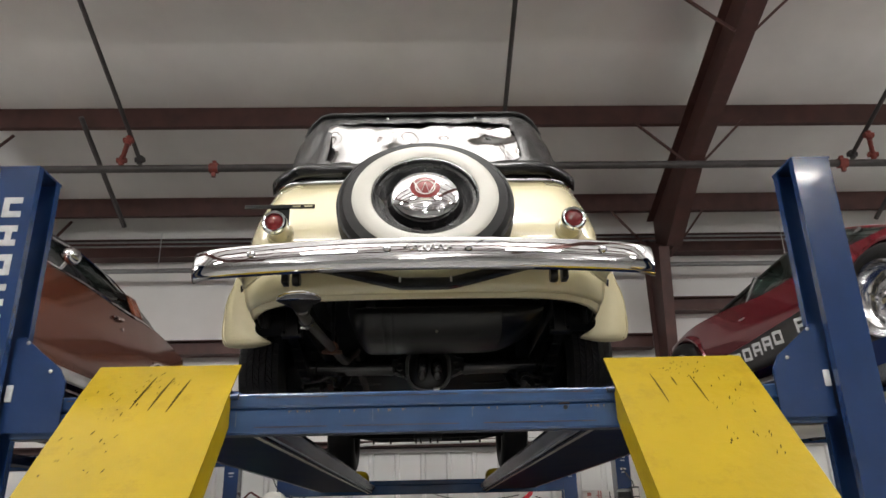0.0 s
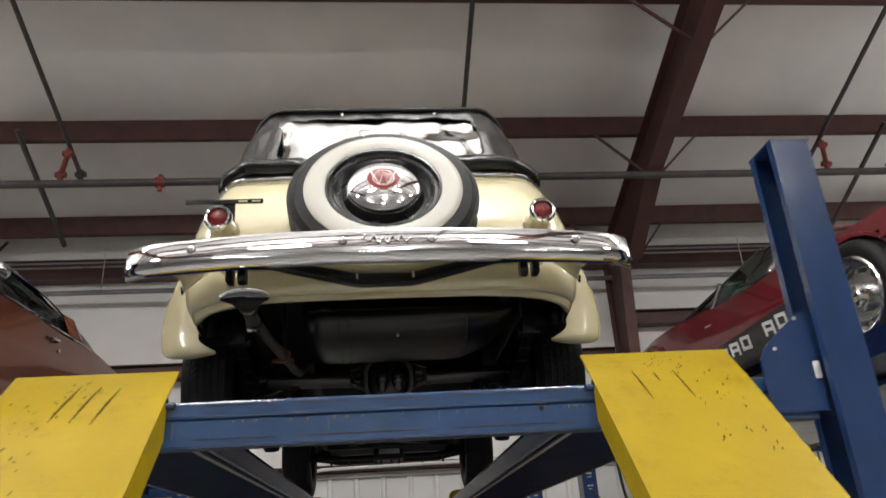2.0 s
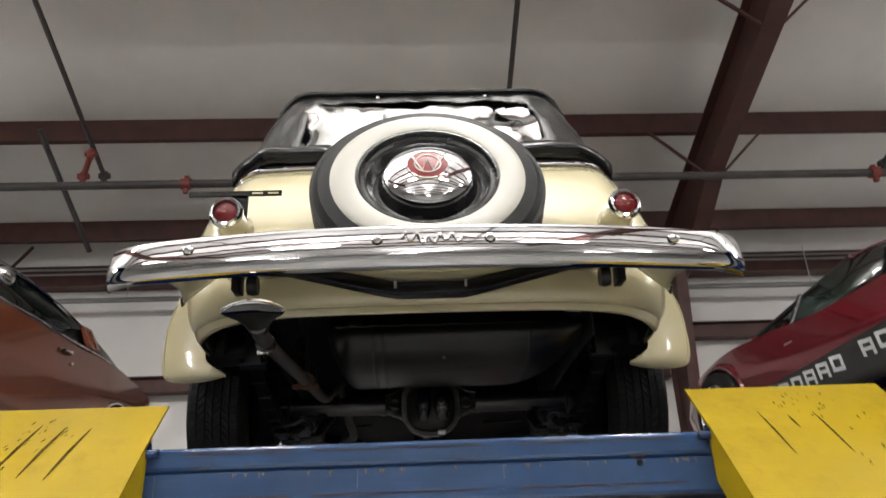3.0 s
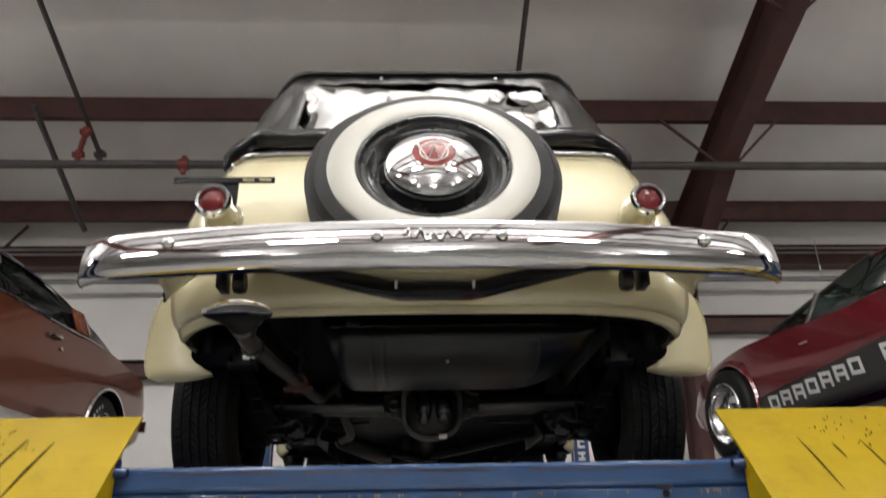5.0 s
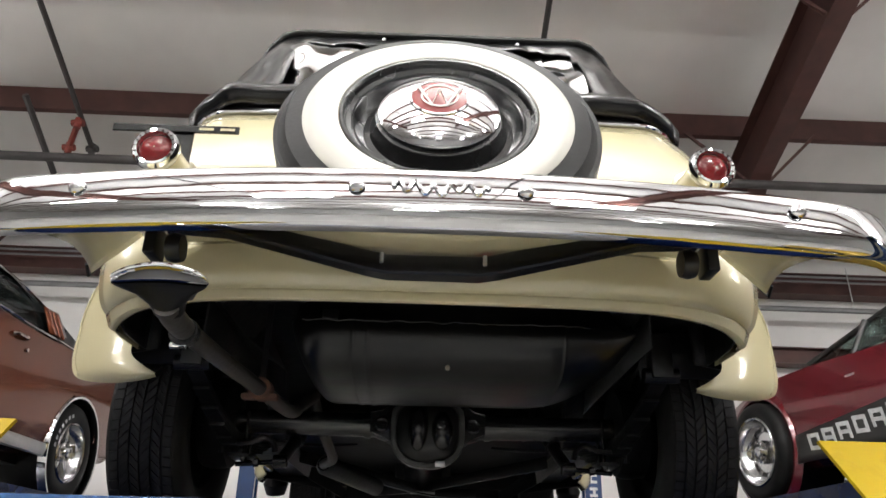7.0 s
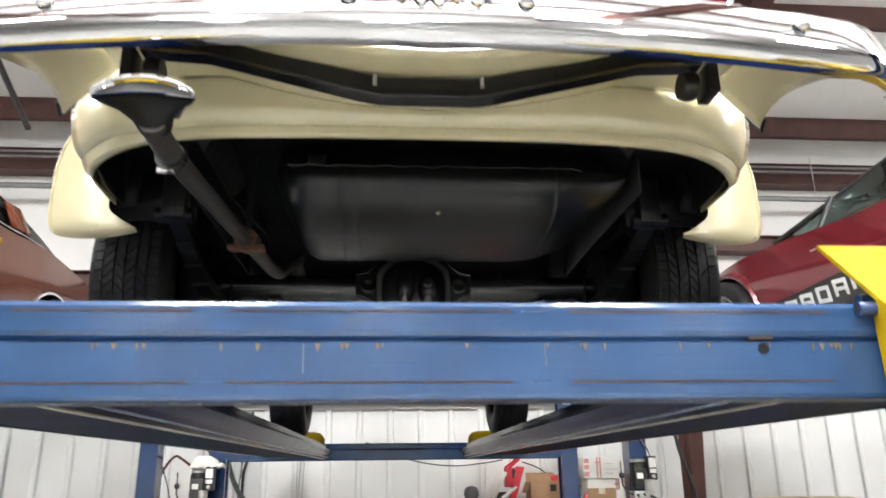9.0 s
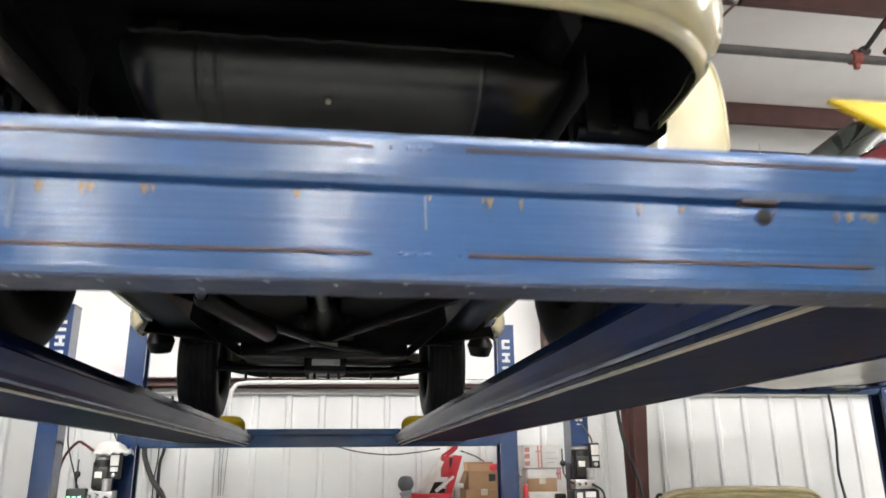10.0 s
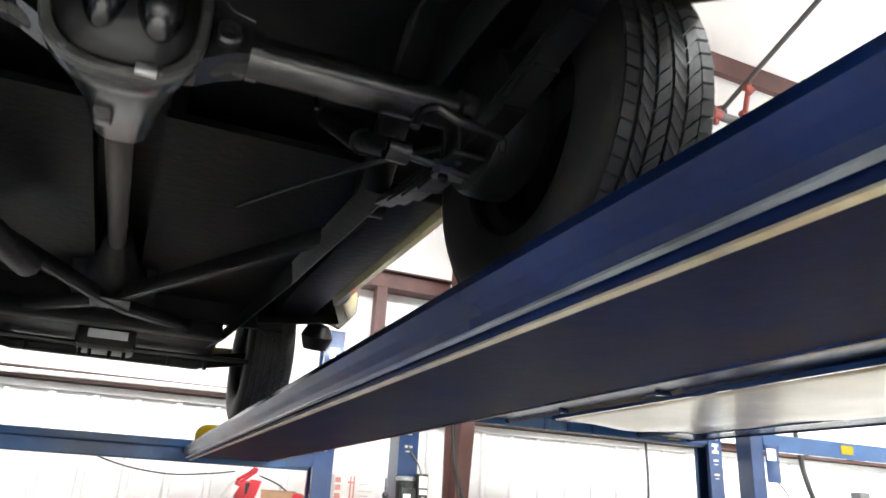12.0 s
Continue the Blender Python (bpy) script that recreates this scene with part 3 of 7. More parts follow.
# slots, holes, weld marks and rust on the near crossbeam
YF = 2.37 + 0.018
for z in (1.540 - 0.006, 1.437):
    for a, b in ((-1.18, -0.66), (-0.56, -0.32), (-0.27, 0.115), (0.197, 0.572)):
        part("slot", Geo().box(a, b, YF - 0.0012, YF + 0.001, z - 0.0014, z + 0.0014), M_SLOT, lift, "dark rusty weld slot")
for x in (-0.61, -0.295, 0.156):
    for z in (1.534, 1.437):
        pts = [(x - 0.034 + 0.068 * k / 24, YF + 0.001, z + 0.0015 * noise.noise(Vector((x * 9, k * 0.9, z)))) for k in range(25)]
        part("weld_bead", Geo().tube(pts, [0.0004 + 0.0022 * max(0, noise.noise(Vector((k * 0.9, x * 7, z * 5)))) + 0.0007 * math.sin(math.pi * k / 24) for k in range(25)], 8), M_WELD, lift)
random.seed(5)
for k in range(26):
    x = random.uniform(-0.45, 0.62)
    z, h, w = 1.489, random.uniform(0.004, 0.011), random.uniform(0.0015, 0.0042)
    part("rust_drip", Geo().extrude([(x - w, z), (x + w, z), (x + w * 0.2, z - h), (x - w * 0.2, z - h)], "y", YF - 0.0008, YF + 0.0005), M_DRIP, lift, "small tan rust drip")
for x, h in ((-0.62, 0.05), (-0.17, 0.04), (0.16, 0.03)):
    part("drip_stain", Geo().extrude([(x - 0.0012, 1.489), (x + 0.0012, 1.489), (x + 0.0018, 1.489 - h), (x - 0.0004, 1.489 - h)], "y", YF - 0.0005, YF + 0.0005), M_STAIN, lift, "faint dried drip line")
random.seed(8)
for k in range(48):
    x, ln, w = random.uniform(-0.5, 0.9), random.uniform(0.002, 0.009), random.uniform(0.0004, 0.0014)
    y = 2.37 + random.choice((random.uniform(0.022, 0.066), 0.0195))
    g = Geo().extrude([(x - w, y), (x + w, y + ln * 0.2), (x + w * 1.4 + ln * 0.3, y + ln * 0.6), (x - w * 0.3 + ln * 0.3, y + ln * 0.5)], "z", DECK - 0.1362, DECK - 0.1354)
    part("paint_chip", g, M_CHIP, lift, "pale chip in the beam's lower edge")
part("hole", Geo().tube([(0.472, YF - 0.0012, 1.482), (0.472, YF + 0.002, 1.482)], 0.0078, 16), M_UNDER, lift)
part("notch", Geo().box(0.452, 0.488, YF - 0.0010, YF + 0.014, 1.4945, 1.4985, b=0.001), M_SLOT, lift, "rusty notch above the hole")
for s in (-1, 1):
    pin = part("pin", Geo().tube([(s * 0.615, YF - 0.008, 1.537), (s * 0.64, YF - 0.008, 1.537)], 0.0105, 16), M_BLUE, lift)
    part("bore", Geo().tube([(s * 0.6145, YF - 0.008, 1.537), (s * 0.62, YF - 0.008, 1.537)], 0.0072, 16), M_UNDER, pin, "dark hollow end")


def runway(s):
    """One runway with its inner jack rail; s: side."""
    prof = [(0.521, 1.483), (0.535, 1.466), (0.552, 1.452), (0.560, 1.437), (0.566, 1.437), (0.572, 1.446), (0.578, 1.446), (0.582, 1.424), (0.592, 1.424), (0.596, 1.446), (1.058, 1.452), (1.064, 1.446), (1.074, 1.446), (1.078, 1.50), (1.078, 1.556), (1.066, 1.556), (1.066, 1.537), (0.576, 1.537), (0.560, 1.509), (0.524, 1.488)]
    ob = part("runway", Geo().extrude([(s * x, z) for x, z in prof], "y", 2.441, 7.62, steps=6), M_BLUEDARK, lift, "dark blotchy blue steel runway", smooth=False)
    # Added plate: the shade under the runway, put into its navy colour.
    part("underside", Geo().extrude([(s * x, z) for x, z in ((0.598, 1.4435), (1.056, 1.4495), (1.056, 1.4512), (0.598, 1.4452))], "y", 2.451, 7.61), M_BLUESHADE, ob, "thin added navy plate that darkens the runway's underside", smooth=False)
    part("rail_lip", Geo().extrude([(s * x, z) for x, z in ((0.5800, 1.4230), (0.5945, 1.4230), (0.5945, 1.4265), (0.5800, 1.4265))], "y", 2.451, 7.61), M_GREYWEAR, ob, "bare worn rail edge", smooth=False)
    # Pale blue-grey holds both the scuffs and the glossy streak along this edge.
    part("rail_lip", Geo().extrude([(s * x, z) for x, z in ((0.5570, 1.4352), (0.5690, 1.4352), (0.5690, 1.4390), (0.5570, 1.4390))], "y", 2.451, 7.61), M_RAILSTREAK, ob, "scuffed rail edge with a painted blue-grey sheen", smooth=False)
    xs_ = [0.565, 0.575, 0.60, 0.64, 0.75, 0.90, 1.03, 1.05]
    part("wheel_stop", Geo().tube([(s * x, 7.33, 1.55) for x in xs_], [0.022, 0.045, 0.066, 0.075, 0.076, 0.076, 0.07, 0.04], 16), M_YELLOW, lift, "rounded yellow wheel stop")


runway(1)
runway(-1)


def ramp(s):
    """A hinged drive-on ramp hanging down in front of the crossbeam, with a bent lip."""
    x0, x1 = 0.640, 1.13
    line = [(2.488, 1.667), (2.362, 1.548), (2.02, 1.19), (1.62, 0.77)]
    th = 0.006
    prof = line + [(y + th, z - 0.003) for y, z in line[::-1]]
    plate = part("ramp", Geo().extrude(prof, "x", s * x0, s * x1), M_YELLOW, lift, "scuffed yellow steel ramp plate", smooth=False)
    for x in (x0, x1 - 0.006):
        skirt = [(2.366, 1.545), (2.024, 1.187), (1.624, 0.767), (1.70, 0.70), (2.15, 1.19), (2.382, 1.437), (2.384, 1.548)]
        part("side_flange", Geo().extrude(skirt, "x", s * x, s * (x + 0.006)), M_YELLOW, plate, smooth=False)
    part("hinge", Geo().tube([(s * (x0 + 0.01), 2.425, 1.560), (s * (x1 - 0.01), 2.425, 1.560)], 0.010, 10), M_BLUE, plate)
    random.seed(11 + s)

    def on(p):
        """A point down the plate, p metres from its upper edge."""
        a, b, c = Vector((0, *line[0])), Vector((0, *line[1])), Vector((0, *line[2]))
        k = (b - a).length
        return a + (b - a).normalized() * p + Vector((0, -0.0007, 0.0007)) if p < k else b + (c - b).normalized() * (p - k) + Vector((0, -0.001, 0.0004))

    for n in range(60):
        if n < 3:
            p, q, ln, wd = (0.11 if s > 0 else 0.07) + 0.010 * n, ((0.135, 0.265, 0.20) if s > 0 else (0.27, 0.21, 0.15))[n], (0.16, 0.15, 0.05)[n] if s > 0 else 0.18, 0.0034 if s > 0 else 0.0048
        elif n < 30:
            p, q, ln, wd = random.uniform(0.03, 0.17), random.gauss(0.25, 0.045), random.uniform(0.004, 0.016), random.uniform(0.0007, 0.0022)
        else:
            p, q, ln, wd = random.uniform(0.12, 0.55), random.choice((random.gauss(0.40, 0.03), random.gauss(0.32, 0.03))), random.uniform(0.004, 0.022), random.uniform(0.0008, 0.003)
        xx = s * (x0 + min(max(q, 0.03), 0.46))
        ends = [on(p + ln * t) for t in (0, 0.25, 0.5, 0.75, 1)]
        sl = ln * (random.uniform(0.1, 0.45) if n > 2 else -0.10 if s > 0 else 0.16)
        vs = []
        for t, e in zip((0, 0.25, 0.5, 0.75, 1), ends):
            w = wd * (0.3 + 0.7 * math.sin(math.pi * t))
            vs += [(xx - w - sl * t, e.y, e.z), (xx + w - sl * t, e.y, e.z)]
        part("scuff", Geo().add(vs, [(0, 1, 3, 2), (2, 3, 5, 4), (4, 5, 7, 6), (6, 7, 9, 8)]), M_SCUFF, plate, "dark scuff mark")


ramp(1)
ramp(-1)

# ---- the cream convertible on the lift ----
def cr(pts, t):
    """Catmull-Rom through a list of points; t from 0 to 1."""
    n = len(pts) - 1
    f = min(max(t, 0), 1) * n
    i = min(int(f), n - 1)
    u = f - i
    p = [Vector(pts[min(max(i + k, 0), n)]) for k in (-1, 0, 1, 2)]
    return 0.5 * ((2 * p[1]) + (p[2] - p[0]) * u + (2 * p[0] - 5 * p[1] + 4 * p[2] - p[3]) * u * u + (3 * p[1] - p[0] - 3 * p[2] + p[3]) * u ** 3)


jeep = thing("convertible_car", (0, 4.9, DECK), "cream vintage convertible with black soft top, raised on the blue lift", "car")


def plan(w, yr, r, yend, z):
    """Half outline of the tub at one height, from the rear middle round the corner and forward."""
    pts = [Vector((w * k / 5 * (1 - r / w), yr + 0.012 * (k / 5) ** 2, z)) for k in range(6)]
    for k in range(1, 7):
        a = math.pi / 2 * k / 6
        pts.append(Vector((w - r + r * math.sin(a), yr + 0.012 + r * (1 - math.cos(a)), z)))
    y0 = pts[-1].y
    pts += [Vector((w, y0 + (yend - y0) * k / 4, z)) for k in range(1, 5)]
    return pts


LEVELS = [(2.15, 2.82, 0.755, 0.14), (2.22, 2.80, 0.77, 0.15), (2.32, 2.825, 0.772, 0.15), (2.42, 2.89, 0.765, 0.15), (2.52, 2.962, 0.748, 0.15), (2.60, 3.022, 0.732, 0.15), (2.655, 3.068, 0.715, 0.15)]
half = [plan(w, yr, r, 5.3, z) for z, yr, w, r in LEVELS]
rows = [[Vector((-p.x, p.y, p.z)) for p in h[:0:-1]] + h for h in half]
tub = part("body", Geo().rings(rows, closed=False), M_CREAM, jeep, thick=0.004)
strip = [Vector((p.x * 1.004, p.y - 0.004, p.z + 0.004)) for p in rows[-1]]
part("trim_strip", Geo().tube(strip, 0.008, 8), M_CHROME, tub, "thin chrome belt strip")
boot = [[Vector((p.x * k, p.y + d, z)) for p in rows[-1]] for k, d, z in ((0.985, 0.012, 2.655), (0.995, 0.010, 2.70), (0.985, 0.035, 2.725), (0.94, 0.075, 2.735))]
part("boot_strip", Geo().rings(boot, closed=False), M_VINYL, jeep, "black vinyl strip snapped over the belt", thick=0.006)
for x in (-0.62, -0.44, 0.44, 0.62):
    yb = 3.085 + (0.03 if abs(x) > 0.6 else 0)
    part("snap", Geo().lathe([(0.009, 0.0), (0.008, 0.005), (0.002, 0.007)], Matrix.Translation((x, yb - 0.012, 2.712)) @ pose(0, 0, 0, 60), 10), M_STEEL, jeep)


# soft top: rear curtain with a window, then the roof
def curtain(u, v):
    """u across from -1 to 1, v from belt to roof edge."""
    w = 0.662 - 0.022 * v + 0.045 * max(0, 1 - v / 0.16) ** 2
    x = w * u
    e = max(0, abs(u) - 0.78) / 0.22
    y = 3.085 + 0.320 * v + 0.05 * e ** 2 + 0.02 * v * e
    z = 2.712 + 0.505 * v - 0.100 * e ** 2.4 * v ** 2 - 0.02 * e * (1 - v)
    wrinkle = 0.022 * noise.noise(Vector((u * 5.5, v * 2.2, 3))) + 0.010 * math.exp(-((abs(u) - 0.80 + 0.10 * v) / 0.05) ** 2) + 0.006 * noise.noise(Vector((u * 16, v * 3, 9)))
    return Vector((x, y - wrinkle * min(1, 6 * (1 - v) + 0.1), z))


NU, NV = 96, 44
g = Geo()
pts = [curtain(-1 + 2 * i / NU, j / NV) for i in range(NU + 1) for j in range(NV + 1)]
faces = []
for i in range(NU):
    for j in range(NV):
        u, v = -1 + 2 * (i + 0.5) / NU, (j + 0.5) / NV
        inside = (abs(u) / (0.745 - 0.04 * v)) ** 9 + (abs(v - 0.49) / 0.345) ** 9 < 1
        if not inside:
            a = i * (NV + 1) + j
            faces.append((a, a + NV + 1, a + NV + 2, a + 1))
g.add(pts, faces)
top = part("soft_top", g, M_VINYL, jeep, "black vinyl soft top, wrinkled at the rear corners", thick=0.006)


def pane(u, v):
    p = curtain((-1 + 2 * u) * 0.765, 0.07 + 0.865 * v)
    q = Vector((u * 3.6, v * 1.8, 7.1))
    p.y += 0.012 + 0.038 * noise.noise(q) * min(1, 5 * (1 - v)) + 0.009 * noise.noise(q * 2.6)
    return p


part("rear_window", Geo().grid(pane, 60, 30), M_CLEAR, top, "creased clear plastic rear window")
roof_rows = []
for k in range(15):
    u = -1 + 2 * k / 14
    e = curtain(u, 1)
    side = max(0, abs(u) - 0.75) * 0.5
    roof_rows.append([e + Vector((0, -0.012, -0.016)), e + Vector((0, -0.020, 0.006)), e + Vector((0, 0.0, 0.022)), e + Vector((0, 0.10, 0.03 - side * 0.1)), Vector((e.x * 1.05, 4.2, e.z + 0.05 - side * 0.3)), Vector((e.x * 1.05, 5.1, e.z + 0.03 - side * 0.4)), Vector((e.x * 1.05, 5.35, e.z - 0.06 - side * 0.4))])
part("roof", Geo().rings(roof_rows, closed=False, cap=False), M_VINYL, top, thick=0.006)
def belt(u, k):
    """A padded black band round the belt: u across, k down its section."""
    e = max(0, abs(u) - 0.72) / 0.28
    p = curtain(u, 0.0)
    a = math.pi * k
    return Vector((p.x * 1.045, p.y - 0.012 - 0.030 * math.sin(a) + 0.075 * e ** 2, 2.678 + 0.082 * k - 0.030 * e ** 2))


part("belt_band", Geo().grid(lambda u, v: belt(-1 + 2 * u, v), 48, 8), M_BARBLACK, top, "black padded band along the belt", thick=0.005)
part("piping", Geo().tube([curtain(-1 + k / 14, 1) + Vector((0, -0.018, 0.0)) for k in range(29)], 0.011, 8), M_BLACKGLOSS, top, "black vinyl edge piping")
for s in (-1, 1):
    part("side_curtain", Geo().grid(lambda u, v: Vector((s * (0.655 - 0.02 * v), 3.16 + 0.33 * v + (5.3 - 3.2 - 0.33 * v) * u, 2.70 + 0.50 * v)), 12, 6), M_VINYL, top, thick=0.006)
    part("snap", Geo().lathe([(0.008, 0.0), (0.002, 0.006)], Matrix.Translation(((-0.19, 0.28)[s > 0], 3.352, 3.170)) @ pose(0, 0, 0, 60), 8), M_STEEL, top)

# spare wheel on the rear panel
SPARE = Matrix.Translation((0.004, 2.751, 2.376)) @ Vector((0, -math.cos(radians(21)), math.sin(radians(21)))).to_track_quat("Z", "Y").to_matrix().to_4x4()


def ring(g, prof, m, n=48):
    rings = [[m @ Vector((r * math.cos(2 * math.pi * j / n), r * math.sin(2 * math.pi * j / n), h)) for j in range(n)] for r, h in prof + prof[:1]]
    return g.rings(rings, cap=False)


spare = thing("spare_wheel", (0.004, 2.80, 2.10), "black whitewall spare wheel with chrome cap on the rear panel", "spare wheel")
spare.parent = jeep
spare.matrix_parent_inverse = BASE[jeep.name].inverted()
prof = [(0.205, 0.062), (0.222, 0.076), (0.238, 0.083), (0.305, 0.078), (0.330, 0.070), (0.343, 0.068), (0.350, 0.056), (0.362, 0.044)]
for k in range(5):
    h = 0.036 - 0.018 * k
    prof += [(0.372, h + 0.007), (0.373, h - 0.005), (0.366, h - 0.007), (0.366, h - 0.010)]
prof += [(0.362, -0.046), (0.346, -0.066), (0.31, -0.075), (0.24, -0.07), (0.205, -0.06)]
part("tyre", ring(Geo(), prof, SPARE, 64), M_RUBBER, spare)
part("whitewall", ring(Geo(), [(0.2235, 0.077), (0.227, 0.0835), (0.238, 0.0865), (0.285, 0.0850), (0.302, 0.0815), (0.306, 0.077)], SPARE, 64), M_WHITEWALL, spare, "cream-white whitewall band")
rim = part("rim", Geo().lathe([(0.225, 0.074), (0.2225, 0.083), (0.216, 0.084), (0.212, 0.079), (0.209, 0.066), (0.199, 0.060), (0.194, 0.062), (0.190, 0.058), (0.184, 0.036), (0.172, 0.026), (0.158, 0.030), (0.148, 0.050), (0.143, 0.066), (0.134, 0.072), (0.001, 0.074)], SPARE, 64, cap=False), M_RIMBLACK, spare, "gloss black steel rim")
part("hubcap", Geo().lathe([(0.1345, 0.072), (0.1385, 0.077), (0.1385, 0.083), (0.132, 0.0895), (0.118, 0.0975), (0.097, 0.1070), (0.076, 0.1140), (0.0645, 0.1170), (0.062, 0.1155), (0.001, 0.1175)], SPARE, 64, cap=False), M_CHROME, spare, "domed chrome hubcap")
part("cap_clip", Geo().box(-0.006, 0.006, -0.128, -0.118, 0.094, 0.100, SPARE, b=0.002), M_STEEL, spare)
badge = part("badge", Geo().lathe([(0.0615, 0.115), (0.0615, 0.1185), (0.04, 0.1225), (0.001, 0.124)], SPARE, 40, cap=False), M_BADGE, spare, "round red enamel badge")
ringpts = [SPARE @ Vector((0.040 * math.cos(a), 0.040 * math.sin(a), 0.1228)) for a in (2 * math.pi * k / 28 for k in range(29))]
part("badge_ring", Geo().tube(ringpts, 0.0024, 6).tube([SPARE @ Vector((x * 1.38, y * 1.38, 0.1245)) for x, y in ((-0.034, 0.022), (-0.012, -0.026), (0.0, 0.018), (0.012, -0.026), (0.034, 0.022))], 0.0036, 6), M_WHITECARD, badge, "white ring and strokes")
part("badge_rim", ring(Geo(), [(0.0595, 0.117), (0.062, 0.1210), (0.0665, 0.1200), (0.068, 0.1155)], SPARE, 40), M_CHROME, badge, "polished badge rim")
part("mount", Geo().lathe([(0.12, -0.02), (0.13, -0.14), (0.001, -0.16)], SPARE, 24, cap=False), M_BLACKGLOSS, spare)
part("valve_stem", Geo().tube([SPARE @ Vector((0, 0.176, 0.02)), SPARE @ Vector((0, 0.168, 0.066))], 0.004, 8), M_BLACKPL, spare)

# tail lamps
for s in (-1, 1):
    c = Vector((s * 0.616, 2.70, 2.297))
    m = Matrix.Translation(c) @ pose(0, 0, 0, 90)
    lamp = part("tail_lamp", Geo().lathe([(0.041, -0.004), (0.043, -0.03), (0.046, -0.09), (0.048, -0.10), (0.056, -0.106), (0.058, -0.116), (0.054, -0.15)], m, 32), M_CREAM, jeep, "cream tail lamp pod")
    part("bezel", ring(Geo(), [(0.0355, 0.004), (0.0385, 0.013), (0.045, 0.014), (0.0515, 0.006), (0.052, -0.006), (0.047, -0.016), (0.041, -0.014)], m, 36), M_CHROME, lamp, "chrome lamp ring")
    part("lens", Geo().lathe([(0.0365, 0.001), (0.034, 0.005), (0.026, 0.009), (0.012, 0.0115), (0.001, 0.012)], m, 28, cap=False), M_REDLENS, lamp, "domed red lens")
# plate bracket beside one lamp
br = part("plate_bracket", Geo().box(-0.765, -0.468, 2.785, 2.791, 2.398, 2.417, b=0.001).box(-0.655, -0.575, 2.792, 2.797, 2.27, 2.405), M_BARBLACK, jeep, "empty black number plate bracket", smooth=False)
for x in (-0.545, -0.495):
    part("slot", Geo().box(x - 0.017, x + 0.017, 2.7835, 2.7848, 2.404, 2.411), M_CREAM if x > -0.6 else M_GREYPL, br, "open slot in the bracket", smooth=False)

# bumper
def bumper_section(x):
    s = abs(x) / 0.875
    y = 2.440 + 0.078 * s ** 2.2 + 0.03 * max(0, s - 0.93) / 0.07
    z = 2.066 - 0.008 * s * s
    h = 0.0635 - 0.004 * s ** 3
    out = [(0.044, h), (0.0235, h), (0.0190, h * 0.96), (0.0140, h * 0.80), (0.0069, h * 0.50), (0.0006, h * 0.15), (-0.0037, -h * 0.20), (-0.0050, -h * 0.42), (-0.0042, -h * 0.62), (-0.0006, -h * 0.80), (0.0062, -h * 0.94), (0.012, -h), (0.026, -h)]
    inn = [(0.026, -h * 0.95), (0.016, -h * 0.93), (0.006, -h * 0.6), (0.006, 0), (0.016, h * 0.6), (0.025, h * 0.93), (0.044, h * 0.95)]
    return [Vector((x, y + a, z + b)) for a, b in out + inn]


xs = [-0.875 + 1.75 * k / 40 for k in range(41)]
bumper = part("bumper", Geo().rings([bumper_section(x) for x in xs]), M_BUMPER, jeep, "polished chrome rear bumper")
for s in (-1, 1):
    sec = [bumper_section(s * 0.875), bumper_section(s * 0.875), bumper_section(s * 0.875)]
    c = Vector((s * 0.875, 2.55, 2.058))
    secs = []
    for k, (dx, dy, sh) in enumerate(((0.0, 0.0, 1.0), (0.008, 0.012, 0.97), (0.012, 0.03, 0.90))):
        secs.append([Vector((s * (0.8752 + dx), p.y + dy, c.z + (p.z - c.z) * sh)) for p in sec[0]])
    part("bumper_end", Geo().rings(secs), M_BUMPER, bumper)
    for x in (0.150, 0.656):
        y = bumper_section(s * x)[4].y - 0.003
        part("bolt", Geo().lathe([(0.015, 0.001), (0.0145, 0.004), (0.010, 0.009), (0.001, 0.0115)], Matrix.Translation((s * x + 0.01, y - 0.0045, 2.079)) @ pose(0, 0, 0, 74), 16, cap=False), M_CHROME, bumper, "domed chrome bolt")


def bumper_face(z):
    """Depth of the bumper's front at the middle, at one height."""
    return 2.434 + 2.15 * (z - 2.0203) ** 2


def script_at(x, dz):
    return Vector((x, bumper_face(2.080 + dz) - 0.001, 2.080 + dz))


script = []
for k in range(60):
    t = k / 59
    script.append(script_at(-0.075 + 0.17 * t, 0.0 + (0.013 - 0.004 * t) * math.sin(t * 34) + 0.005 * math.sin(t * 11)))
part("script_bar", Geo().tube(script, 0.0048, 8), M_CHROME, bumper, "wavy embossed chrome bar")

# bar and brackets under the bumper
def square_tube(pts, h, g=None):
    g = g or Geo()
    rings = []
    for i, p in enumerate(pts):
        p = Vector(p)
        d = (Vector(pts[min(i + 1, len(pts) - 1)]) - Vector(pts[max(i - 1, 0)])).normalized()
        b = Vector((0, 1, 0))
        n = d.cross(b).normalized()
        rings.append([p + h * (n * a + b * c) for a, c in ((1, 0.9), (0.8, 1), (-0.8, 1), (-1, 0.9), (-1, -0.8), (-0.8, -1), (0.8, -1), (1, -0.8))])
    return g.rings(rings)


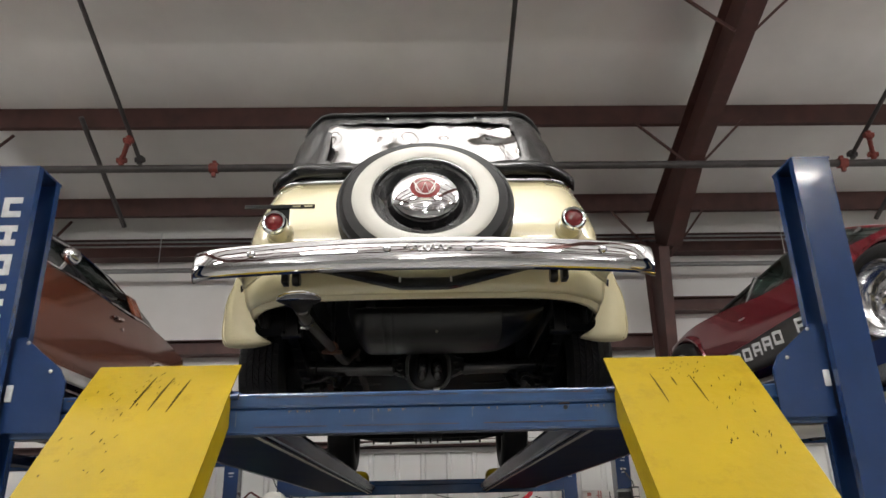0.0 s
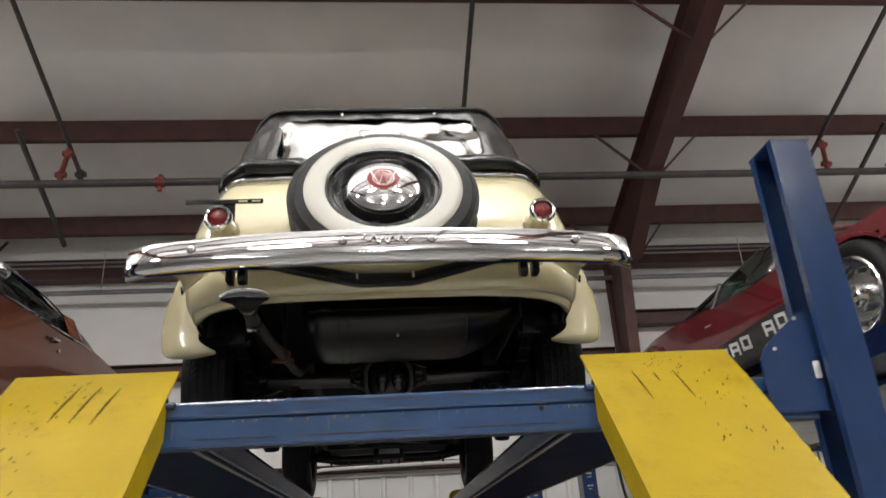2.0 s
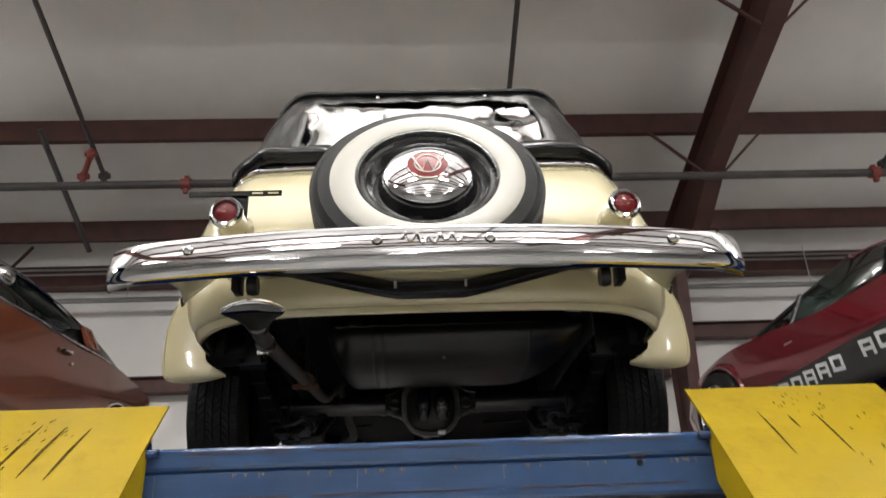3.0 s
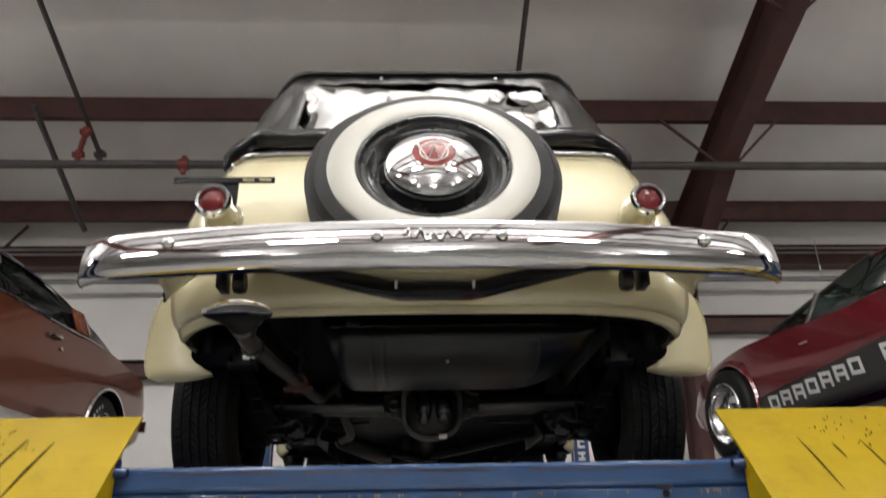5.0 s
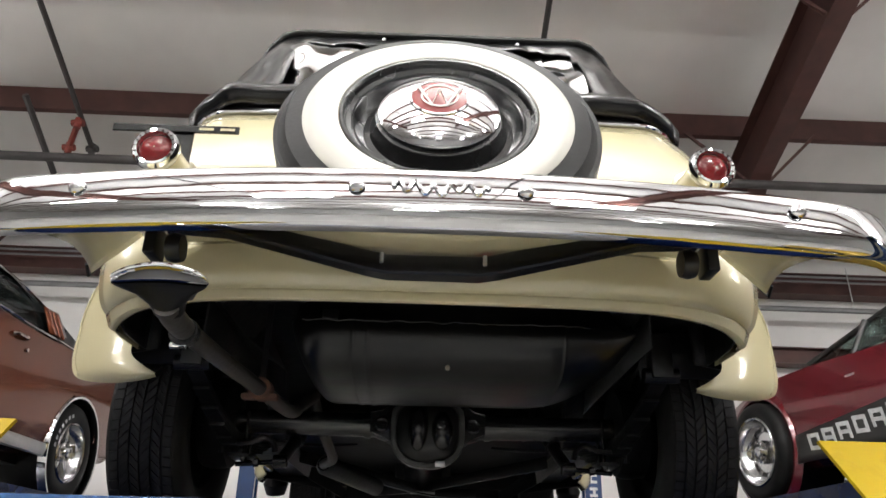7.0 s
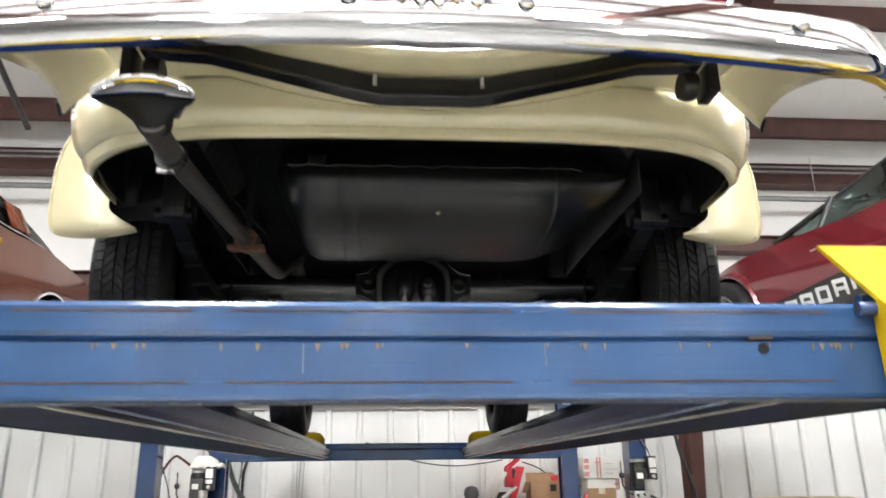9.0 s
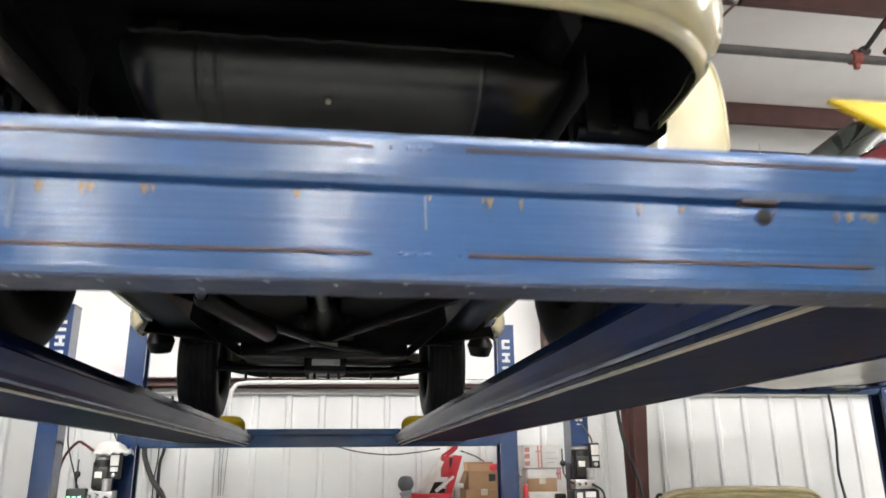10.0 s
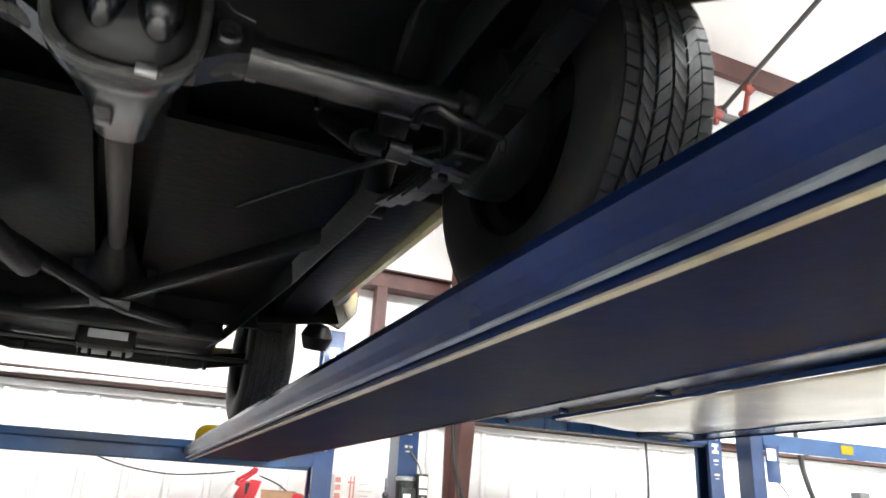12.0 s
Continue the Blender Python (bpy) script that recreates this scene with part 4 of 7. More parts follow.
vee = part("support_bar", square_tube([(-0.52, 2.60, 2.075), (-0.40, 2.60, 2.068), (-0.125, 2.60, 1.999), (-0.09, 2.60, 1.992), (0.09, 2.60, 1.992), (0.125, 2.60, 1.999), (0.40, 2.60, 2.068), (0.52, 2.60, 2.075)], 0.020), M_BARBLACK, jeep, "gloss black bent bar below the bumper")
for s in (-1, 1):
    part("bolt", Geo().tube([(s * 0.098, 2.577, 1.992), (s * 0.098, 2.577, 2.012)], 0.004, 8), M_STEEL, vee)
    g = Geo().box(s * 0.50 - 0.016, s * 0.50 + 0.016, 2.505, 2.62, 2.055, 2.075, b=0.003)
    g.lathe([(0.026, -0.014), (0.030, 0.0), (0.026, 0.014)], Matrix.Translation((s * 0.495, 2.60, 2.018)) @ pose(0, 0, 0, 0, 90), 16)
    g.box(s * 0.54 - 0.012, s * 0.54 + 0.012, 2.58, 2.64, 2.0, 2.06, b=0.004)
    part("bumper_bracket", g, M_UNDERGLOSS, jeep, "black bumper bracket with hook")
    # gusset between bumper and apron
    c00, c10, c01, c11 = Vector((0.60, 2.50, 2.05)), Vector((0.815, 2.55, 2.035)), Vector((0.63, 2.775, 2.13)), Vector((0.757, 2.828, 2.052))
    def panel(u, v):
        p = (c00 * (1 - u) + c10 * u) * (1 - v) + (c01 * (1 - u) + c11 * u) * v
        return Vector((s * (p.x - 0.035 * u * math.sin(math.pi * v)), p.y, p.z + 0.02 * math.sin(math.pi * v)))
    g = Geo().grid(panel, 6, 10)
    gus = part("splash_gusset", g, M_CREAM, jeep, "cream splash panel behind the bumper", thick=0.003)
    part("edge_rubber", Geo().tube([(s * 0.757, 2.80, 2.06), (s * 0.762, 2.83, 2.045), (s * 0.757, 2.86, 2.08), (s * 0.752, 2.87, 2.10)], 0.004, 6), M_RUBBER, gus, "black rubber edge")

# pan that closes the gap below the spare wheel
def pan(u, v):
    x = -0.60 + 1.20 * u
    s = abs(x) / 0.62
    return Vector((x, 2.50 + 0.27 * v, 2.020 + min(0.16 * s ** 2, 0.066) - (0.05 * max(0, s - 0.75)) + 0.022 * v ** 2))


part("splash_pan", Geo().grid(pan, 24, 10), M_CREAM, jeep, "cream pan between bumper and apron", thick=0.003)

# rear apron, rolled under
def apron(u, v):
    """Bulged panel that ends in a crease and a narrow upright lip."""
    x = -0.787 + 1.574 * u
    s = abs(x) / 0.787
    if v < 0.76:
        y, z = cr([(2.80, 2.26, 0), (2.772, 2.18, 0), (2.757, 2.105, 0), (2.758, 2.050, 0), (2.768, 2.022, 0), (2.784, 2.013, 0)], v / 0.76).xy
    else:
        k = (v - 0.76) / 0.24
        y, z = np.interp(k, (0, 0.22, 0.8, 1), (2.784, 2.781, 2.784, 2.800)), np.interp(k, (0, 0.22, 0.8, 1), (2.013, 2.008, 1.992, 1.994))
    low = v ** 1.5
    x = x * (1 - 0.078 * low * s ** 6 - 0.02 * (1 - v) * s ** 6)
    return Vector((x, y + 0.125 * s ** 5 + 0.012 * s ** 2, z - low * (0.006 * s ** 2 + 0.036 * s ** 7)))


part("apron", Geo().grid(apron, 60, 50), M_CREAM, jeep, "cream bulged rear apron with a flanged lip", thick=0.004)
part("apron_liner", Geo().grid(lambda u, v: apron(0.015 + 0.97 * u, 0.93 * v) + Vector((0, 0.022, 0.004)), 40, 14), M_UNDER, jeep, "black undersealed inside of the apron")

# rear fenders: a near-flat tail that grows out of the body side, then the arch
TAIL_OUT = [(0.707, 1.915), (0.745, 1.905), (0.80, 1.897), (0.86, 1.897), (0.905, 1.905), (0.926, 1.928), (0.934, 1.976), (0.930, 2.056), (0.914, 2.138), (0.891, 2.223), (0.85, 2.32), (0.77, 2.40)]
TAIL_IN = [(0.706, 1.917), (0.732, 1.930), (0.755, 1.945), (0.775, 1.962), (0.782, 1.985), (0.778, 2.02), (0.772, 2.05), (0.768, 2.09), (0.768, 2.14), (0.768, 2.20), (0.768, 2.28), (0.766, 2.36)]
TAIL_Y = [3.185, 3.183, 3.182, 3.182, 3.184, 3.187, 3.190, 3.192, 3.190, 3.185, 3.175, 3.165]
STATIONS = [
    (3.190, (0.906, 1.905), (0.928, 1.968), (0.912, 2.15), (0.770, 2.40)),
    (3.32, (0.918, 1.995), (0.928, 2.03), (0.915, 2.20), (0.770, 2.41)),
    (3.48, (0.925, 2.095), (0.930, 2.12), (0.912, 2.24), (0.770, 2.42)),
    (3.73, (0.926, 2.145), (0.928, 2.16), (0.908, 2.27), (0.770, 2.42)),
    (4.00, (0.922, 2.070), (0.925, 2.10), (0.905, 2.24), (0.770, 2.41)),
    (4.18, (0.905, 1.950), (0.915, 2.00), (0.895, 2.18), (0.770, 2.38)),
    (4.35, (0.830, 1.930), (0.850, 1.98), (0.840, 2.12), (0.770, 2.30)),
]


def tail(u, v):
    """u along the outline from the inner tip round to the top, v from the body out to the rim."""
    o = cr([(*p, 0) for p in TAIL_OUT], u)
    i = cr([(*p, y) for p, y in zip(TAIL_IN, TAIL_Y)], u)
    y = i.z + (3.195 - i.z) * (0.1 * v + 0.9 * v ** 6) - 0.006 * math.sin(math.pi * v)
    return Vector((i.x + (o.x - i.x) * v, y, i.y + (o.y - i.y) * v - 0.006 * v))


for s in (-1, 1):
    rows = []
    for k, st in enumerate(STATIONS):
        pts = [Vector((p[0], p[1], 0)) for p in st[1:]]
        rows.append([Vector((s * q.x, st[0], q.y)) for q in (cr(pts, j / 14) for j in range(15))])
    fender = part("rear_fender", Geo().rings(rows, closed=False, cap=False), M_CREAM, jeep, "cream rounded rear fender", thick=0.004)
    g = Geo().grid(tail, 44, 12)
    g.v = [(s * x, y, z) for x, y, z in g.v]
    part("fender_tail", g, M_CREAM, fender, "glossy cream tail of the fender")
    part("inner_liner", Geo().grid(lambda u, v: Vector((s * (0.72 + 0.17 * u), 3.218 + 0.03 * v, 1.960 + 0.03 * (1 - u) + 0.37 * v)), 4, 4), M_UNDER, fender, "black inside of the fender", thick=0.004)
    def quarter(u, v):
        a, b = apron(1.0, 1 - 0.8 * v), Vector((0.775, 3.22, 1.985 + 0.22 * v))
        return Vector((s * (a.x + (b.x - a.x) * u ** 0.7), a.y + (b.y - a.y) * u, a.z + (b.z - a.z) * u))
    part("quarter_panel", Geo().grid(quarter, 10, 12), M_CREAM, jeep, "cream body side below the belt", thick=0.004)
    part("inner_panel", Geo().grid(lambda u, v: quarter(u, v) + Vector((-s * 0.014, 0.012, 0.006)), 6, 6), M_UNDER, jeep, "black inside of the body side", thick=0.004)
    # running board side and front fender
    part("sill", Geo().rings([[Vector((s * x, y, z)) for x, z in ((0.80, 2.02), (0.83, 1.985), (0.832, 1.955), (0.82, 1.935), (0.80, 1.935), (0.79, 2.02))] for y in (4.30, 4.6, 5.0, 5.35)]), M_CREAM, jeep, "cream sill below the door")
    part("inner_sill", Geo().box(s * 0.63, s * 0.789, 4.26, 5.7, 1.95, 2.04, b=0.01), M_UNDER, jeep)
    ff = []
    for y, xo, zl in ((5.20, 0.83, 1.90), (5.35, 0.90, 1.885), (5.60, 0.93, 1.90), (5.85, 0.935, 1.98), (6.1, 0.935, 2.10), (6.45, 0.935, 2.14), (6.8, 0.93, 2.10), (7.0, 0.90, 2.02), (7.12, 0.84, 1.99)):
        ff.append([Vector((s * q.x, y, q.y)) for q in (cr([(xo - 0.03, zl, 0), (xo, zl + 0.05, 0), (xo - 0.02, zl + 0.18, 0), (0.72, 2.36, 0), (0.45, 2.40, 0)], j / 10) for j in range(11))])
    part("front_fender", Geo().rings(ff, closed=False, cap=False), M_CREAM, jeep, thick=0.004)
    part("front_wheel_well", Geo().grid(lambda u, v: Vector((s * (0.90 - 0.34 * v), 5.62 + 0.32 * u, 1.93 + 0.30 * u - 0.05 * v)), 4, 4), M_UNDER, jeep, "black inner wheel well", thick=0.01)
    part("splash_shield", Geo().lathe([(0.055, -0.06), (0.075, 0.0), (0.05, 0.05), (0.01, 0.06)], Matrix.Translation((s * 0.88, 5.90, 1.93)) @ pose(0, 0, 0, 20, 0, 0), 14), M_UNDER, jeep, "dark lobe below the front fender")
hood = Geo().rings([[Vector((x * w, y, z + h * (1 - x * x))) for x in (-1, -0.8, -0.5, 0, 0.5, 0.8, 1)] + [Vector((w, y, 2.1)), Vector((-w, y, 2.1))] for y, w, z, h in ((5.3, 0.715, 2.62, 0.06), (6.2, 0.60, 2.56, 0.08), (7.0, 0.42, 2.48, 0.10), (7.08, 0.40, 2.44, 0.08))])
part("hood", hood, M_CREAM, jeep)
part("windscreen", Geo().grid(lambda u, v: Vector(((-0.62 + 1.24 * u), 5.45 - 0.14 * v, 2.66 + 0.50 * v)), 4, 3), M_GLASS, jeep, thick=0.005)
part("front_bumper", Geo().rings([[Vector((x, 7.28 - 0.10 * (x / 0.85) ** 2 + a, 2.02 + b)) for a, b in ((0, 0.055), (0.015, 0), (0, -0.055), (-0.012, -0.05), (-0.012, 0.05))] for x in (-0.85, -0.5, 0, 0.5, 0.85)]), M_CHROME, jeep)

# ---- running gear ----
SPRING_X = 0.605
part("floor_pan", Geo().box(-0.74, 0.74, 3.0, 6.2, 2.10, 2.13), M_PAN, jeep, "black undersealed floor", smooth=False)
for s in (-1, 1):
    part("floor_panel", Geo().box(min(s * 0.08, s * 0.74), max(s * 0.08, s * 0.74), 4.262, 5.9, 2.02, 2.04), M_PAN, jeep, smooth=False)
    part("tunnel_side", Geo().box(min(s * 0.084, s * 0.12), max(s * 0.084, s * 0.12), 4.262, 5.9, 2.041, 2.099), M_PAN, jeep, smooth=False)
for s in (-1, 1):
    part("wheel_house", Geo().grid(lambda u, v: Vector((s * (0.58 + 0.34 * v), 3.73 + 0.48 * math.cos(math.pi * u), 1.96 + 0.38 * math.sin(math.pi * u) ** 0.7)), 18, 3), M_UNDER, jeep, "black inner wheel housing", thick=0.006)
    part("inner_wing", Geo().grid(lambda u, v: Vector((s * 0.575, 3.10 + 1.25 * u, 2.32 - (0.32 - 0.0 * u) * v)), 4, 2), M_UNDER, jeep, thick=0.006)
    rail = [(s * 0.478, 2.86, 2.07), (s * 0.48, 2.95, 2.065), (s * 0.49, 3.3, 2.08), (s * 0.50, 3.7, 2.08), (s * 0.54, 4.0, 1.98), (s * 0.565, 4.2, 1.90), (s * 0.53, 4.9, 1.888), (s * 0.475, 5.87, 1.888), (s * 0.42, 6.5, 1.91), (s * 0.40, 6.95, 1.96)]
    part("frame_rail", square_tube(rail, 0.036), M_UNDER, jeep, "black frame rail")
    # leaf spring with clamp
    g = Geo()
    for k in range(5):
        ln = 1.0 - 0.17 * k
        pts = [(s * SPRING_X, 3.735 + ln * 0.58 * t, 1.845 - 0.009 * k + 0.09 * (ln * t) ** 2) for t in (-1, -0.6, -0.2, 0.2, 0.6, 1)]
        g.rings([[Vector((p[0] + a, p[1], p[2] + b)) for a, b in ((-0.022, -0.004), (0.022, -0.004), (0.022, 0.004), (-0.022, 0.004))] for p in pts])
    spring = part("leaf_spring", g, M_UNDER, jeep, "black multi-leaf spring")
    part("spring_plate", Geo().box(s * SPRING_X - 0.05, s * SPRING_X + 0.05, 3.68, 3.79, 1.782, 1.794, b=0.003), M_UNDERGLOSS, spring)
    for dy in (-0.035, 0.035):
        for dx in (-0.03, 0.03):
            part("u_bolt", Geo().tube([(s * SPRING_X + dx, 3.735 + dy, 1.768), (s * SPRING_X + dx, 3.735 + dy, 1.925)], 0.006, 8).lathe([(0.011, 0), (0.011, 0.01)], Matrix.Translation((s * SPRING_X + dx, 3.735 + dy, 1.772)), 6), M_AXLE, spring)
    part("shackle", Geo().box(s * SPRING_X - 0.028, s * SPRING_X + 0.028, 3.13, 3.18, 1.93, 2.05, b=0.004).tube([(s * (SPRING_X - 0.045), 3.155, 1.94), (s * (SPRING_X + 0.045), 3.155, 1.94)], 0.02, 10), M_UNDERGLOSS, spring)
    part("spring_eye", Geo().tube([(s * (SPRING_X - 0.035), 4.32, 1.93), (s * (SPRING_X + 0.035), 4.32, 1.93)], 0.026, 12), M_UNDERGLOSS, spring)
    shock = part("shock_absorber", Geo().tube([(s * 0.455, 3.70, 1.775), (s * 0.44, 3.86, 1.86)], 0.020, 12).tube([(s * 0.44, 3.86, 1.86), (s * 0.42, 4.10, 2.03)], 0.027, 12), M_UNDER, jeep, "black tubular shock absorber")
    part("shock_stud", Geo().tube([(s * 0.44, 3.70, 1.772), (s * 0.60, 3.715, 1.762)], 0.008, 8).tube([(s * 0.437, 3.70, 1.772), (s * 0.478, 3.702, 1.771)], 0.021, 14), M_AXLE, shock)
    part("stud_nut", Geo().lathe([(0.013, -0.008), (0.013, 0.008)], Matrix.Translation((s * 0.535, 3.709, 1.767)) @ pose(0, 0, 0, 0, 90), 6), M_AXLE, shock)
    # brake backing plate and drum
    drum = part("brake_drum", Geo().lathe([(0.05, -0.05), (0.135, -0.045), (0.142, -0.03), (0.145, 0.0), (0.14, 0.04), (0.05, 0.05)], Matrix.Translation((s * 0.665, 3.735, 1.893)) @ pose(0, 0, 0, 0, 90), 32), M_UNDER, jeep, "black brake drum")
    part("brake_rod", Geo().tube([(s * 0.33, 3.80, 1.87), (s * 0.33, 3.86, 1.99)], 0.004, 6), M_AXLE, drum)
    part("brake_cable", Geo().tube([cr([(s * 0.30, 4.6, 1.97), (s * 0.40, 4.2, 1.90), (s * 0.50, 3.95, 1.87), (s * 0.59, 3.80, 1.86)], k / 14) for k in range(15)], 0.006, 6), M_UNDER, drum)
    part("stabiliser_arm", Geo().tube([cr([(s * 0.465, 3.64, 1.79), (s * 0.475, 3.64, 1.822), (s * 0.505, 3.635, 1.836), (s * 0.54, 3.63, 1.818), (s * 0.60, 3.63, 1.812), (s * 0.628, 3.635, 1.806), (s * 0.630, 3.64, 1.785)], k / 12) for k in range(13)], 0.009, 8), M_UNDERGLOSS, jeep)

axle = part("rear_axle", Geo().tube([(-0.62, 3.735, 1.902), (-0.13, 3.735, 1.898)], 0.0385, 24).tube([(0.13, 3.735, 1.898), (0.62, 3.735, 1.902)], 0.0385, 24).lathe([(0.046, 0.10), (0.046, 0.14), (0.038, 0.165)], Matrix.Translation((0, 3.735, 1.893)) @ pose(0, 0, 0, 0, 90), 20).lathe([(0.046, 0.10), (0.046, 0.14), (0.038, 0.165)], Matrix.Translation((0, 3.735, 1.893)) @ pose(0, 0, 0, 0, -90), 20), M_AXLE, jeep, "dusty black rear axle")
axle.location.x = 0.006
# differential: flange with straight flanks and a round foot, two-lobed cover, wings with bosses
def flange(rx, rz, y, n=48):
    out = []
    for k in range(n):
        a = 2 * math.pi * k / n
        c, q = math.cos(a), math.sin(a)
        p = 3.4 if q > 0 else 2.5
        r = (abs(c) ** p + abs(q) ** p) ** (-1 / p)
        x, z = r * c, r * q
        if z > 0.62:
            x *= 1 - 0.30 * (z - 0.62) / 0.38
        out.append(Vector((rx * x, y, 1.872 + rz * z)))
    return out


part("housing", Geo().rings([flange(0.112, 0.112, 3.672), flange(0.115, 0.114, 3.70), flange(0.105, 0.104, 3.735), flange(0.088, 0.085, 3.80), flange(0.072, 0.07, 3.87), flange(0.062, 0.06, 3.93), flange(0.054, 0.052, 4.02)]), M_AXLE, axle, "cast axle housing")
cover = part("diff_cover", Geo().rings([flange(0.100, 0.100, 3.664), flange(0.099, 0.099, 3.650), flange(0.096, 0.095, 3.644), flange(0.086, 0.086, 3.634), flange(0.070, 0.070, 3.620), flange(0.045, 0.045, 3.612), flange(0.012, 0.012, 3.610)]), M_UNDERGLOSS, axle, "bulged black differential cover")
ring_g = Geo().rings([flange(0.118, 0.116, 3.672), flange(0.118, 0.116, 3.652), flange(0.114, 0.112, 3.648), flange(0.103, 0.101, 3.648), flange(0.099, 0.098, 3.653), flange(0.099, 0.098, 3.672), flange(0.118, 0.116, 3.672)], cap=False)
part("gasket_flange", ring_g, M_FLANGE, cover, "worn cast bolt flange")
for k in range(10):
    p = flange(0.109, 0.107, 3.649)[int(48 * (k + 0.5) / 10)]
    part("cover_bolt", Geo().lathe([(0.0065, 0), (0.0065, 0.003), (0.004, 0.004)], Matrix.Translation(p) @ pose(0, 0, 0, 90), 6), M_FLANGE, cover)


def lobe(cx, cz, rx, rz, ry):
    """A swollen part of the cover, standing proud of it."""
    rings = []
    for k in range(9):
        a = math.pi / 2 * k / 8
        r, d = math.cos(a), math.sin(a)
        rings.append([Vector((cx + rx * r * math.cos(b), 3.632 - ry * d ** 0.8, cz + rz * r * math.sin(b))) for b in (2 * math.pi * j / 24 for j in range(24))])
    return Geo().rings(rings)


part("cover_lobe", lobe(-0.030, 1.880, 0.034, 0.078, 0.052), M_COVER, cover, "tall glossy swelling")
part("cover_lobe", lobe(0.045, 1.868, 0.036, 0.062, 0.046), M_COVER, cover, "glossy swelling around the plug")
part("fill_plug", Geo().lathe([(0.016, 0), (0.016, 0.008), (0.010, 0.010), (0.010, 0.016)], Matrix.Translation((0.042, 3.590, 1.880)) @ pose(0, 0, 0, 90), 6), M_AXLE, cover)
part("tag", Geo().box(0.026, 0.056, 3.639, 3.647, 1.760, 1.778, b=0.001), M_STEEL, cover, "small bright metal tag")
for s in (-1, 1):
    wing = [(0.085, 1.985), (0.107, 1.978), (0.130, 1.955), (0.150, 1.938), (0.185, 1.932), (0.185, 1.870), (0.150, 1.858), (0.110, 1.835), (0.085, 1.83)]
    part("wing", Geo().extrude([(s * x, z) for x, z in wing], "y", 3.682, 3.770), M_AXLE, axle, "cast wing between cover and tube", smooth=False)
    part("wing_edge", Geo().tube([(s * x, 3.684, z) for x, z in wing[1:5]], 0.0035, 6), M_AXLE, axle)
    part("boss", Geo().lathe([(0.024, -0.012), (0.024, 0.012), (0.019, 0.016), (0.011, 0.015), (0.010, 0.004), (0.003, 0.004)], Matrix.Translation((s * 0.146, 3.684, 1.893)) @ pose(0, 0, 0, 90), 22), M_AXLE, axle, "round boss beside the cover")
    part("tube_collar", Geo().tube([(s * 0.186, 3.735, 1.899), (s * 0.205, 3.735, 1.899)], 0.043, 24), M_AXLE, axle)
part("pinion_nose", Geo().box(-0.036, -0.006, 3.83, 3.90, 1.786, 1.86, b=0.006).box(-0.05, 0.05, 3.70, 3.86, 1.80, 1.86, b=0.02).lathe([(0.05, 0), (0.052, 0.02), (0.042, 0.05), (0.036, 0.09)], Matrix.Translation((0.0, 3.93, 1.88)) @ pose(0, 0, 0, -90), 20), M_AXLE, axle)
part("driveshaft", Geo().tube([(0.0, 4.02, 1.876), (0.0, 4.06, 1.878), (0.0, 4.10, 1.88), (0.0, 5.05, 1.965), (0, 5.12, 1.97)], [0.026, 0.029, 0.0285, 0.027, 0.026], 20), M_SHAFT, jeep, "dusty brown driveshaft")

# fuel tank behind the apron
def tank_ring(x, k):
    """k: how far the section is swollen, less than 1 toward the ends."""
    d = 1 - k
    pts = [(3.06, 2.09), (3.035, 2.052), (3.003, 2.022), (2.987, 2.004), (2.985, 1.985), (2.992, 1.955), (3.020, 1.920), (3.070, 1.896), (3.15, 1.886), (3.30, 1.884), (3.38, 1.892), (3.43, 1.92), (3.46, 1.99), (3.46, 2.09)]
    return [Vector((x, a + (3.22 - a) * 0.42 * d, b + max(0, 2.05 - b) * 0.75 * d)) for a, b in pts]


def tank_k(x):
    """Round ends and a few pressed ribs across."""
    e = max(0, (-0.25 - x) / 0.10, (x - 0.24) / 0.29)
    k = 1 - min(1, e) ** 2.4
    for c, w, h in ((-0.184, 0.006, 0.020), (-0.150, 0.006, 0.020), (-0.06, 0.020, 0.012), (0.33, 0.004, 0.015)):
        k += h * math.exp(-((x - c) / w) ** 2)
    return k


TANK_X = sorted({round(-0.35 + 0.88 * j / 70, 4) for j in range(71)} | {round(c + d * 0.0025, 4) for c in (-0.184, -0.150, 0.33) for d in range(-4, 5)})
tank = part("fuel_tank", Geo().rings([tank_ring(x, tank_k(x)) for x in TANK_X]), M_TANK, jeep, "black fuel tank with pressed seams")
part("drain_plug", Geo().lathe([(0.006, 0), (0.006, 0.008), (0.004, 0.010)], Matrix.Translation((0.045, 3.028, 1.914)) @ pose(0, 0, 0, 140), 6), M_GREYWEAR, tank)
# The seam's glint is painted: lighter metal than the black tank.
part("seam", Geo().tube([(-0.31 + 0.0125 * k, 2.9915 + 0.002 * noise.noise(Vector((k * 0.4, 1, 2))), 2.013 + 0.006 * noise.noise(Vector((k * 0.35, 4, 1)))) for k in range(57)], [0.0012 + 0.0022 * abs(noise.noise(Vector((k * 0.5, 8, 3)))) for k in range(57)], 6), M_FLANGE, tank, "lumpy soldered seam, lightened for its glint")
part("sender_plate", Geo().box(-0.262, -0.222, 2.992, 3.002, 2.012, 2.040, b=0.002), M_TANK, tank)

# exhaust
def tip_ring(x, w, h, y, z, n=28):
    """A flattened ring whose ends droop a little."""
    return [Vector((x + w * math.cos(a), y + 0.012 * math.cos(a) ** 2, z + h * math.sin(a) - 0.010 * (w / 0.08) * math.cos(a) ** 2)) for a in (2 * math.pi * k / n for k in range(n))]


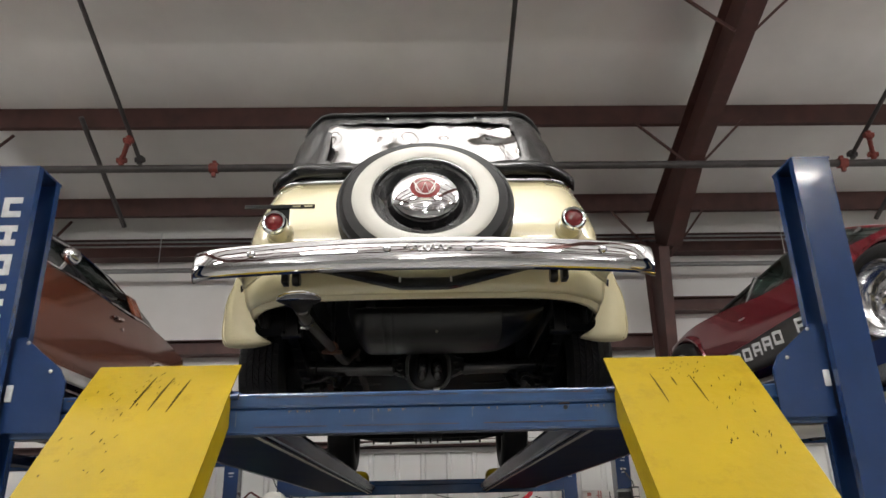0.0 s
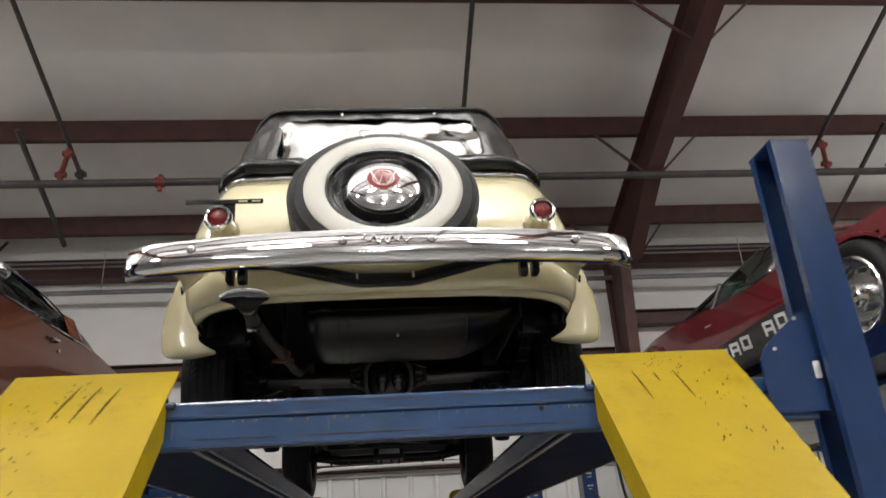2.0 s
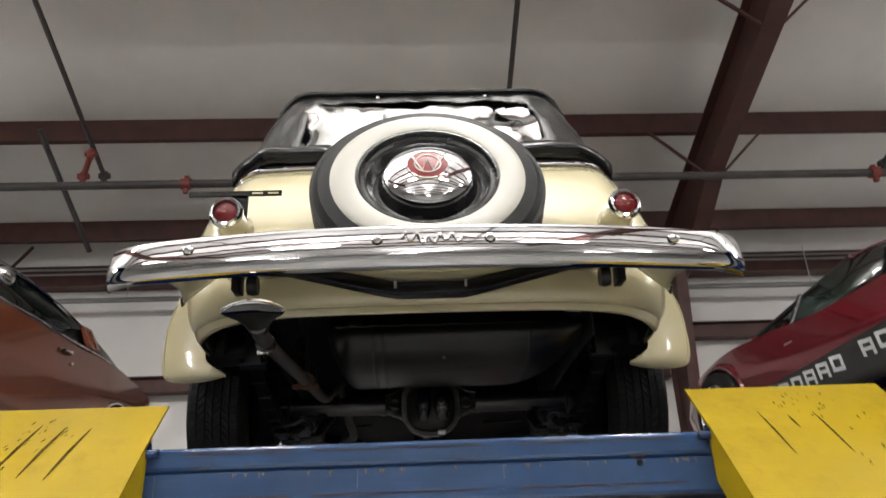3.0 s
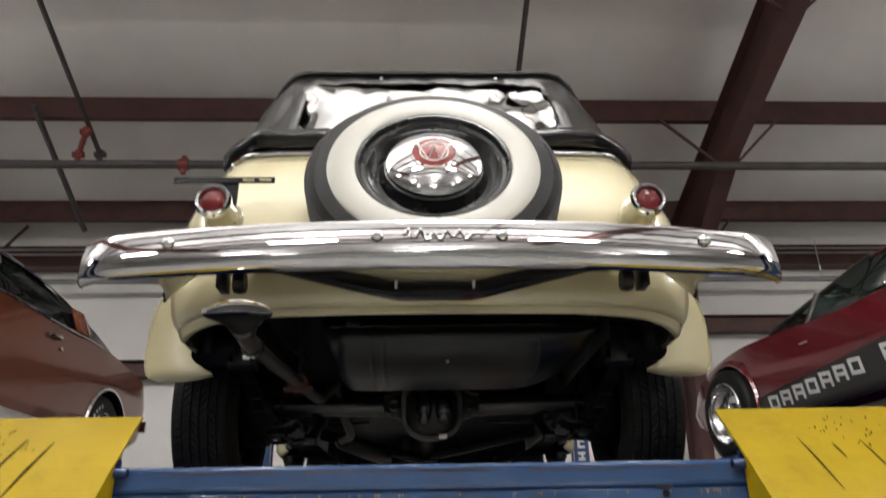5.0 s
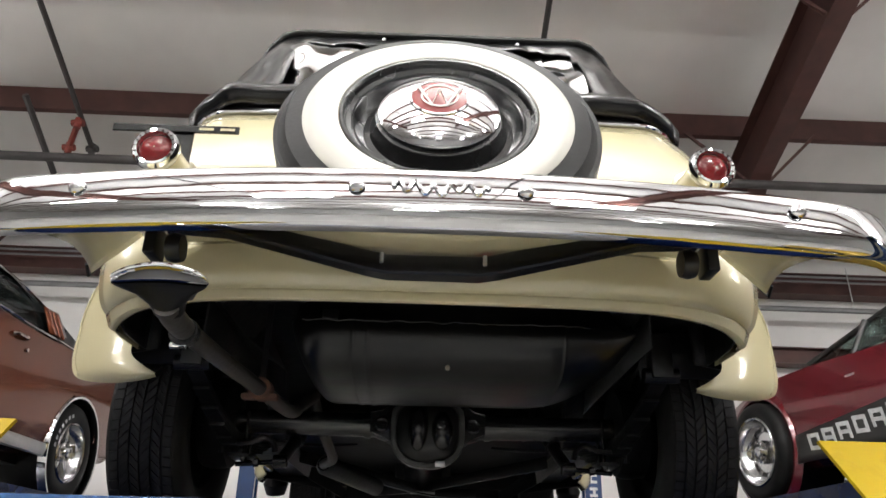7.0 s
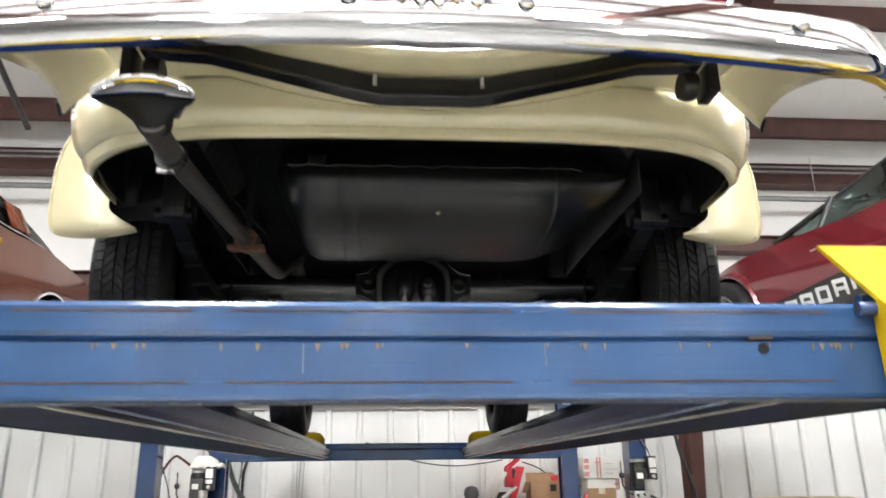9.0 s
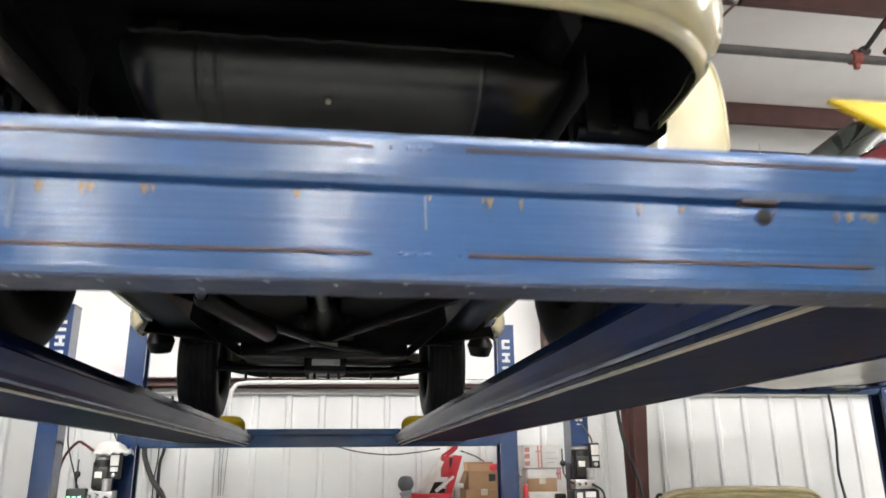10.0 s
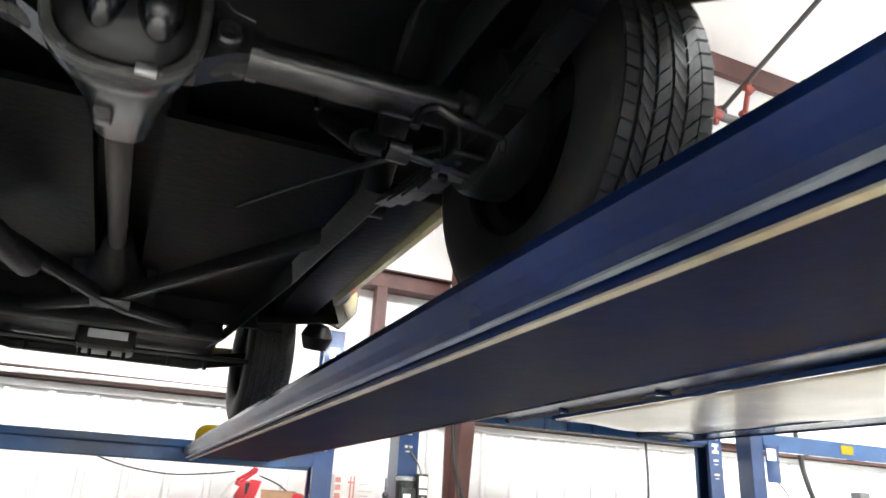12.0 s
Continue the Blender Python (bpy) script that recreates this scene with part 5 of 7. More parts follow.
TIPS = [(-0.456, 0.074, 0.008, 2.440, 1.902), (-0.456, 0.080, 0.012, 2.436, 1.902), (-0.456, 0.082, 0.013, 2.442, 1.901), (-0.455, 0.074, 0.014, 2.450, 1.897), (-0.452, 0.050, 0.017, 2.460, 1.888), (-0.449, 0.034, 0.021, 2.472, 1.877), (-0.447, 0.0255, 0.0245, 2.488, 1.864)]
tip = part("exhaust_tip", Geo().rings([tip_ring(*r) for r in TIPS], cap=False), M_CHROME, jeep, "flattened chrome exhaust tip")
part("tip_opening", Geo().rings([tip_ring(*TIPS[0]), tip_ring(-0.452, 0.04, 0.01, 2.49, 1.885)]), M_BLACKPL, tip, "sooty dark opening")
# Dark reflection on the chrome's lower side, laid on as a black skin.
part("tip_underside", Geo().rings([[p + Vector((0, -0.001, -0.002)) for p in tip_ring(*r)[14:] + tip_ring(*r)[:1]] for r in TIPS[2:]], closed=False, cap=False), M_UNDER, tip, "black skin for the dark reflection under the tip")
lip = [p + Vector((0, -0.002, 0.002)) for p in tip_ring(*TIPS[1])]
part("rolled_lip", Geo().tube(lip[:15], [0.001 + 0.0032 * math.sin(math.pi * k / 14) ** 0.5 for k in range(15)], 8), M_CHROME, tip, "polished rolled lip")
pipe = part("tailpipe", Geo().tube([cr([(-0.447, 2.480, 1.861), (-0.446, 2.56, 1.850), (-0.436, 2.82, 1.858), (-0.422, 3.15, 1.874), (-0.406, 3.50, 1.890), (-0.388, 3.58, 1.925), (-0.36, 3.66, 1.975)], k / 40) for k in range(41)], [0.0225 - 0.0035 * min(1, k / 12) for k in range(41)], 14), M_EXHAUST, jeep, "weathered steel tailpipe")
part("front_pipe", Geo().tube([cr([(-0.36, 3.66, 1.975), (-0.378, 3.76, 1.985), (-0.366, 3.90, 1.920), (-0.350, 4.05, 1.872), (-0.352, 4.20, 1.850), (-0.41, 4.40, 1.858), (-0.41, 4.50, 1.862)], k / 30) for k in range(31)], 0.019, 12), M_SHAFT, jeep, "dusty brown exhaust pipe")
part("clamp", Geo().tube([(-0.447, 2.578, 1.8465), (-0.446, 2.597, 1.8475)], 0.0265, 16).box(-0.452, -0.440, 2.583, 2.592, 1.815, 1.824, b=0.002), M_AXLE, pipe, "dark bolted clamp")
part("clamp_bolt", Geo().tube([(-0.468, 2.588, 1.822), (-0.440, 2.588, 1.822)], 0.006, 8), M_STEEL, pipe, "bright clamp bolt")
part("hanger_clamp", Geo().tube([(-0.423, 3.13, 1.873), (-0.421, 3.17, 1.875)], 0.029, 12).box(-0.468, -0.378, 3.135, 3.165, 1.848, 1.862, b=0.003), M_RUST, pipe, "rusty hanger clamp")
part("hanger_strap", Geo().box(-0.428, -0.414, 3.145, 3.155, 1.895, 2.10), M_UNDER, pipe, smooth=False)
part("muffler", Geo().tube([(-0.415, 4.44, 1.862), (-0.41, 4.47, 1.862), (-0.235, 5.10, 1.845), (-0.23, 5.13, 1.845)], [0.028, 0.042, 0.042, 0.028], 20), M_UNDER, jeep, "dark oval muffler")

# cross braces and front end
for s in (-1, 1):
    part("x_brace", square_tube([(s * 0.53, 4.55, 1.905), (s * 0.05, 5.50, 1.893 + 0.008 * s), (-s * 0.05, 5.66, 1.893 + 0.008 * s), (-s * 0.42, 6.02, 1.90)], 0.026), M_UNDER, jeep, "black diagonal frame brace")
part("cross_member", Geo().box(-0.46, 0.46, 5.90, 5.98, 1.855, 1.93, b=0.008), M_UNDER, jeep)
part("firewall", Geo().box(-0.72, 0.72, 5.92, 5.95, 1.93, 2.40), M_UNDER, jeep, smooth=False)
part("x_plate", Geo().box(-0.07, 0.07, 5.50, 5.66, 1.868, 1.876, b=0.002), M_UNDERGLOSS, jeep)
part("front_pan", Geo().box(-0.47, 0.47, 5.98, 6.9, 1.87, 1.93, b=0.01), M_UNDER, jeep, "black engine splash pan")
part("tie_rod", Geo().tube([(-0.62, 6.12, 1.81), (-0.2, 6.10, 1.80), (0.2, 6.10, 1.80), (0.62, 6.12, 1.81)], 0.012, 8), M_UNDERGLOSS, jeep)
fx = part("front_axle", Geo().tube([(-0.66, 6.42, 1.88), (-0.4, 6.40, 1.83), (0.4, 6.40, 1.83), (0.66, 6.42, 1.88)], 0.036, 12).box(-0.12, 0.12, 6.06, 6.3, 1.79, 1.90, b=0.02), M_UNDER, jeep, "black front suspension cross member")
for x in (-0.45, -0.31, -0.1, -0.06, 0.02, 0.08, 0.27, 0.43):
    part("stud", Geo().tube([(x, 6.15, 1.755), (x, 6.15, 1.81)], 0.009, 6), M_UNDERGLOSS, fx)
part("tag", Geo().box(-0.075, 0.085, 6.05, 6.056, 1.825, 1.862), M_GREYPL, fx, "small grey metal tag")
part("engine_sump", Geo().box(-0.16, 0.16, 5.55, 6.05, 1.93, 2.15, b=0.03), M_UNDER, jeep)
part("gearbox", Geo().lathe([(0.032, 0), (0.045, 0.05), (0.07, 0.35), (0.12, 0.5)], Matrix.Translation((0, 5.08, 1.99)) @ pose(0, 0, 0, -90), 16), M_UNDER, jeep)


# road wheels: tyre with tread blocks, and a rim
def tyre_mesh(R=0.352, half=0.112):
    prof = [(0.20, 0.085), (0.225, 0.102), (0.26, half), (0.30, half - 0.002), (R - 0.022, half - 0.012), (R - 0.0135, half - 0.026), (R - 0.0125, 0.0), (R - 0.0135, -0.078), (R - 0.020, -0.090), (R - 0.034, -half + 0.009), (0.295, -half + 0.002), (0.26, -half), (0.225, -0.102), (0.20, -0.085)]
    return ring(Geo(), prof, pose(0, 0, 0, 0, 90), 72)


def tread_mesh(R=0.352, half=0.108):
    g = Geo()
    n = 76
    # six ribs: slanted blocks that lean to and fro, straight shoulder blocks
    bands = ((-0.086, -0.0615, 0.12, 0.0095), (-0.056, -0.033, 0.9, 0.0060), (-0.0275, -0.0025, -0.9, 0.0045), (0.003, 0.026, 0.9, 0.004), (0.0315, 0.0565, -0.9, 0.0045), (0.062, 0.086, -0.12, 0.0080))
    for b, (a0, a1, lean, low) in enumerate(bands):
        for k in range(n):
            t0, t1 = 2 * math.pi * (k + 0.07 + 0.3 * b) / n, 2 * math.pi * (k + 0.93 + 0.3 * b) / n
            sk = lean * 2 * math.pi / n
            vs = []
            for r in (R - 0.014, R - low):
                for x, d in ((a0, -sk / 2), (a1, sk / 2)):
                    for t in (t0, t1):
                        vs.append((x, r * math.cos(t + d), r * math.sin(t + d)))
            g.add(vs, [(0, 1, 3, 2), (4, 6, 7, 5), (0, 4, 5, 1), (2, 3, 7, 6), (0, 2, 6, 4), (1, 5, 7, 3)])
    return g


TYRE, TREAD = mesh_of("tyre", tyre_mesh(), M_RUBBER), mesh_of("tread", tread_mesh(), M_TREAD, smooth=False)
RIM = mesh_of("rim", Geo().lathe([(0.205, -0.09), (0.20, -0.06), (0.17, -0.05), (0.17, 0.03), (0.12, 0.06), (0.10, 0.045), (0.001, 0.05)], pose(0, 0, 0, 0, 90), 32, cap=False), M_UNDER)
for s in (-1, 1):
    for y, track in ((3.735, 0.798), (6.42, 0.722)):
        w = thing("wheel", (s * track, y, DECK - 0.011 + 0.352), "", "")
        w.parent = jeep
        w.matrix_parent_inverse = BASE[jeep.name].inverted()
        w.rotation_euler = (0.3 * y, 0, 0 if s > 0 else math.pi)
        for nm, me in (("tyre", TYRE), ("tread", TREAD), ("rim", RIM)):
            new(nm, me).parent = w


jeep.location.x += 0.012

# ---- neighbouring lifts and cars ----
lift_r = make_lift("four_post_lift", 3.285, 2.46, 7.22, 1.265, 1.925, "blue four-post car lift carrying the crimson sports car", ((1, False), (-1, False), (1, True)), 2.37, True)
lift_r.rotation_euler = (0, 0, radians(1.9))
lift_l = make_lift("four_post_lift", -3.26, 2.30, 7.35, 1.29, 1.835, "blue four-post car lift carrying the copper coupe", ((1, False), (-1, False)), 2.42, True)
tray = Geo().grid(lambda u, v: Vector((2.70 + 1.14 * u, 3.05 + 3.65 * v, 1.80 + 0.018 * noise.noise(Vector((u * 3, v * 7, 2))) - 0.02 * math.sin(math.pi * u))), 12, 40)
ob = solo("drip_tray", tray, M_SILVER, "stained sheet metal drip tray hung between the runways", "drip tray")
mod = ob.modifiers.new("thickness", "SOLIDIFY")
mod.thickness = 0.003
part("tray_edge", Geo().box(2.68, 2.70, 3.03, 6.72, 1.79, 1.815).box(3.84, 3.86, 3.03, 6.72, 1.79, 1.815).box(2.68, 3.86, 6.70, 6.72, 1.79, 1.815), M_BLUE, ob, smooth=False)
for y in (4.2, 5.6, 6.5):
    for x0, x1 in ((2.60, 2.72), (3.83, 3.98)):
        part("hanger_bar", Geo().box(x0, x1, y - 0.02, y + 0.02, 1.805, 1.82), M_BLUE, ob, smooth=False)
for x in (3.02, 3.22, 3.44):
    part("stiffener", Geo().box(x - 0.012, x + 0.012, 7.225, 7.236, 1.79, 1.92), M_BLUE, lift_r, smooth=False)
part("sticker", Geo().box(4.16, 4.28, 7.230, 7.236, 1.82, 1.88), M_YELLOW, lift_r, "yellow warning sticker", smooth=False)


def half_rings(stations, m):
    """Closed rings along y from half outlines (x, z), mirrored."""
    rings = []
    for y, pts in stations:
        rings.append([m @ Vector((x, y, z)) for x, z in pts] + [m @ Vector((-x, y, z)) for x, z in pts[::-1]])
    return rings


def smooth_stations(st, steps=4):
    out = []
    n = len(st) - 1
    for i in range(n * steps + 1):
        t = i / (n * steps)
        y = cr([Vector((s[0], 0, 0)) for s in st], t).x
        pts = [tuple(cr([Vector((s[1][k][0], s[1][k][1], 0)) for s in st], t).xy) for k in range(len(st[0][1]))]
        out.append((y, pts))
    return out


def open_arches(g, m, wheels, r):
    """Cuts round wheel openings into a shell: drops the side faces within r of a wheel."""
    inv = m.inverted()
    keep = []
    for f in g.f:
        c = sum((Vector(g.v[i]) for i in f), Vector()) / len(f)
        c = inv @ c
        if abs(c.x) > 0.62 and any((c.y - y) ** 2 + (c.z - z) ** 2 < r * r for y, z in wheels):
            continue
        keep.append(f)
    g.f = keep
    return g


def dense(st, steps, k):
    """Finer stations with k points to each span of the outline."""
    out = []
    for y, pts in smooth_stations(st, steps):
        n = len(pts) - 1
        q = []
        for i in range(n):
            for j in range(k):
                a, b = pts[i], pts[i + 1]
                q.append((a[0] + (b[0] - a[0]) * j / k, a[1] + (b[1] - a[1]) * j / k))
        out.append((y, q + [pts[-1]]))
    return out


def car_wheel(parent, m, rim_r, tyre_r, half_w, spokes, slots, material=M_ALLOY, white=False):
    """A road wheel whose axle is local z, outside up."""
    w = part("tyre", ring(Geo(), [(rim_r, half_w - 0.012), (rim_r + 0.02, half_w), (tyre_r - 0.04, half_w), (tyre_r - 0.012, half_w - 0.016), (tyre_r, half_w - 0.04), (tyre_r, -half_w + 0.03), (tyre_r - 0.03, -half_w), (rim_r, -half_w)], m, 48), M_RUBBER, parent)
    rim = part("rim", Geo().lathe([(rim_r + 0.004, half_w - 0.004), (rim_r - 0.004, half_w + 0.004), (rim_r - 0.014, half_w - 0.002), (rim_r - 0.022, half_w - 0.05), (rim_r - 0.045, half_w - 0.075), (rim_r - 0.05, half_w - 0.08), (0.001, half_w - 0.085)], m, 48, cap=False), material, w, "polished alloy rim with deep lip")
    r0, r1 = 0.32 * rim_r, rim_r - 0.045
    for k in range(spokes):
        a = 2 * math.pi * k / spokes
        o = m @ pose(0, 0, 0, 0, 0, math.degrees(a))
        if not slots:
            part("spoke", Geo().box(r0, r1 + 0.01, -0.019, 0.019, half_w - 0.085, half_w - 0.045, o, b=0.006), material, rim)
        else:
            o2 = m @ pose(0, 0, 0, 0, 0, math.degrees(a) + 180 / spokes)
            part("window_slot", Geo().box(0.60 * rim_r, 0.72 * rim_r, -0.030, 0.030, half_w - 0.0865, half_w - 0.079, o2, b=0.003), M_BLACKPL, rim)
            part("slot_rim", Geo().box(0.57 * rim_r, 0.60 * rim_r, -0.034, 0.034, half_w - 0.0865, half_w - 0.074, o2, b=0.003).box(0.72 * rim_r, 0.75 * rim_r, -0.036, 0.036, half_w - 0.0865, half_w - 0.074, o2, b=0.003), material, rim)
    part("hub", Geo().lathe([(0.36 * rim_r, half_w - 0.085), (0.34 * rim_r, half_w - 0.045), (0.2 * rim_r, half_w - 0.035), (0.14 * rim_r, half_w - 0.02), (0.001, half_w - 0.015)], m, 24, cap=False), material, rim)
    for k in range(5):
        a = 2 * math.pi * k / 5
        part("lug_nut", Geo().lathe([(0.011, half_w - 0.05), (0.011, half_w - 0.02), (0.004, half_w - 0.014)], m @ Matrix.Translation((0.26 * rim_r * math.cos(a), 0.26 * rim_r * math.sin(a), 0)), 6), material, rim)
    if white:
        for k in range(7):
            a = radians(20 + 11 * k)
            o = m @ pose(0, 0, 0, 0, 0, math.degrees(a))
            part("mark", Geo().box(rim_r + 0.035, rim_r + 0.060, -0.014, 0.012, half_w - 0.0005, half_w + 0.0012, o), M_WHITEPAINT, w, "white block mark")
    return w


# crimson mid-engined sports car: local y is forward
PSI = radians(7.06)
SM = Matrix.Translation((3.375, 5.17, 1.935)) @ Matrix.Rotation(PSI, 4, "Z")
sports = thing("sports_car", SM.translation, "crimson wedge-shaped sports car with black sill stripe, up on a lift", "car")


def sec(w, zl, zm, ws, zs, wt, zt):
    return [(0.0, zl), (w * 0.88, zl), (w * 0.97, zl + 0.04), (w, zl + 0.13), (w, zm), (ws, zs), (wt, zt), (0.0, zt + 0.008)]


S_ST = [
    (-2.13, sec(0.80, 0.40, 0.56, 0.78, 0.69, 0.6, 0.72)), (-1.95, sec(0.90, 0.29, 0.56, 0.86, 0.73, 0.6, 0.75)), (-1.27, sec(0.935, 0.19, 0.56, 0.89, 0.725, 0.62, 0.765)), (-0.7, sec(0.915, 0.17, 0.52, 0.87, 0.75, 0.62, 0.79)),
    (0.0, sec(0.90, 0.17, 0.50, 0.86, 0.735, 0.64, 0.78)), (0.75, sec(0.90, 0.17, 0.54, 0.84, 0.785, 0.62, 0.845)), (1.25, sec(0.895, 0.19, 0.57, 0.83, 0.785, 0.58, 0.805)), (1.75, sec(0.85, 0.23, 0.50, 0.79, 0.715, 0.54, 0.725)), (2.05, sec(0.78, 0.30, 0.44, 0.74, 0.60, 0.5, 0.61)), (2.15, sec(0.72, 0.34, 0.42, 0.70, 0.53, 0.48, 0.54))]
shell = part("body", open_arches(Geo().rings(half_rings(dense(S_ST, 12, 6), SM)), SM, [(-1.265, 0.315), (1.265, 0.325)], 0.365), M_CRIMSON, sports)
G_ST = [(-1.25, [(0.0, 0.72), (0.55, 0.72), (0.52, 0.76), (0.40, 0.785), (0.0, 0.80)]), (-0.72, [(0.0, 0.75), (0.72, 0.75), (0.62, 0.92), (0.50, 0.985), (0.0, 1.0)]), (-0.35, [(0.0, 0.75), (0.77, 0.75), (0.62, 1.035), (0.52, 1.085), (0.0, 1.098)]), (-0.02, [(0.0, 0.74), (0.79, 0.74), (0.61, 1.045), (0.52, 1.10), (0.0, 1.112)]), (0.45, [(0.0, 0.75), (0.78, 0.75), (0.665, 0.945), (0.565, 0.985), (0.0, 1.005)]), (0.92, [(0.0, 0.80), (0.745, 0.80), (0.705, 0.85), (0.6, 0.868), (0.0, 0.882)])]
part("greenhouse", Geo().rings(half_rings(smooth_stations(G_ST), SM), cap=False), M_GLASS, sports, "tinted cabin glass")
part("seat", Geo().box(-0.60, 0.60, -0.55, -0.05, 0.60, 0.93, SM, b=0.06), M_BLACKPL, sports, "black seats")
part("dashboard", Geo().box(-0.64, 0.64, 0.42, 0.75, 0.60, 0.86, SM, b=0.05), M_BLACKPL, sports)
R_ST = [(y, [(0.0, z[3][1] + 0.004), (z[3][0] + 0.03, z[3][1] - 0.004), (z[3][0] + 0.02, z[3][1] + 0.012), (0.0, z[4][1] + 0.012)]) for y, z in G_ST[0:4]]
part("roof", Geo().rings(half_rings(smooth_stations(R_ST), SM)), M_CRIMSON, sports)
for s in (-1, 1):
    for a, b in (((0.708, 0.90, 0.845), (0.530, -0.04, 1.115)), ((0.770, -0.58, 0.765), (0.525, -0.70, 0.985)), ((0.79, 0.36, 0.765), (0.685, 0.34, 0.975))):
        part("pillar", Geo().tube([SM @ Vector((s * a[0], a[1], a[2])), SM @ Vector((s * b[0], b[1], b[2]))], 0.02, 8), M_BLACKPL, sports)
    part("side_window", Geo().add([SM @ Vector((s * x, y, z)) for x, y, z in ((0.797, 0.33, 0.775), (0.782, -0.52, 0.775), (0.640, -0.46, 1.005), (0.622, -0.04, 1.06), (0.692, 0.30, 0.955))], [(0, 1, 2, 3, 4)]), M_GLASS, sports, thick=0.004)
    # sill stripe with plain light marks
    stripe = part("sill_stripe", Geo().grid(lambda u, v: SM @ Vector((s * (0.9040 + 0.019 * max(0, (u - 0.42) / 0.58) ** 0.8), 0.93 - 1.83 * u, 0.20 + (0.17 + 0.14 * u) * v + 0.0 * u)), 24, 4), M_BLACKPL, sports, "black sill stripe", thick=0.002)
    if s < 0:
        for k, wd in enumerate((1, 1, 1, 1, 1, 1, 1, 0, 1, 1, 1)):
            if wd:
                y0 = 0.76 - 0.142 * k
                z0 = 0.262 + 0.010 * k
                o = SM @ Matrix.Translation((-0.9080 - 0.019 * max(0, ((0.93 - y0) / 1.83 - 0.42) / 0.58) ** 0.8, y0, z0)) @ pose(0, 0, 0, 4, 0, 0)
                lean = lambda y, z: (y + 0.28 * z, z)
                g = Geo()
                for y0_, y1_, z0_, z1_ in ((-0.122, -0.098, 0.0, 0.098), (-0.036, -0.012, 0.0, 0.098), (-0.098, -0.036, 0.074, 0.098), (-0.098, -0.036, 0.030 if k % 3 else 0.0, 0.052 if k % 3 else 0.024)):
                    g.extrude([lean(y0_, z0_), lean(y1_, z0_), lean(y1_, z1_), lean(y0_, z1_)], "x", -0.001, 0.001, o)
                part("mark", g, M_WHITEPAINT, stripe, "light block mark", smooth=False)
    part("door_handle", Geo().box(s * 0.872 - 0.006, s * 0.872 + 0.006, 0.28, 0.37, 0.60, 0.635, SM, b=0.003), M_STEEL, sports)
    part("side_marker", Geo().box(s * 0.78 - 0.008, s * 0.78 + 0.008, 1.86, 1.96, 0.42, 0.455, SM, b=0.003), M_REDLENS, sports)
    for y, rr, rim_r, hw in ((-1.265, 0.315, 0.222, 0.13), (1.265, 0.325, 0.225, 0.11)):
        c = SM @ Matrix.Translation((s * 0.82, y, rr)) @ pose(0, 0, 0, 0, 90 * s, 0)
        part("wheel_well", Geo().lathe([(rr + 0.045, 0.07), (rr + 0.045, -0.25), (0.05, -0.26)], c, 40, cap=False), M_UNDER, sports)
        part("arch_lip", ring(Geo(), [(rr + 0.022, 0.05), (rr + 0.026, 0.098), (rr + 0.045, 0.100), (rr + 0.072, 0.06)], c, 40), M_CRIMSON, sports)
        car_wheel(sports, c @ Matrix.Translation((0, 0, 0.04)), rim_r, rr, hw, 10, True)
    part("tail_lamp", Geo().box(s * 0.58 - 0.16, s * 0.58 + 0.16, -2.145, -2.12, 0.56, 0.65, SM, b=0.004), M_REDLENS, sports)
part("front_lip", Geo().box(-0.66, 0.66, 1.98, 2.12, 0.25, 0.275, SM, b=0.006), M_BLACKPL, sports)


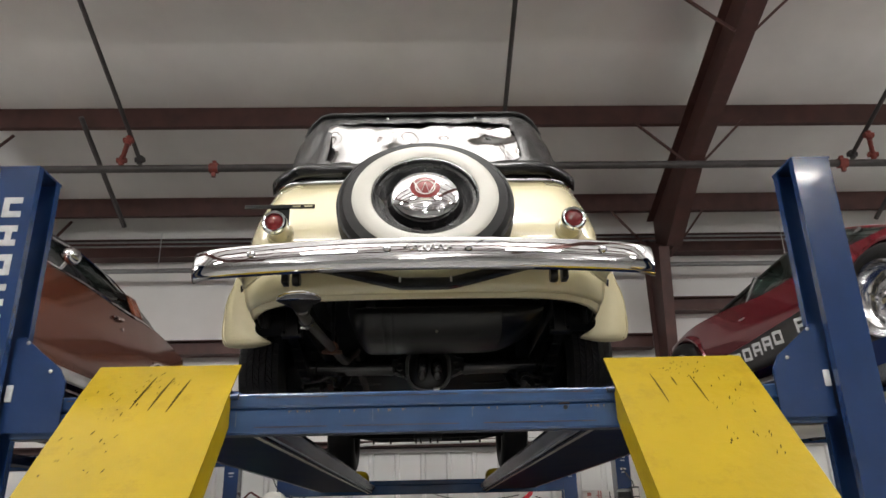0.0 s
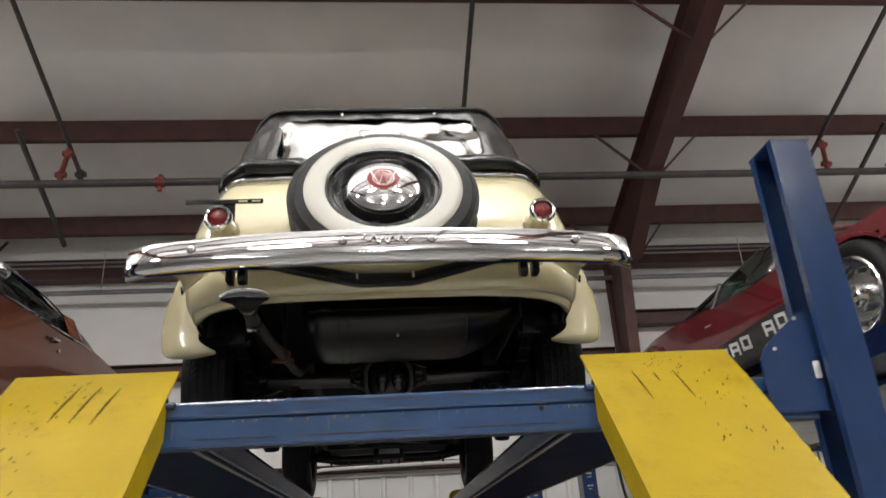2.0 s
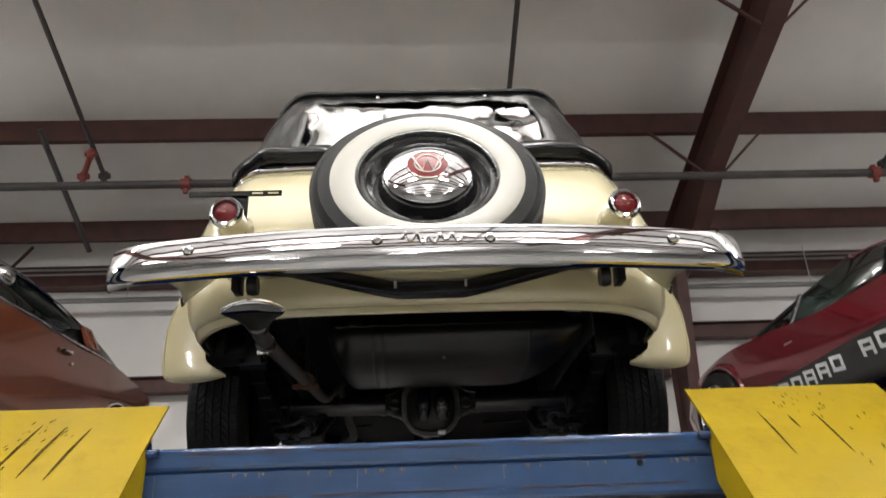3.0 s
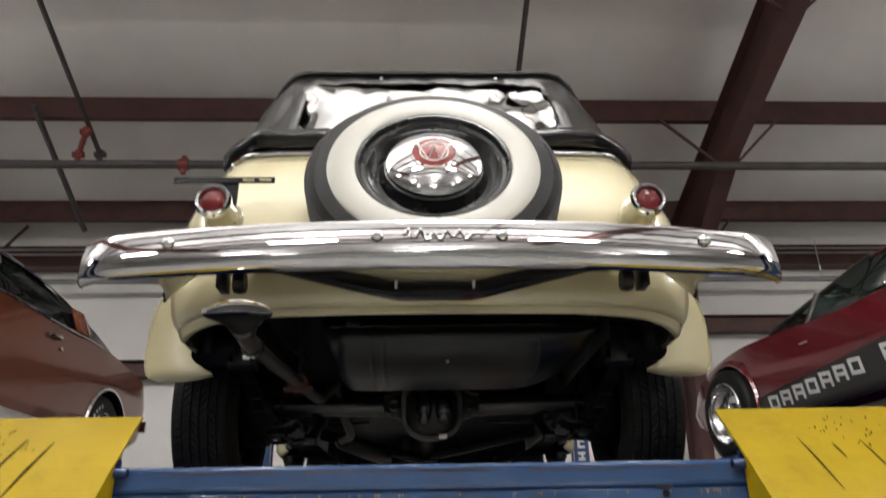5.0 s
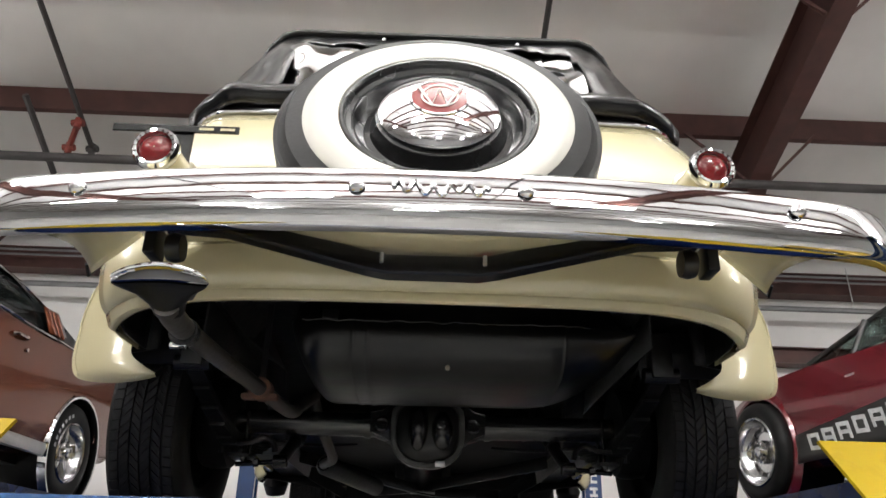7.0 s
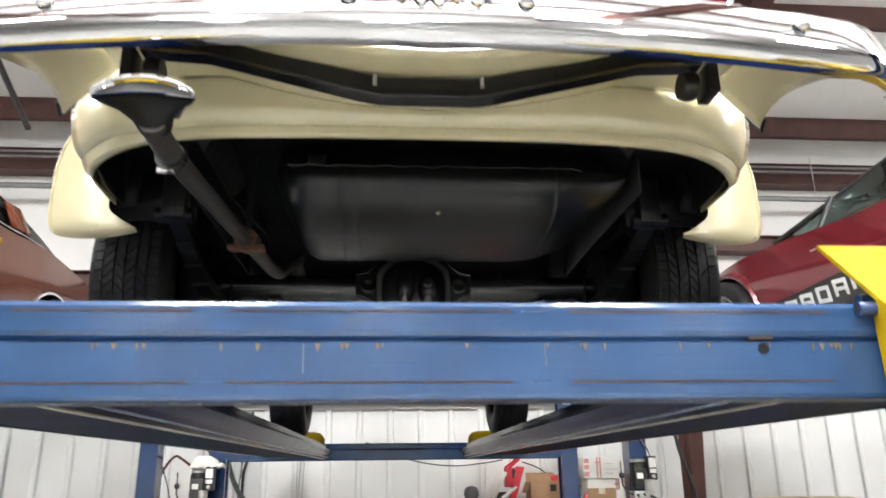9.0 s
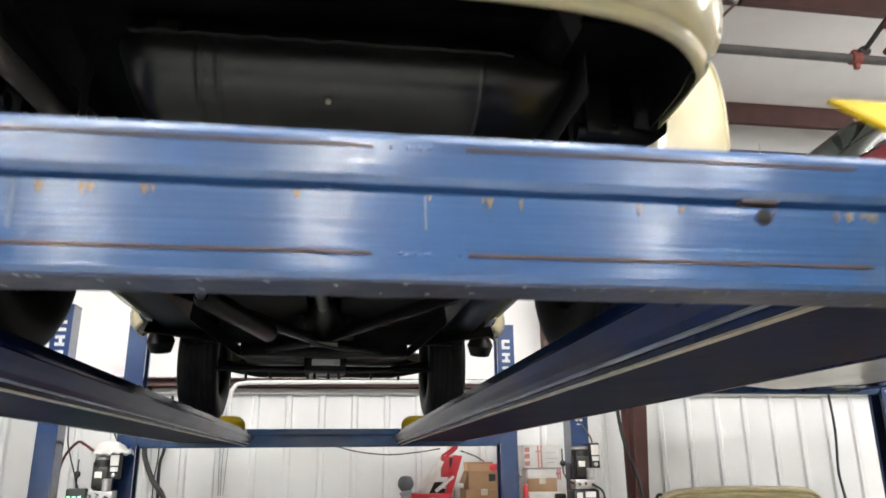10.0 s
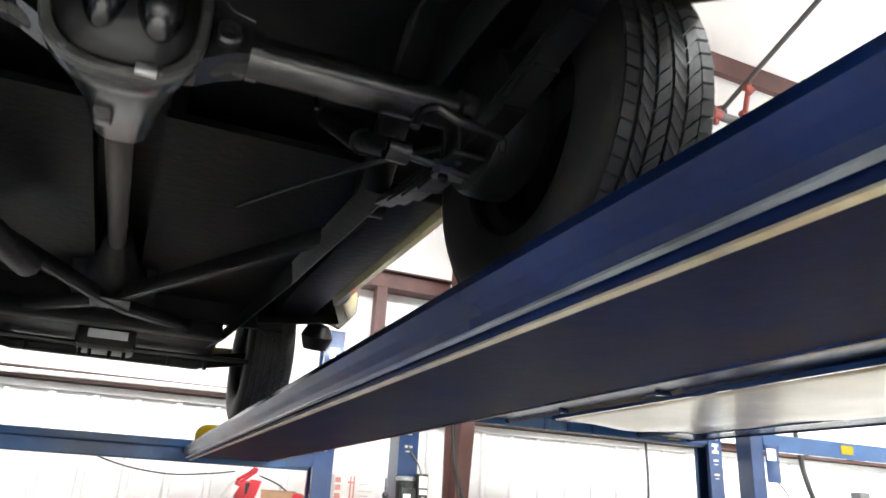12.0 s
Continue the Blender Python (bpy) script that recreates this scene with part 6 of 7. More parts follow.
# copper coupe that faces the other way
def coupe(name, m, paint, top_paint, label):
    t = thing(name, m.translation, label, "car")

    def sc(w, zl, zm, ws, zs, wt, zt):
        return [(0.0, zl), (w * 0.90, zl), (w * 0.97, zl + 0.05), (w, zl + 0.16), (w + 0.004, zm), (ws, zs), (wt, zt), (0.0, zt + 0.02)]
    st = [(-2.36, sc(0.86, 0.44, 0.70, 0.84, 0.91, 0.7, 0.94)), (-2.2, sc(0.91, 0.36, 0.74, 0.88, 0.95, 0.7, 0.98)), (-1.42, sc(0.945, 0.27, 0.76, 0.92, 1.00, 0.76, 1.03)), (-1.05, sc(0.95, 0.26, 0.75, 0.925, 0.99, 0.76, 1.02)), (-0.6, sc(0.955, 0.24, 0.72, 0.93, 0.97, 0.74, 0.99)), (0.3, sc(0.955, 0.24, 0.70, 0.93, 0.965, 0.74, 0.98)), (1.0, sc(0.95, 0.25, 0.68, 0.92, 0.93, 0.72, 0.97)), (1.5, sc(0.945, 0.27, 0.64, 0.90, 0.86, 0.70, 0.92)), (2.1, sc(0.92, 0.32, 0.58, 0.86, 0.80, 0.66, 0.85)), (2.36, sc(0.84, 0.40, 0.55, 0.80, 0.70, 0.6, 0.74))]
    part("body", open_arches(Geo().rings(half_rings(dense(st, 12, 6), m)), m, [(-1.42, 0.335), (1.42, 0.335)], 0.385), paint, t)
    gh = [(-2.0, [(0.0, 0.98), (0.78, 0.98), (0.75, 1.05), (0.64, 1.07), (0.0, 1.08)]), (-1.3, [(0.0, 1.00), (0.83, 1.00), (0.78, 1.18), (0.63, 1.28), (0.0, 1.30)]), (-0.7, [(0.0, 0.98), (0.80, 0.98), (0.70, 1.30), (0.58, 1.38), (0.0, 1.41)]), (-0.1, [(0.0, 0.96), (0.81, 0.96), (0.69, 1.33), (0.58, 1.41), (0.0, 1.44)]), (0.4, [(0.0, 0.95), (0.81, 0.95), (0.70, 1.27), (0.58, 1.36), (0.0, 1.39)]), (0.95, [(0.0, 0.92), (0.78, 0.92), (0.75, 0.96), (0.62, 0.98), (0.0, 1.00)])]
    part("greenhouse", Geo().rings(half_rings(smooth_stations(gh), m)), M_DARKGLASS, t, "dark cabin glass")
    roof = [(y, [(0.0, p[2][1]), (p[2][0] + 0.012, p[2][1] - (0.16 if y < -0.9 else 0.0) * (1 if y > -1.8 else 0)), (p[3][0] + 0.02, p[3][1] + 0.012), (0.0, p[4][1] + 0.014)]) for y, p in gh[0:5]]
    part("roof", Geo().rings(half_rings(smooth_stations(roof), m)), top_paint, t, "dark vinyl roof")
    for s in (-1, 1):
        part("side_window", Geo().add([m @ Vector((s * x, y, z)) for x, y, z in ((0.826, 0.75, 0.985), (0.828, -0.55, 0.99), (0.815, -0.84, 1.03), (0.750, -0.82, 1.20), (0.712, -0.2, 1.30), (0.722, 0.33, 1.24))], [(0, 1, 2, 3, 4, 5)]), M_GLASS, t, thick=0.004)
        part("window_trim", Geo().tube([m @ Vector((s * x, y, z)) for x, y, z in ((0.93, 1.0, 0.955), (0.935, 0.2, 0.982), (0.935, -0.6, 0.988), (0.91, -1.0, 1.01), (0.86, -1.35, 1.04))], 0.007, 6), M_CHROME, t, "thin chrome belt trim")
        part("roof_trim", Geo().tube([m @ Vector((s * x, y, z)) for x, y, z in ((0.77, 0.92, 0.965), (0.715, 0.38, 1.29), (0.705, -0.1, 1.345), (0.715, -0.7, 1.32), (0.735, -1.3, 1.22), (0.70, -1.95, 1.085))], 0.007, 6), M_CHROME, t)
        vent = part("quarter_vent", Geo().add([m @ Vector((s * x, y, z)) for x, y, z in ((0.845, -0.92, 1.05), (0.835, -1.18, 1.09), (0.765, -1.12, 1.25), (0.775, -0.90, 1.23))], [(0, 1, 2, 3)]), paint, t, thick=0.012)
        for k in range(3):
            y = -0.95 - 0.065 * k
            part("louver", Geo().tube([m @ Vector((s * 0.852, y - 0.04, 1.065)), m @ Vector((s * 0.780, y - 0.01, 1.235))], 0.010, 6), paint, vent)
        part("door_handle", Geo().tube([m @ Vector((s * 0.945, -0.33, 0.875)), m @ Vector((s * 0.965, -0.36, 0.88)), m @ Vector((s * 0.965, -0.47, 0.885)), m @ Vector((s * 0.945, -0.50, 0.885))], 0.012, 8), M_CHROME, t)
        part("key_lock", Geo().lathe([(0.014, 0), (0.012, 0.006)], m @ Matrix.Translation((s * 0.953, -0.52, 0.82)) @ pose(0, 0, 0, 0, 90 * s, 0), 12), M_CHROME, t)
        part("mirror", Geo().lathe([(0.03, 0), (0.055, 0.02), (0.06, 0.06), (0.045, 0.10), (0.01, 0.125)], m @ Matrix.Translation((s * 0.99, 0.50, 1.06)) @ pose(0, 0, 0, -90, 0, 0), 18).tube([m @ Vector((s * 0.93, 0.56, 0.97)), m @ Vector((s * 0.985, 0.56, 1.055))], 0.014, 8), M_CHROME, t, "chrome door mirror")
        part("sill_trim", Geo().rings([[m @ Vector((s * (0.93 + a), y, 0.30 + b)) for a, b in ((0, -0.045), (0.022, -0.04), (0.03, 0.0), (0.022, 0.035), (0, 0.04))] for y in (1.0, 0.2, -0.5, -1.02)]), M_STEEL, t, "bright sill moulding")
        for y in (-1.42, 1.42):
            c = m @ Matrix.Translation((s * 0.84, y, 0.335)) @ pose(0, 0, 0, 0, 90 * s, 0)
            part("wheel_well", Geo().lathe([(0.398, 0.09), (0.398, -0.25), (0.05, -0.26)], c, 44, cap=False), M_UNDER, t)
            part("arch_trim", ring(Geo(), [(0.370, 0.07), (0.372, 0.122), (0.388, 0.124), (0.412, 0.08)], c, 44), M_CHROME, t, "chrome wheel arch trim")
            car_wheel(t, c @ Matrix.Translation((0, 0, -0.015)), 0.205, 0.335, 0.115, 5, False, white=True)
        part("tail_lamp", Geo().box(s * 0.55 - 0.24, s * 0.55 + 0.24, -2.385, -2.35, 0.68, 0.78, m, b=0.006), M_REDLENS, t)
    part("rear_bumper", Geo().rings([[m @ Vector((x, -2.42 + 0.10 * (abs(x) / 0.93) ** 3 + a, 0.56 + b)) for a, b in ((0, 0.05), (-0.015, 0.0), (0, -0.05), (0.02, -0.045), (0.02, 0.045))] for x in (-0.93, -0.8, -0.4, 0.4, 0.8, 0.93)]), M_CHROME, t)
    part("front_bumper", Geo().rings([[m @ Vector((x, 2.42 - 0.12 * (abs(x) / 0.92) ** 3 + a, 0.52 + b)) for a, b in ((0, 0.05), (0.015, 0.0), (0, -0.05), (-0.02, -0.045), (-0.02, 0.045))] for x in (-0.92, -0.8, -0.4, 0.4, 0.8, 0.92)]), M_CHROME, t)
    part("underbody", Geo().box(-0.78, 0.78, -2.1, 2.1, 0.20, 0.262, m), M_UNDER, t, smooth=False)
    return t


coupe("coupe", Matrix.Translation((-3.41, 5.23, 1.845)) @ Matrix.Rotation(math.pi, 4, "Z"), M_ORANGE, M_VINYL, "copper-orange coupe with dark vinyl roof, up on a lift")

# low gold roadster parked nose to the wall, and its engine lid standing behind it
GM = Matrix.Translation((3.07, 3.12, 0))
roadster = thing("roadster", GM.translation, "glossy gold open car parked on the floor under a lift", "car")


def gsec(w, zl, zm, ws, zs, wt, zt):
    return [(0.0, zl), (w * 0.90, zl), (w * 0.97, zl + 0.05), (w, zl + 0.18), (w + 0.004, zm), (ws, zs), (ws * 0.93, zs + 0.035), (wt, zt), (wt * 0.5, zt + 0.018), (0.0, zt + 0.022)]


G_BODY = [(-2.1, gsec(0.84, 0.42, 0.62, 0.82, 0.80, 0.6, 0.86)), (-1.9, gsec(0.90, 0.34, 0.68, 0.87, 0.88, 0.62, 0.94)), (-1.3, gsec(0.93, 0.26, 0.72, 0.90, 0.95, 0.66, 0.99)), (-0.6, gsec(0.93, 0.22, 0.74, 0.90, 0.96, 0.70, 0.99)), (0.3, gsec(0.93, 0.22, 0.75, 0.90, 0.98, 0.70, 1.02)), (0.8, gsec(0.935, 0.22, 0.77, 0.91, 1.02, 0.66, 1.095)), (1.2, gsec(0.94, 0.24, 0.78, 0.92, 1.03, 0.66, 1.115)), (1.6, gsec(0.94, 0.26, 0.78, 0.915, 1.03, 0.66, 1.11)), (2.0, gsec(0.91, 0.30, 0.74, 0.88, 0.97, 0.62, 1.05)), (2.25, gsec(0.82, 0.38, 0.62, 0.78, 0.84, 0.52, 0.92)), (2.33, gsec(0.74, 0.46, 0.58, 0.70, 0.70, 0.46, 0.76))]
part("body", open_arches(Geo().rings(half_rings(dense(G_BODY, 8, 4), GM)), GM, [(-1.35, 0.33), (1.42, 0.33)], 0.38), M_GOLD, roadster)
part("cockpit", Geo().box(-0.62, 0.62, -0.95, 0.42, 0.99, 1.045, GM, b=0.02), M_BLACKPL, roadster, "black cockpit cover")
part("cowl_vent", Geo().grid(lambda u, v: GM @ Vector((-0.60 + 1.2 * u, 0.50 + 0.09 * v, 1.068 + 0.032 * v + 0.018 * math.sin(math.pi * u))), 16, 2), M_BLACKPL, roadster, thick=0.012)
part("windscreen", Geo().grid(lambda u, v: GM @ Vector((-0.62 + 1.24 * u + 0.05 * v * (1 - 2 * u), 0.48 - 0.10 * v, 1.05 + 0.13 * v)), 12, 2), M_GLASS, roadster, thick=0.004)
for s in (-1, 1):
    part("headlamp", Geo().lathe([(0.09, 0), (0.085, 0.02), (0.05, 0.035), (0.004, 0.04)], GM @ Matrix.Translation((s * 0.62, 2.26, 0.72)) @ pose(0, 0, 0, -80), 20), M_CHROME, roadster)
    part("tail_lamp", Geo().box(s * 0.6 - 0.12, s * 0.6 + 0.12, -2.115, -2.09, 0.66, 0.74, GM, b=0.004), M_REDLENS, roadster)
    for y in (-1.35, 1.42):
        c = GM @ Matrix.Translation((s * 0.80, y, 0.33)) @ pose(0, 0, 0, 0, 90 * s, 0)
        part("wheel_well", Geo().lathe([(0.392, 0.10), (0.392, -0.25), (0.05, -0.26)], c, 40, cap=False), M_UNDER, roadster)
        car_wheel(roadster, c, 0.205, 0.33, 0.11, 5, False)
part("underbody", Geo().box(-0.78, 0.78, -1.9, 2.0, 0.18, 0.222, GM), M_UNDER, roadster, smooth=False)


def lid(u, v):
    """A pressed lid standing upright: crowned upper edge, rolled rim and ridges across."""
    e = abs(2 * u - 1)
    top = 1.086 - 0.018 * e ** 2 - 0.055 * e ** 9
    down = 1.08 * v
    bulge = 0.05 * math.sin(math.pi * min(down / 0.035, 1.0)) if down < 0.035 else 0.016 * math.sin((down - 0.035) * 2 * math.pi / 0.055) * (1 if down < 0.30 else 0)
    x = 2.60 + 1.33 * u
    return Vector((x, 7.44 - bulge + 0.06 * e ** 6 + 0.10 * v, max(0.004, top - down)))


ob = solo("car_lid", Geo().grid(lid, 48, 160), M_LIDGOLD, "dull gold pressed engine lid standing on edge", "car panel")
ob.modifiers.new("thickness", "SOLIDIFY").thickness = 0.006
part("stand", Geo().tube([(3.0, 7.60, 0.0), (3.05, 7.52, 0.8)], 0.014, 8).tube([(3.5, 7.60, 0.0), (3.45, 7.52, 0.8)], 0.014, 8), M_BLACKPL, ob)
part("hook", Geo().tube([cr([(2.60, 7.46, 1.035), (2.565, 7.45, 1.03), (2.555, 7.45, 1.00), (2.58, 7.45, 0.97)], k / 8) for k in range(9)], 0.012, 8), M_BLACKPL, ob)


# ---- equipment by the back wall ----
def power_unit(x, y, z, label):
    """A lift's hydraulic unit: motor over a valve block over its tank. z: top of the valve block."""
    t = thing("power_unit", (x, y, z - 0.30), label, "power unit", "lift power units")
    part("bracket", Geo().box(x - 0.05, x + 0.05, y + 0.075, y + 0.10, z - 0.06, z + 0.10), M_BLACKPL, t, smooth=False)
    motor = part("motor", Geo().lathe([(0.045, 0), (0.062, 0.012), (0.062, 0.20), (0.058, 0.205)], Matrix.Translation((x, y, z)), 20).box(x - 0.05, x + 0.05, y - 0.066, y - 0.03, z + 0.03, z + 0.16, b=0.006), M_BLACKPL, t)
    part("end_cap", Geo().lathe([(0.062, 0.205), (0.063, 0.222), (0.050, 0.232), (0.012, 0.236)], Matrix.Translation((x, y, z)), 20), M_STEEL, motor, "bright pressed steel end cap")
    for k in range(6):
        a = radians(200 + 28 * k)
        part("cooling_fin", Geo().box(0.060, 0.068, -0.003, 0.003, 0.02, 0.19, Matrix.Translation((x, y, z)) @ pose(0, 0, 0, 0, 0, math.degrees(a))), M_BLACKPL, motor, smooth=False)
    sw = part("switch_box", Geo().box(x + 0.055, x + 0.125, y - 0.075, y + 0.0, z + 0.075, z + 0.25, b=0.008), M_BLACKPL, t)
    part("label_plate", Geo().box(x + 0.062, x + 0.118, y - 0.079, y - 0.074, z + 0.165, z + 0.235), M_WHITECARD, sw, "white sticker", smooth=False)
    part("label_plate", Geo().box(x + 0.066, x + 0.116, y - 0.079, y - 0.074, z + 0.125, z + 0.155), M_WHITECARD, sw, "white sticker", smooth=False)
    part("push_button", Geo().lathe([(0.014, 0), (0.014, 0.010), (0.010, 0.013)], Matrix.Translation((x + 0.09, y - 0.075, z + 0.10)) @ pose(0, 0, 0, 90), 12), M_STEEL, sw)
    part("label_plate", Geo().box(x - 0.035, x + 0.012, y - 0.070, y - 0.065, z + 0.085, z + 0.125), M_WHITECARD, motor, "white sticker", smooth=False)
    part("capacitor", Geo().lathe([(0.030, 0), (0.032, 0.006), (0.032, 0.075), (0.024, 0.083), (0.004, 0.084)], Matrix.Translation((x + 0.050, y - 0.062, z - 0.005)), 16), M_STEEL, t, "bright metal canister")
    part("valve_block", Geo().box(x - 0.065, x + 0.095, y - 0.075, y + 0.06, z - 0.068, z - 0.004, b=0.005), M_STEEL, t, "bright machined valve block")
    for dx, dz in ((-0.045, -0.035), (0.0, -0.03), (0.055, -0.04)):
        part("fitting", Geo().lathe([(0.013, 0), (0.013, 0.018), (0.008, 0.019), (0.008, 0.034)], Matrix.Translation((x + dx, y - 0.075, z + dz)) @ pose(0, 0, 0, 90), 6), M_CHROME, t)
    tank = part("tank", Geo().box(x - 0.085, x + 0.105, y - 0.085, y + 0.085, z - 0.34, z - 0.072, b=0.018), M_BLACKPL, t)
    for dx, dz, w, h in ((0.035, -0.105, 0.075, 0.04), (-0.045, -0.115, 0.04, 0.05), (0.05, -0.165, 0.05, 0.03), (-0.02, -0.21, 0.07, 0.06)):
        part("label_plate", Geo().box(x + dx - w / 2, x + dx + w / 2, y - 0.089, y - 0.084, z + dz - h / 2, z + dz + h / 2), M_WHITECARD, tank, "white sticker", smooth=False)
    part("filler_cap", Geo().lathe([(0.02, 0), (0.022, 0.012), (0.016, 0.022)], Matrix.Translation((x + 0.075, y - 0.03, z - 0.072)), 12), M_BLACKPL, tank)
    lever = part("lever", Geo().tube([(x - 0.065, y - 0.04, z - 0.03), (x - 0.12, y - 0.055, z - 0.01), (x - 0.150, y - 0.06, z + 0.05), (x - 0.152, y - 0.06, z + 0.21)], 0.005, 8), M_BLACKPL, t)
    part("ball_knob", Geo().lathe([(0.004, -0.022), (0.016, -0.016), (0.022, 0), (0.016, 0.016), (0.004, 0.022)], Matrix.Translation((x - 0.150, y - 0.06, z + 0.11)), 12), M_BLACKPL, lever)
    part("hose", Geo().tube([cr([(x + 0.09, y - 0.03, z + 0.25), (x + 0.08, y, z + 0.31), (x + 0.03, y + 0.04, z + 0.40), (x - 0.03, y + 0.07, z + 0.53)], k / 14) for k in range(15)], 0.006, 8), M_BLACKPL, t)
    part("return_hose", Geo().tube([cr([(x + 0.055, y - 0.105, z - 0.04), (x + 0.12, y - 0.11, z - 0.09), (x + 0.125, y - 0.09, z - 0.22), (x + 0.08, y - 0.07, z - 0.45)], k / 12) for k in range(13)], 0.008, 8), M_BLACKPL, t)
    return t


power_unit(1.850, 7.12, 1.165, "black lift power unit with white stickers on a post")
power_unit(-1.525, 7.43, 1.125, "black lift power unit with white stickers below a rag")
power_unit(5.34, 7.40, 1.205, "black lift power unit with white stickers beside a sign")
charger = solo("charger", Geo().box(-1.735, -1.605, 7.36, 7.43, 0.86, 1.142, b=0.012), M_BLACKPL, "black charger with green lit digits on a lift post", "charger")
for i in range(3):
    for j in range(2):
        part("digit", Geo().box(-1.722 + 0.036 * i, -1.702 + 0.036 * i, 7.357, 7.3605, 1.055 - 0.045 * j, 1.090 - 0.045 * j, b=0.003), M_GREENLED, charger, "lit green digit")
part("mount", Geo().box(-1.62, -1.50, 7.42, 7.53, 0.95, 1.0), M_BLACKPL, charger, smooth=False)
lift_x = thing("four_post_lift", (6.4, 7.3, 0), "blue lift with a yellow sticker on its crossbeam, farther off", "car lift")
for x, k in ((5.02, -1), (8.35, 1)):
    part("post", Geo().extrude(post_profile(0.137, 0.16, k), "z", 0.0, 2.42, Matrix.Translation((x, 7.36, 0))), M_BLUE, lift_x, smooth=False)
part("crossbeam", Geo().box(5.10, 8.27, 7.285, 7.335, 1.815, 1.955), M_BEAM, lift_x, smooth=False)
part("sticker", Geo().box(6.02, 6.17, 7.280, 7.2845, 1.855, 1.93), M_YELLOW, lift_x, "yellow warning sticker", smooth=False)
part("unit_arm", Geo().box(5.09, 5.30, 7.45, 7.49, 1.14, 1.24), M_BLUE, lift_x, smooth=False)
solo("sign_plate", Geo().box(5.09, 5.24, 7.262, 7.268, 1.56, 1.86, b=0.002), M_BLUE, "blue sign plate with a white panel on a post", "sign")
part("white_panel", Geo().box(5.105, 5.20, 7.2585, 7.2615, 1.735, 1.83), M_WHITECARD, bpy.data.objects["sign_plate"], smooth=False)


def cable(name, pts, r, material, label, category="cable"):
    """pts: x, distance from the wall's liner, z."""
    pts = [(x, WALL_Y + 0.07 - d, z) for x, d, z in pts]
    return solo(name, Geo().tube([cr(pts, k / 30) for k in range(31)], r, 8), material, label, category)


cable("air_hose", [(2.12, 1.826, 1.82), (2.136, 1.826, 1.63), (2.162, 1.826, 1.45), (2.218, 1.826, 1.28), (2.256, 1.826, 1.15), (2.275, 1.826, 1.0), (2.28, 1.826, 0.6)], 0.014, M_BLACKPL, "thick black hose hanging from a lift beam", "hose")
cable("air_hose", [(7.26, 0.05, 2.30), (7.281, 0.07, 1.97), (7.31, 0.08, 1.765), (7.41, 0.1, 1.465), (7.56, 0.1, 1.11), (7.62, 0.1, 0.7)], 0.028, M_BLACKPL, "thick black hose hanging down the back wall", "hose")
cable("wall_cable", [(5.12, 0.04, 2.222), (5.134, 0.04, 1.91), (5.143, 0.04, 1.55), (5.111, 0.04, 1.17), (5.14, 0.04, 0.90), (5.15, 0.04, 0.6)], 0.013, M_BLACKPL, "dark cable hanging on the back wall")
cable("air_hose", [(-1.61, 0.05, 2.0), (-1.597, 0.08, 1.475), (-1.561, 0.09, 1.313), (-1.489, 0.1, 1.162), (-1.378, 0.1, 0.993), (-1.30, 0.1, 0.6)], 0.023, M_BLACKPL, "thick black hose hanging down the back wall", "hose")
cable("air_hose", [(-1.40, 0.05, 1.9), (-1.428, 0.05, 1.457), (-1.455, 0.05, 1.332), (-1.457, 0.05, 1.179), (-1.448, 0.05, 0.99), (-1.44, 0.05, 0.6)], 0.014, M_BLACKPL, "thin black hose hanging down the back wall", "hose")
cable("wall_cable", [(-1.50, 0.03, 1.9), (-1.48, 0.03, 1.4), (-1.50, 0.03, 1.15), (-1.49, 0.03, 0.8)], 0.006, M_BLACKPL, "thin dark cable hanging on the back wall")
cable("wall_cable", [(-1.885, 1.27, 0.95), (-1.887, 1.27, 1.2), (-1.855, 1.27, 1.354), (-1.777, 1.27, 1.456), (-1.714, 1.30, 1.44), (-1.60, 1.36, 1.37)], 0.010, M_REDHOSE, "dark red hose arching over to a power unit", "hose")
cable("wall_cable", [(-2.27, 0.03, 1.9), (-2.262, 0.03, 1.544), (-2.22, 0.03, 1.372), (-2.142, 0.03, 1.128), (-2.13, 0.03, 0.8)], 0.006, M_BLACKPL, "thin dark cable hanging on the back wall")
for k, (x, w) in enumerate(((-0.951, 0.004), (-0.922, -0.003), (-0.882, -0.012))):
    cable("wall_cable", [(x, 0.02, 1.80), (x, 0.02, 1.45), (x + w * 0.6, 0.03, 1.25), (-0.938 + 0.020 * k, 0.03, 1.03)], 0.0035, M_GREYPL, "thin dark cable hanging on the back wall")
plug = solo("power_outlet", Geo().box(-0.965, -0.88, WALL_Y + 0.03, WALL_Y + 0.08, 0.93, 1.03, b=0.015), M_WHITECARD, "white plug socket with cables on the back wall", "outlet")
part("socket", Geo().lathe([(0.022, 0), (0.020, 0.006), (0.001, 0.007)], Matrix.Translation((-0.922, WALL_Y + 0.03, 0.985)) @ pose(0, 0, 0, 90), 14), M_BLACKPL, plug)
cable("wall_cable", [(-0.29, 0.05, 1.60), (0.147, 0.07, 1.43), (0.536, 0.08, 1.37), (0.85, 0.1, 1.39), (1.05, 0.1, 1.42)], 0.006, M_BLACKPL, "thin cable sagging along the back wall")
cable("wall_cable", [(1.24, 0.10, 1.40), (1.40, 0.10, 1.34), (1.56, 0.10, 1.24), (1.82, 0.10, 1.16), (2.10, 0.10, 1.12)], 0.006, M_BLACKPL, "thin cable sagging along the back wall")
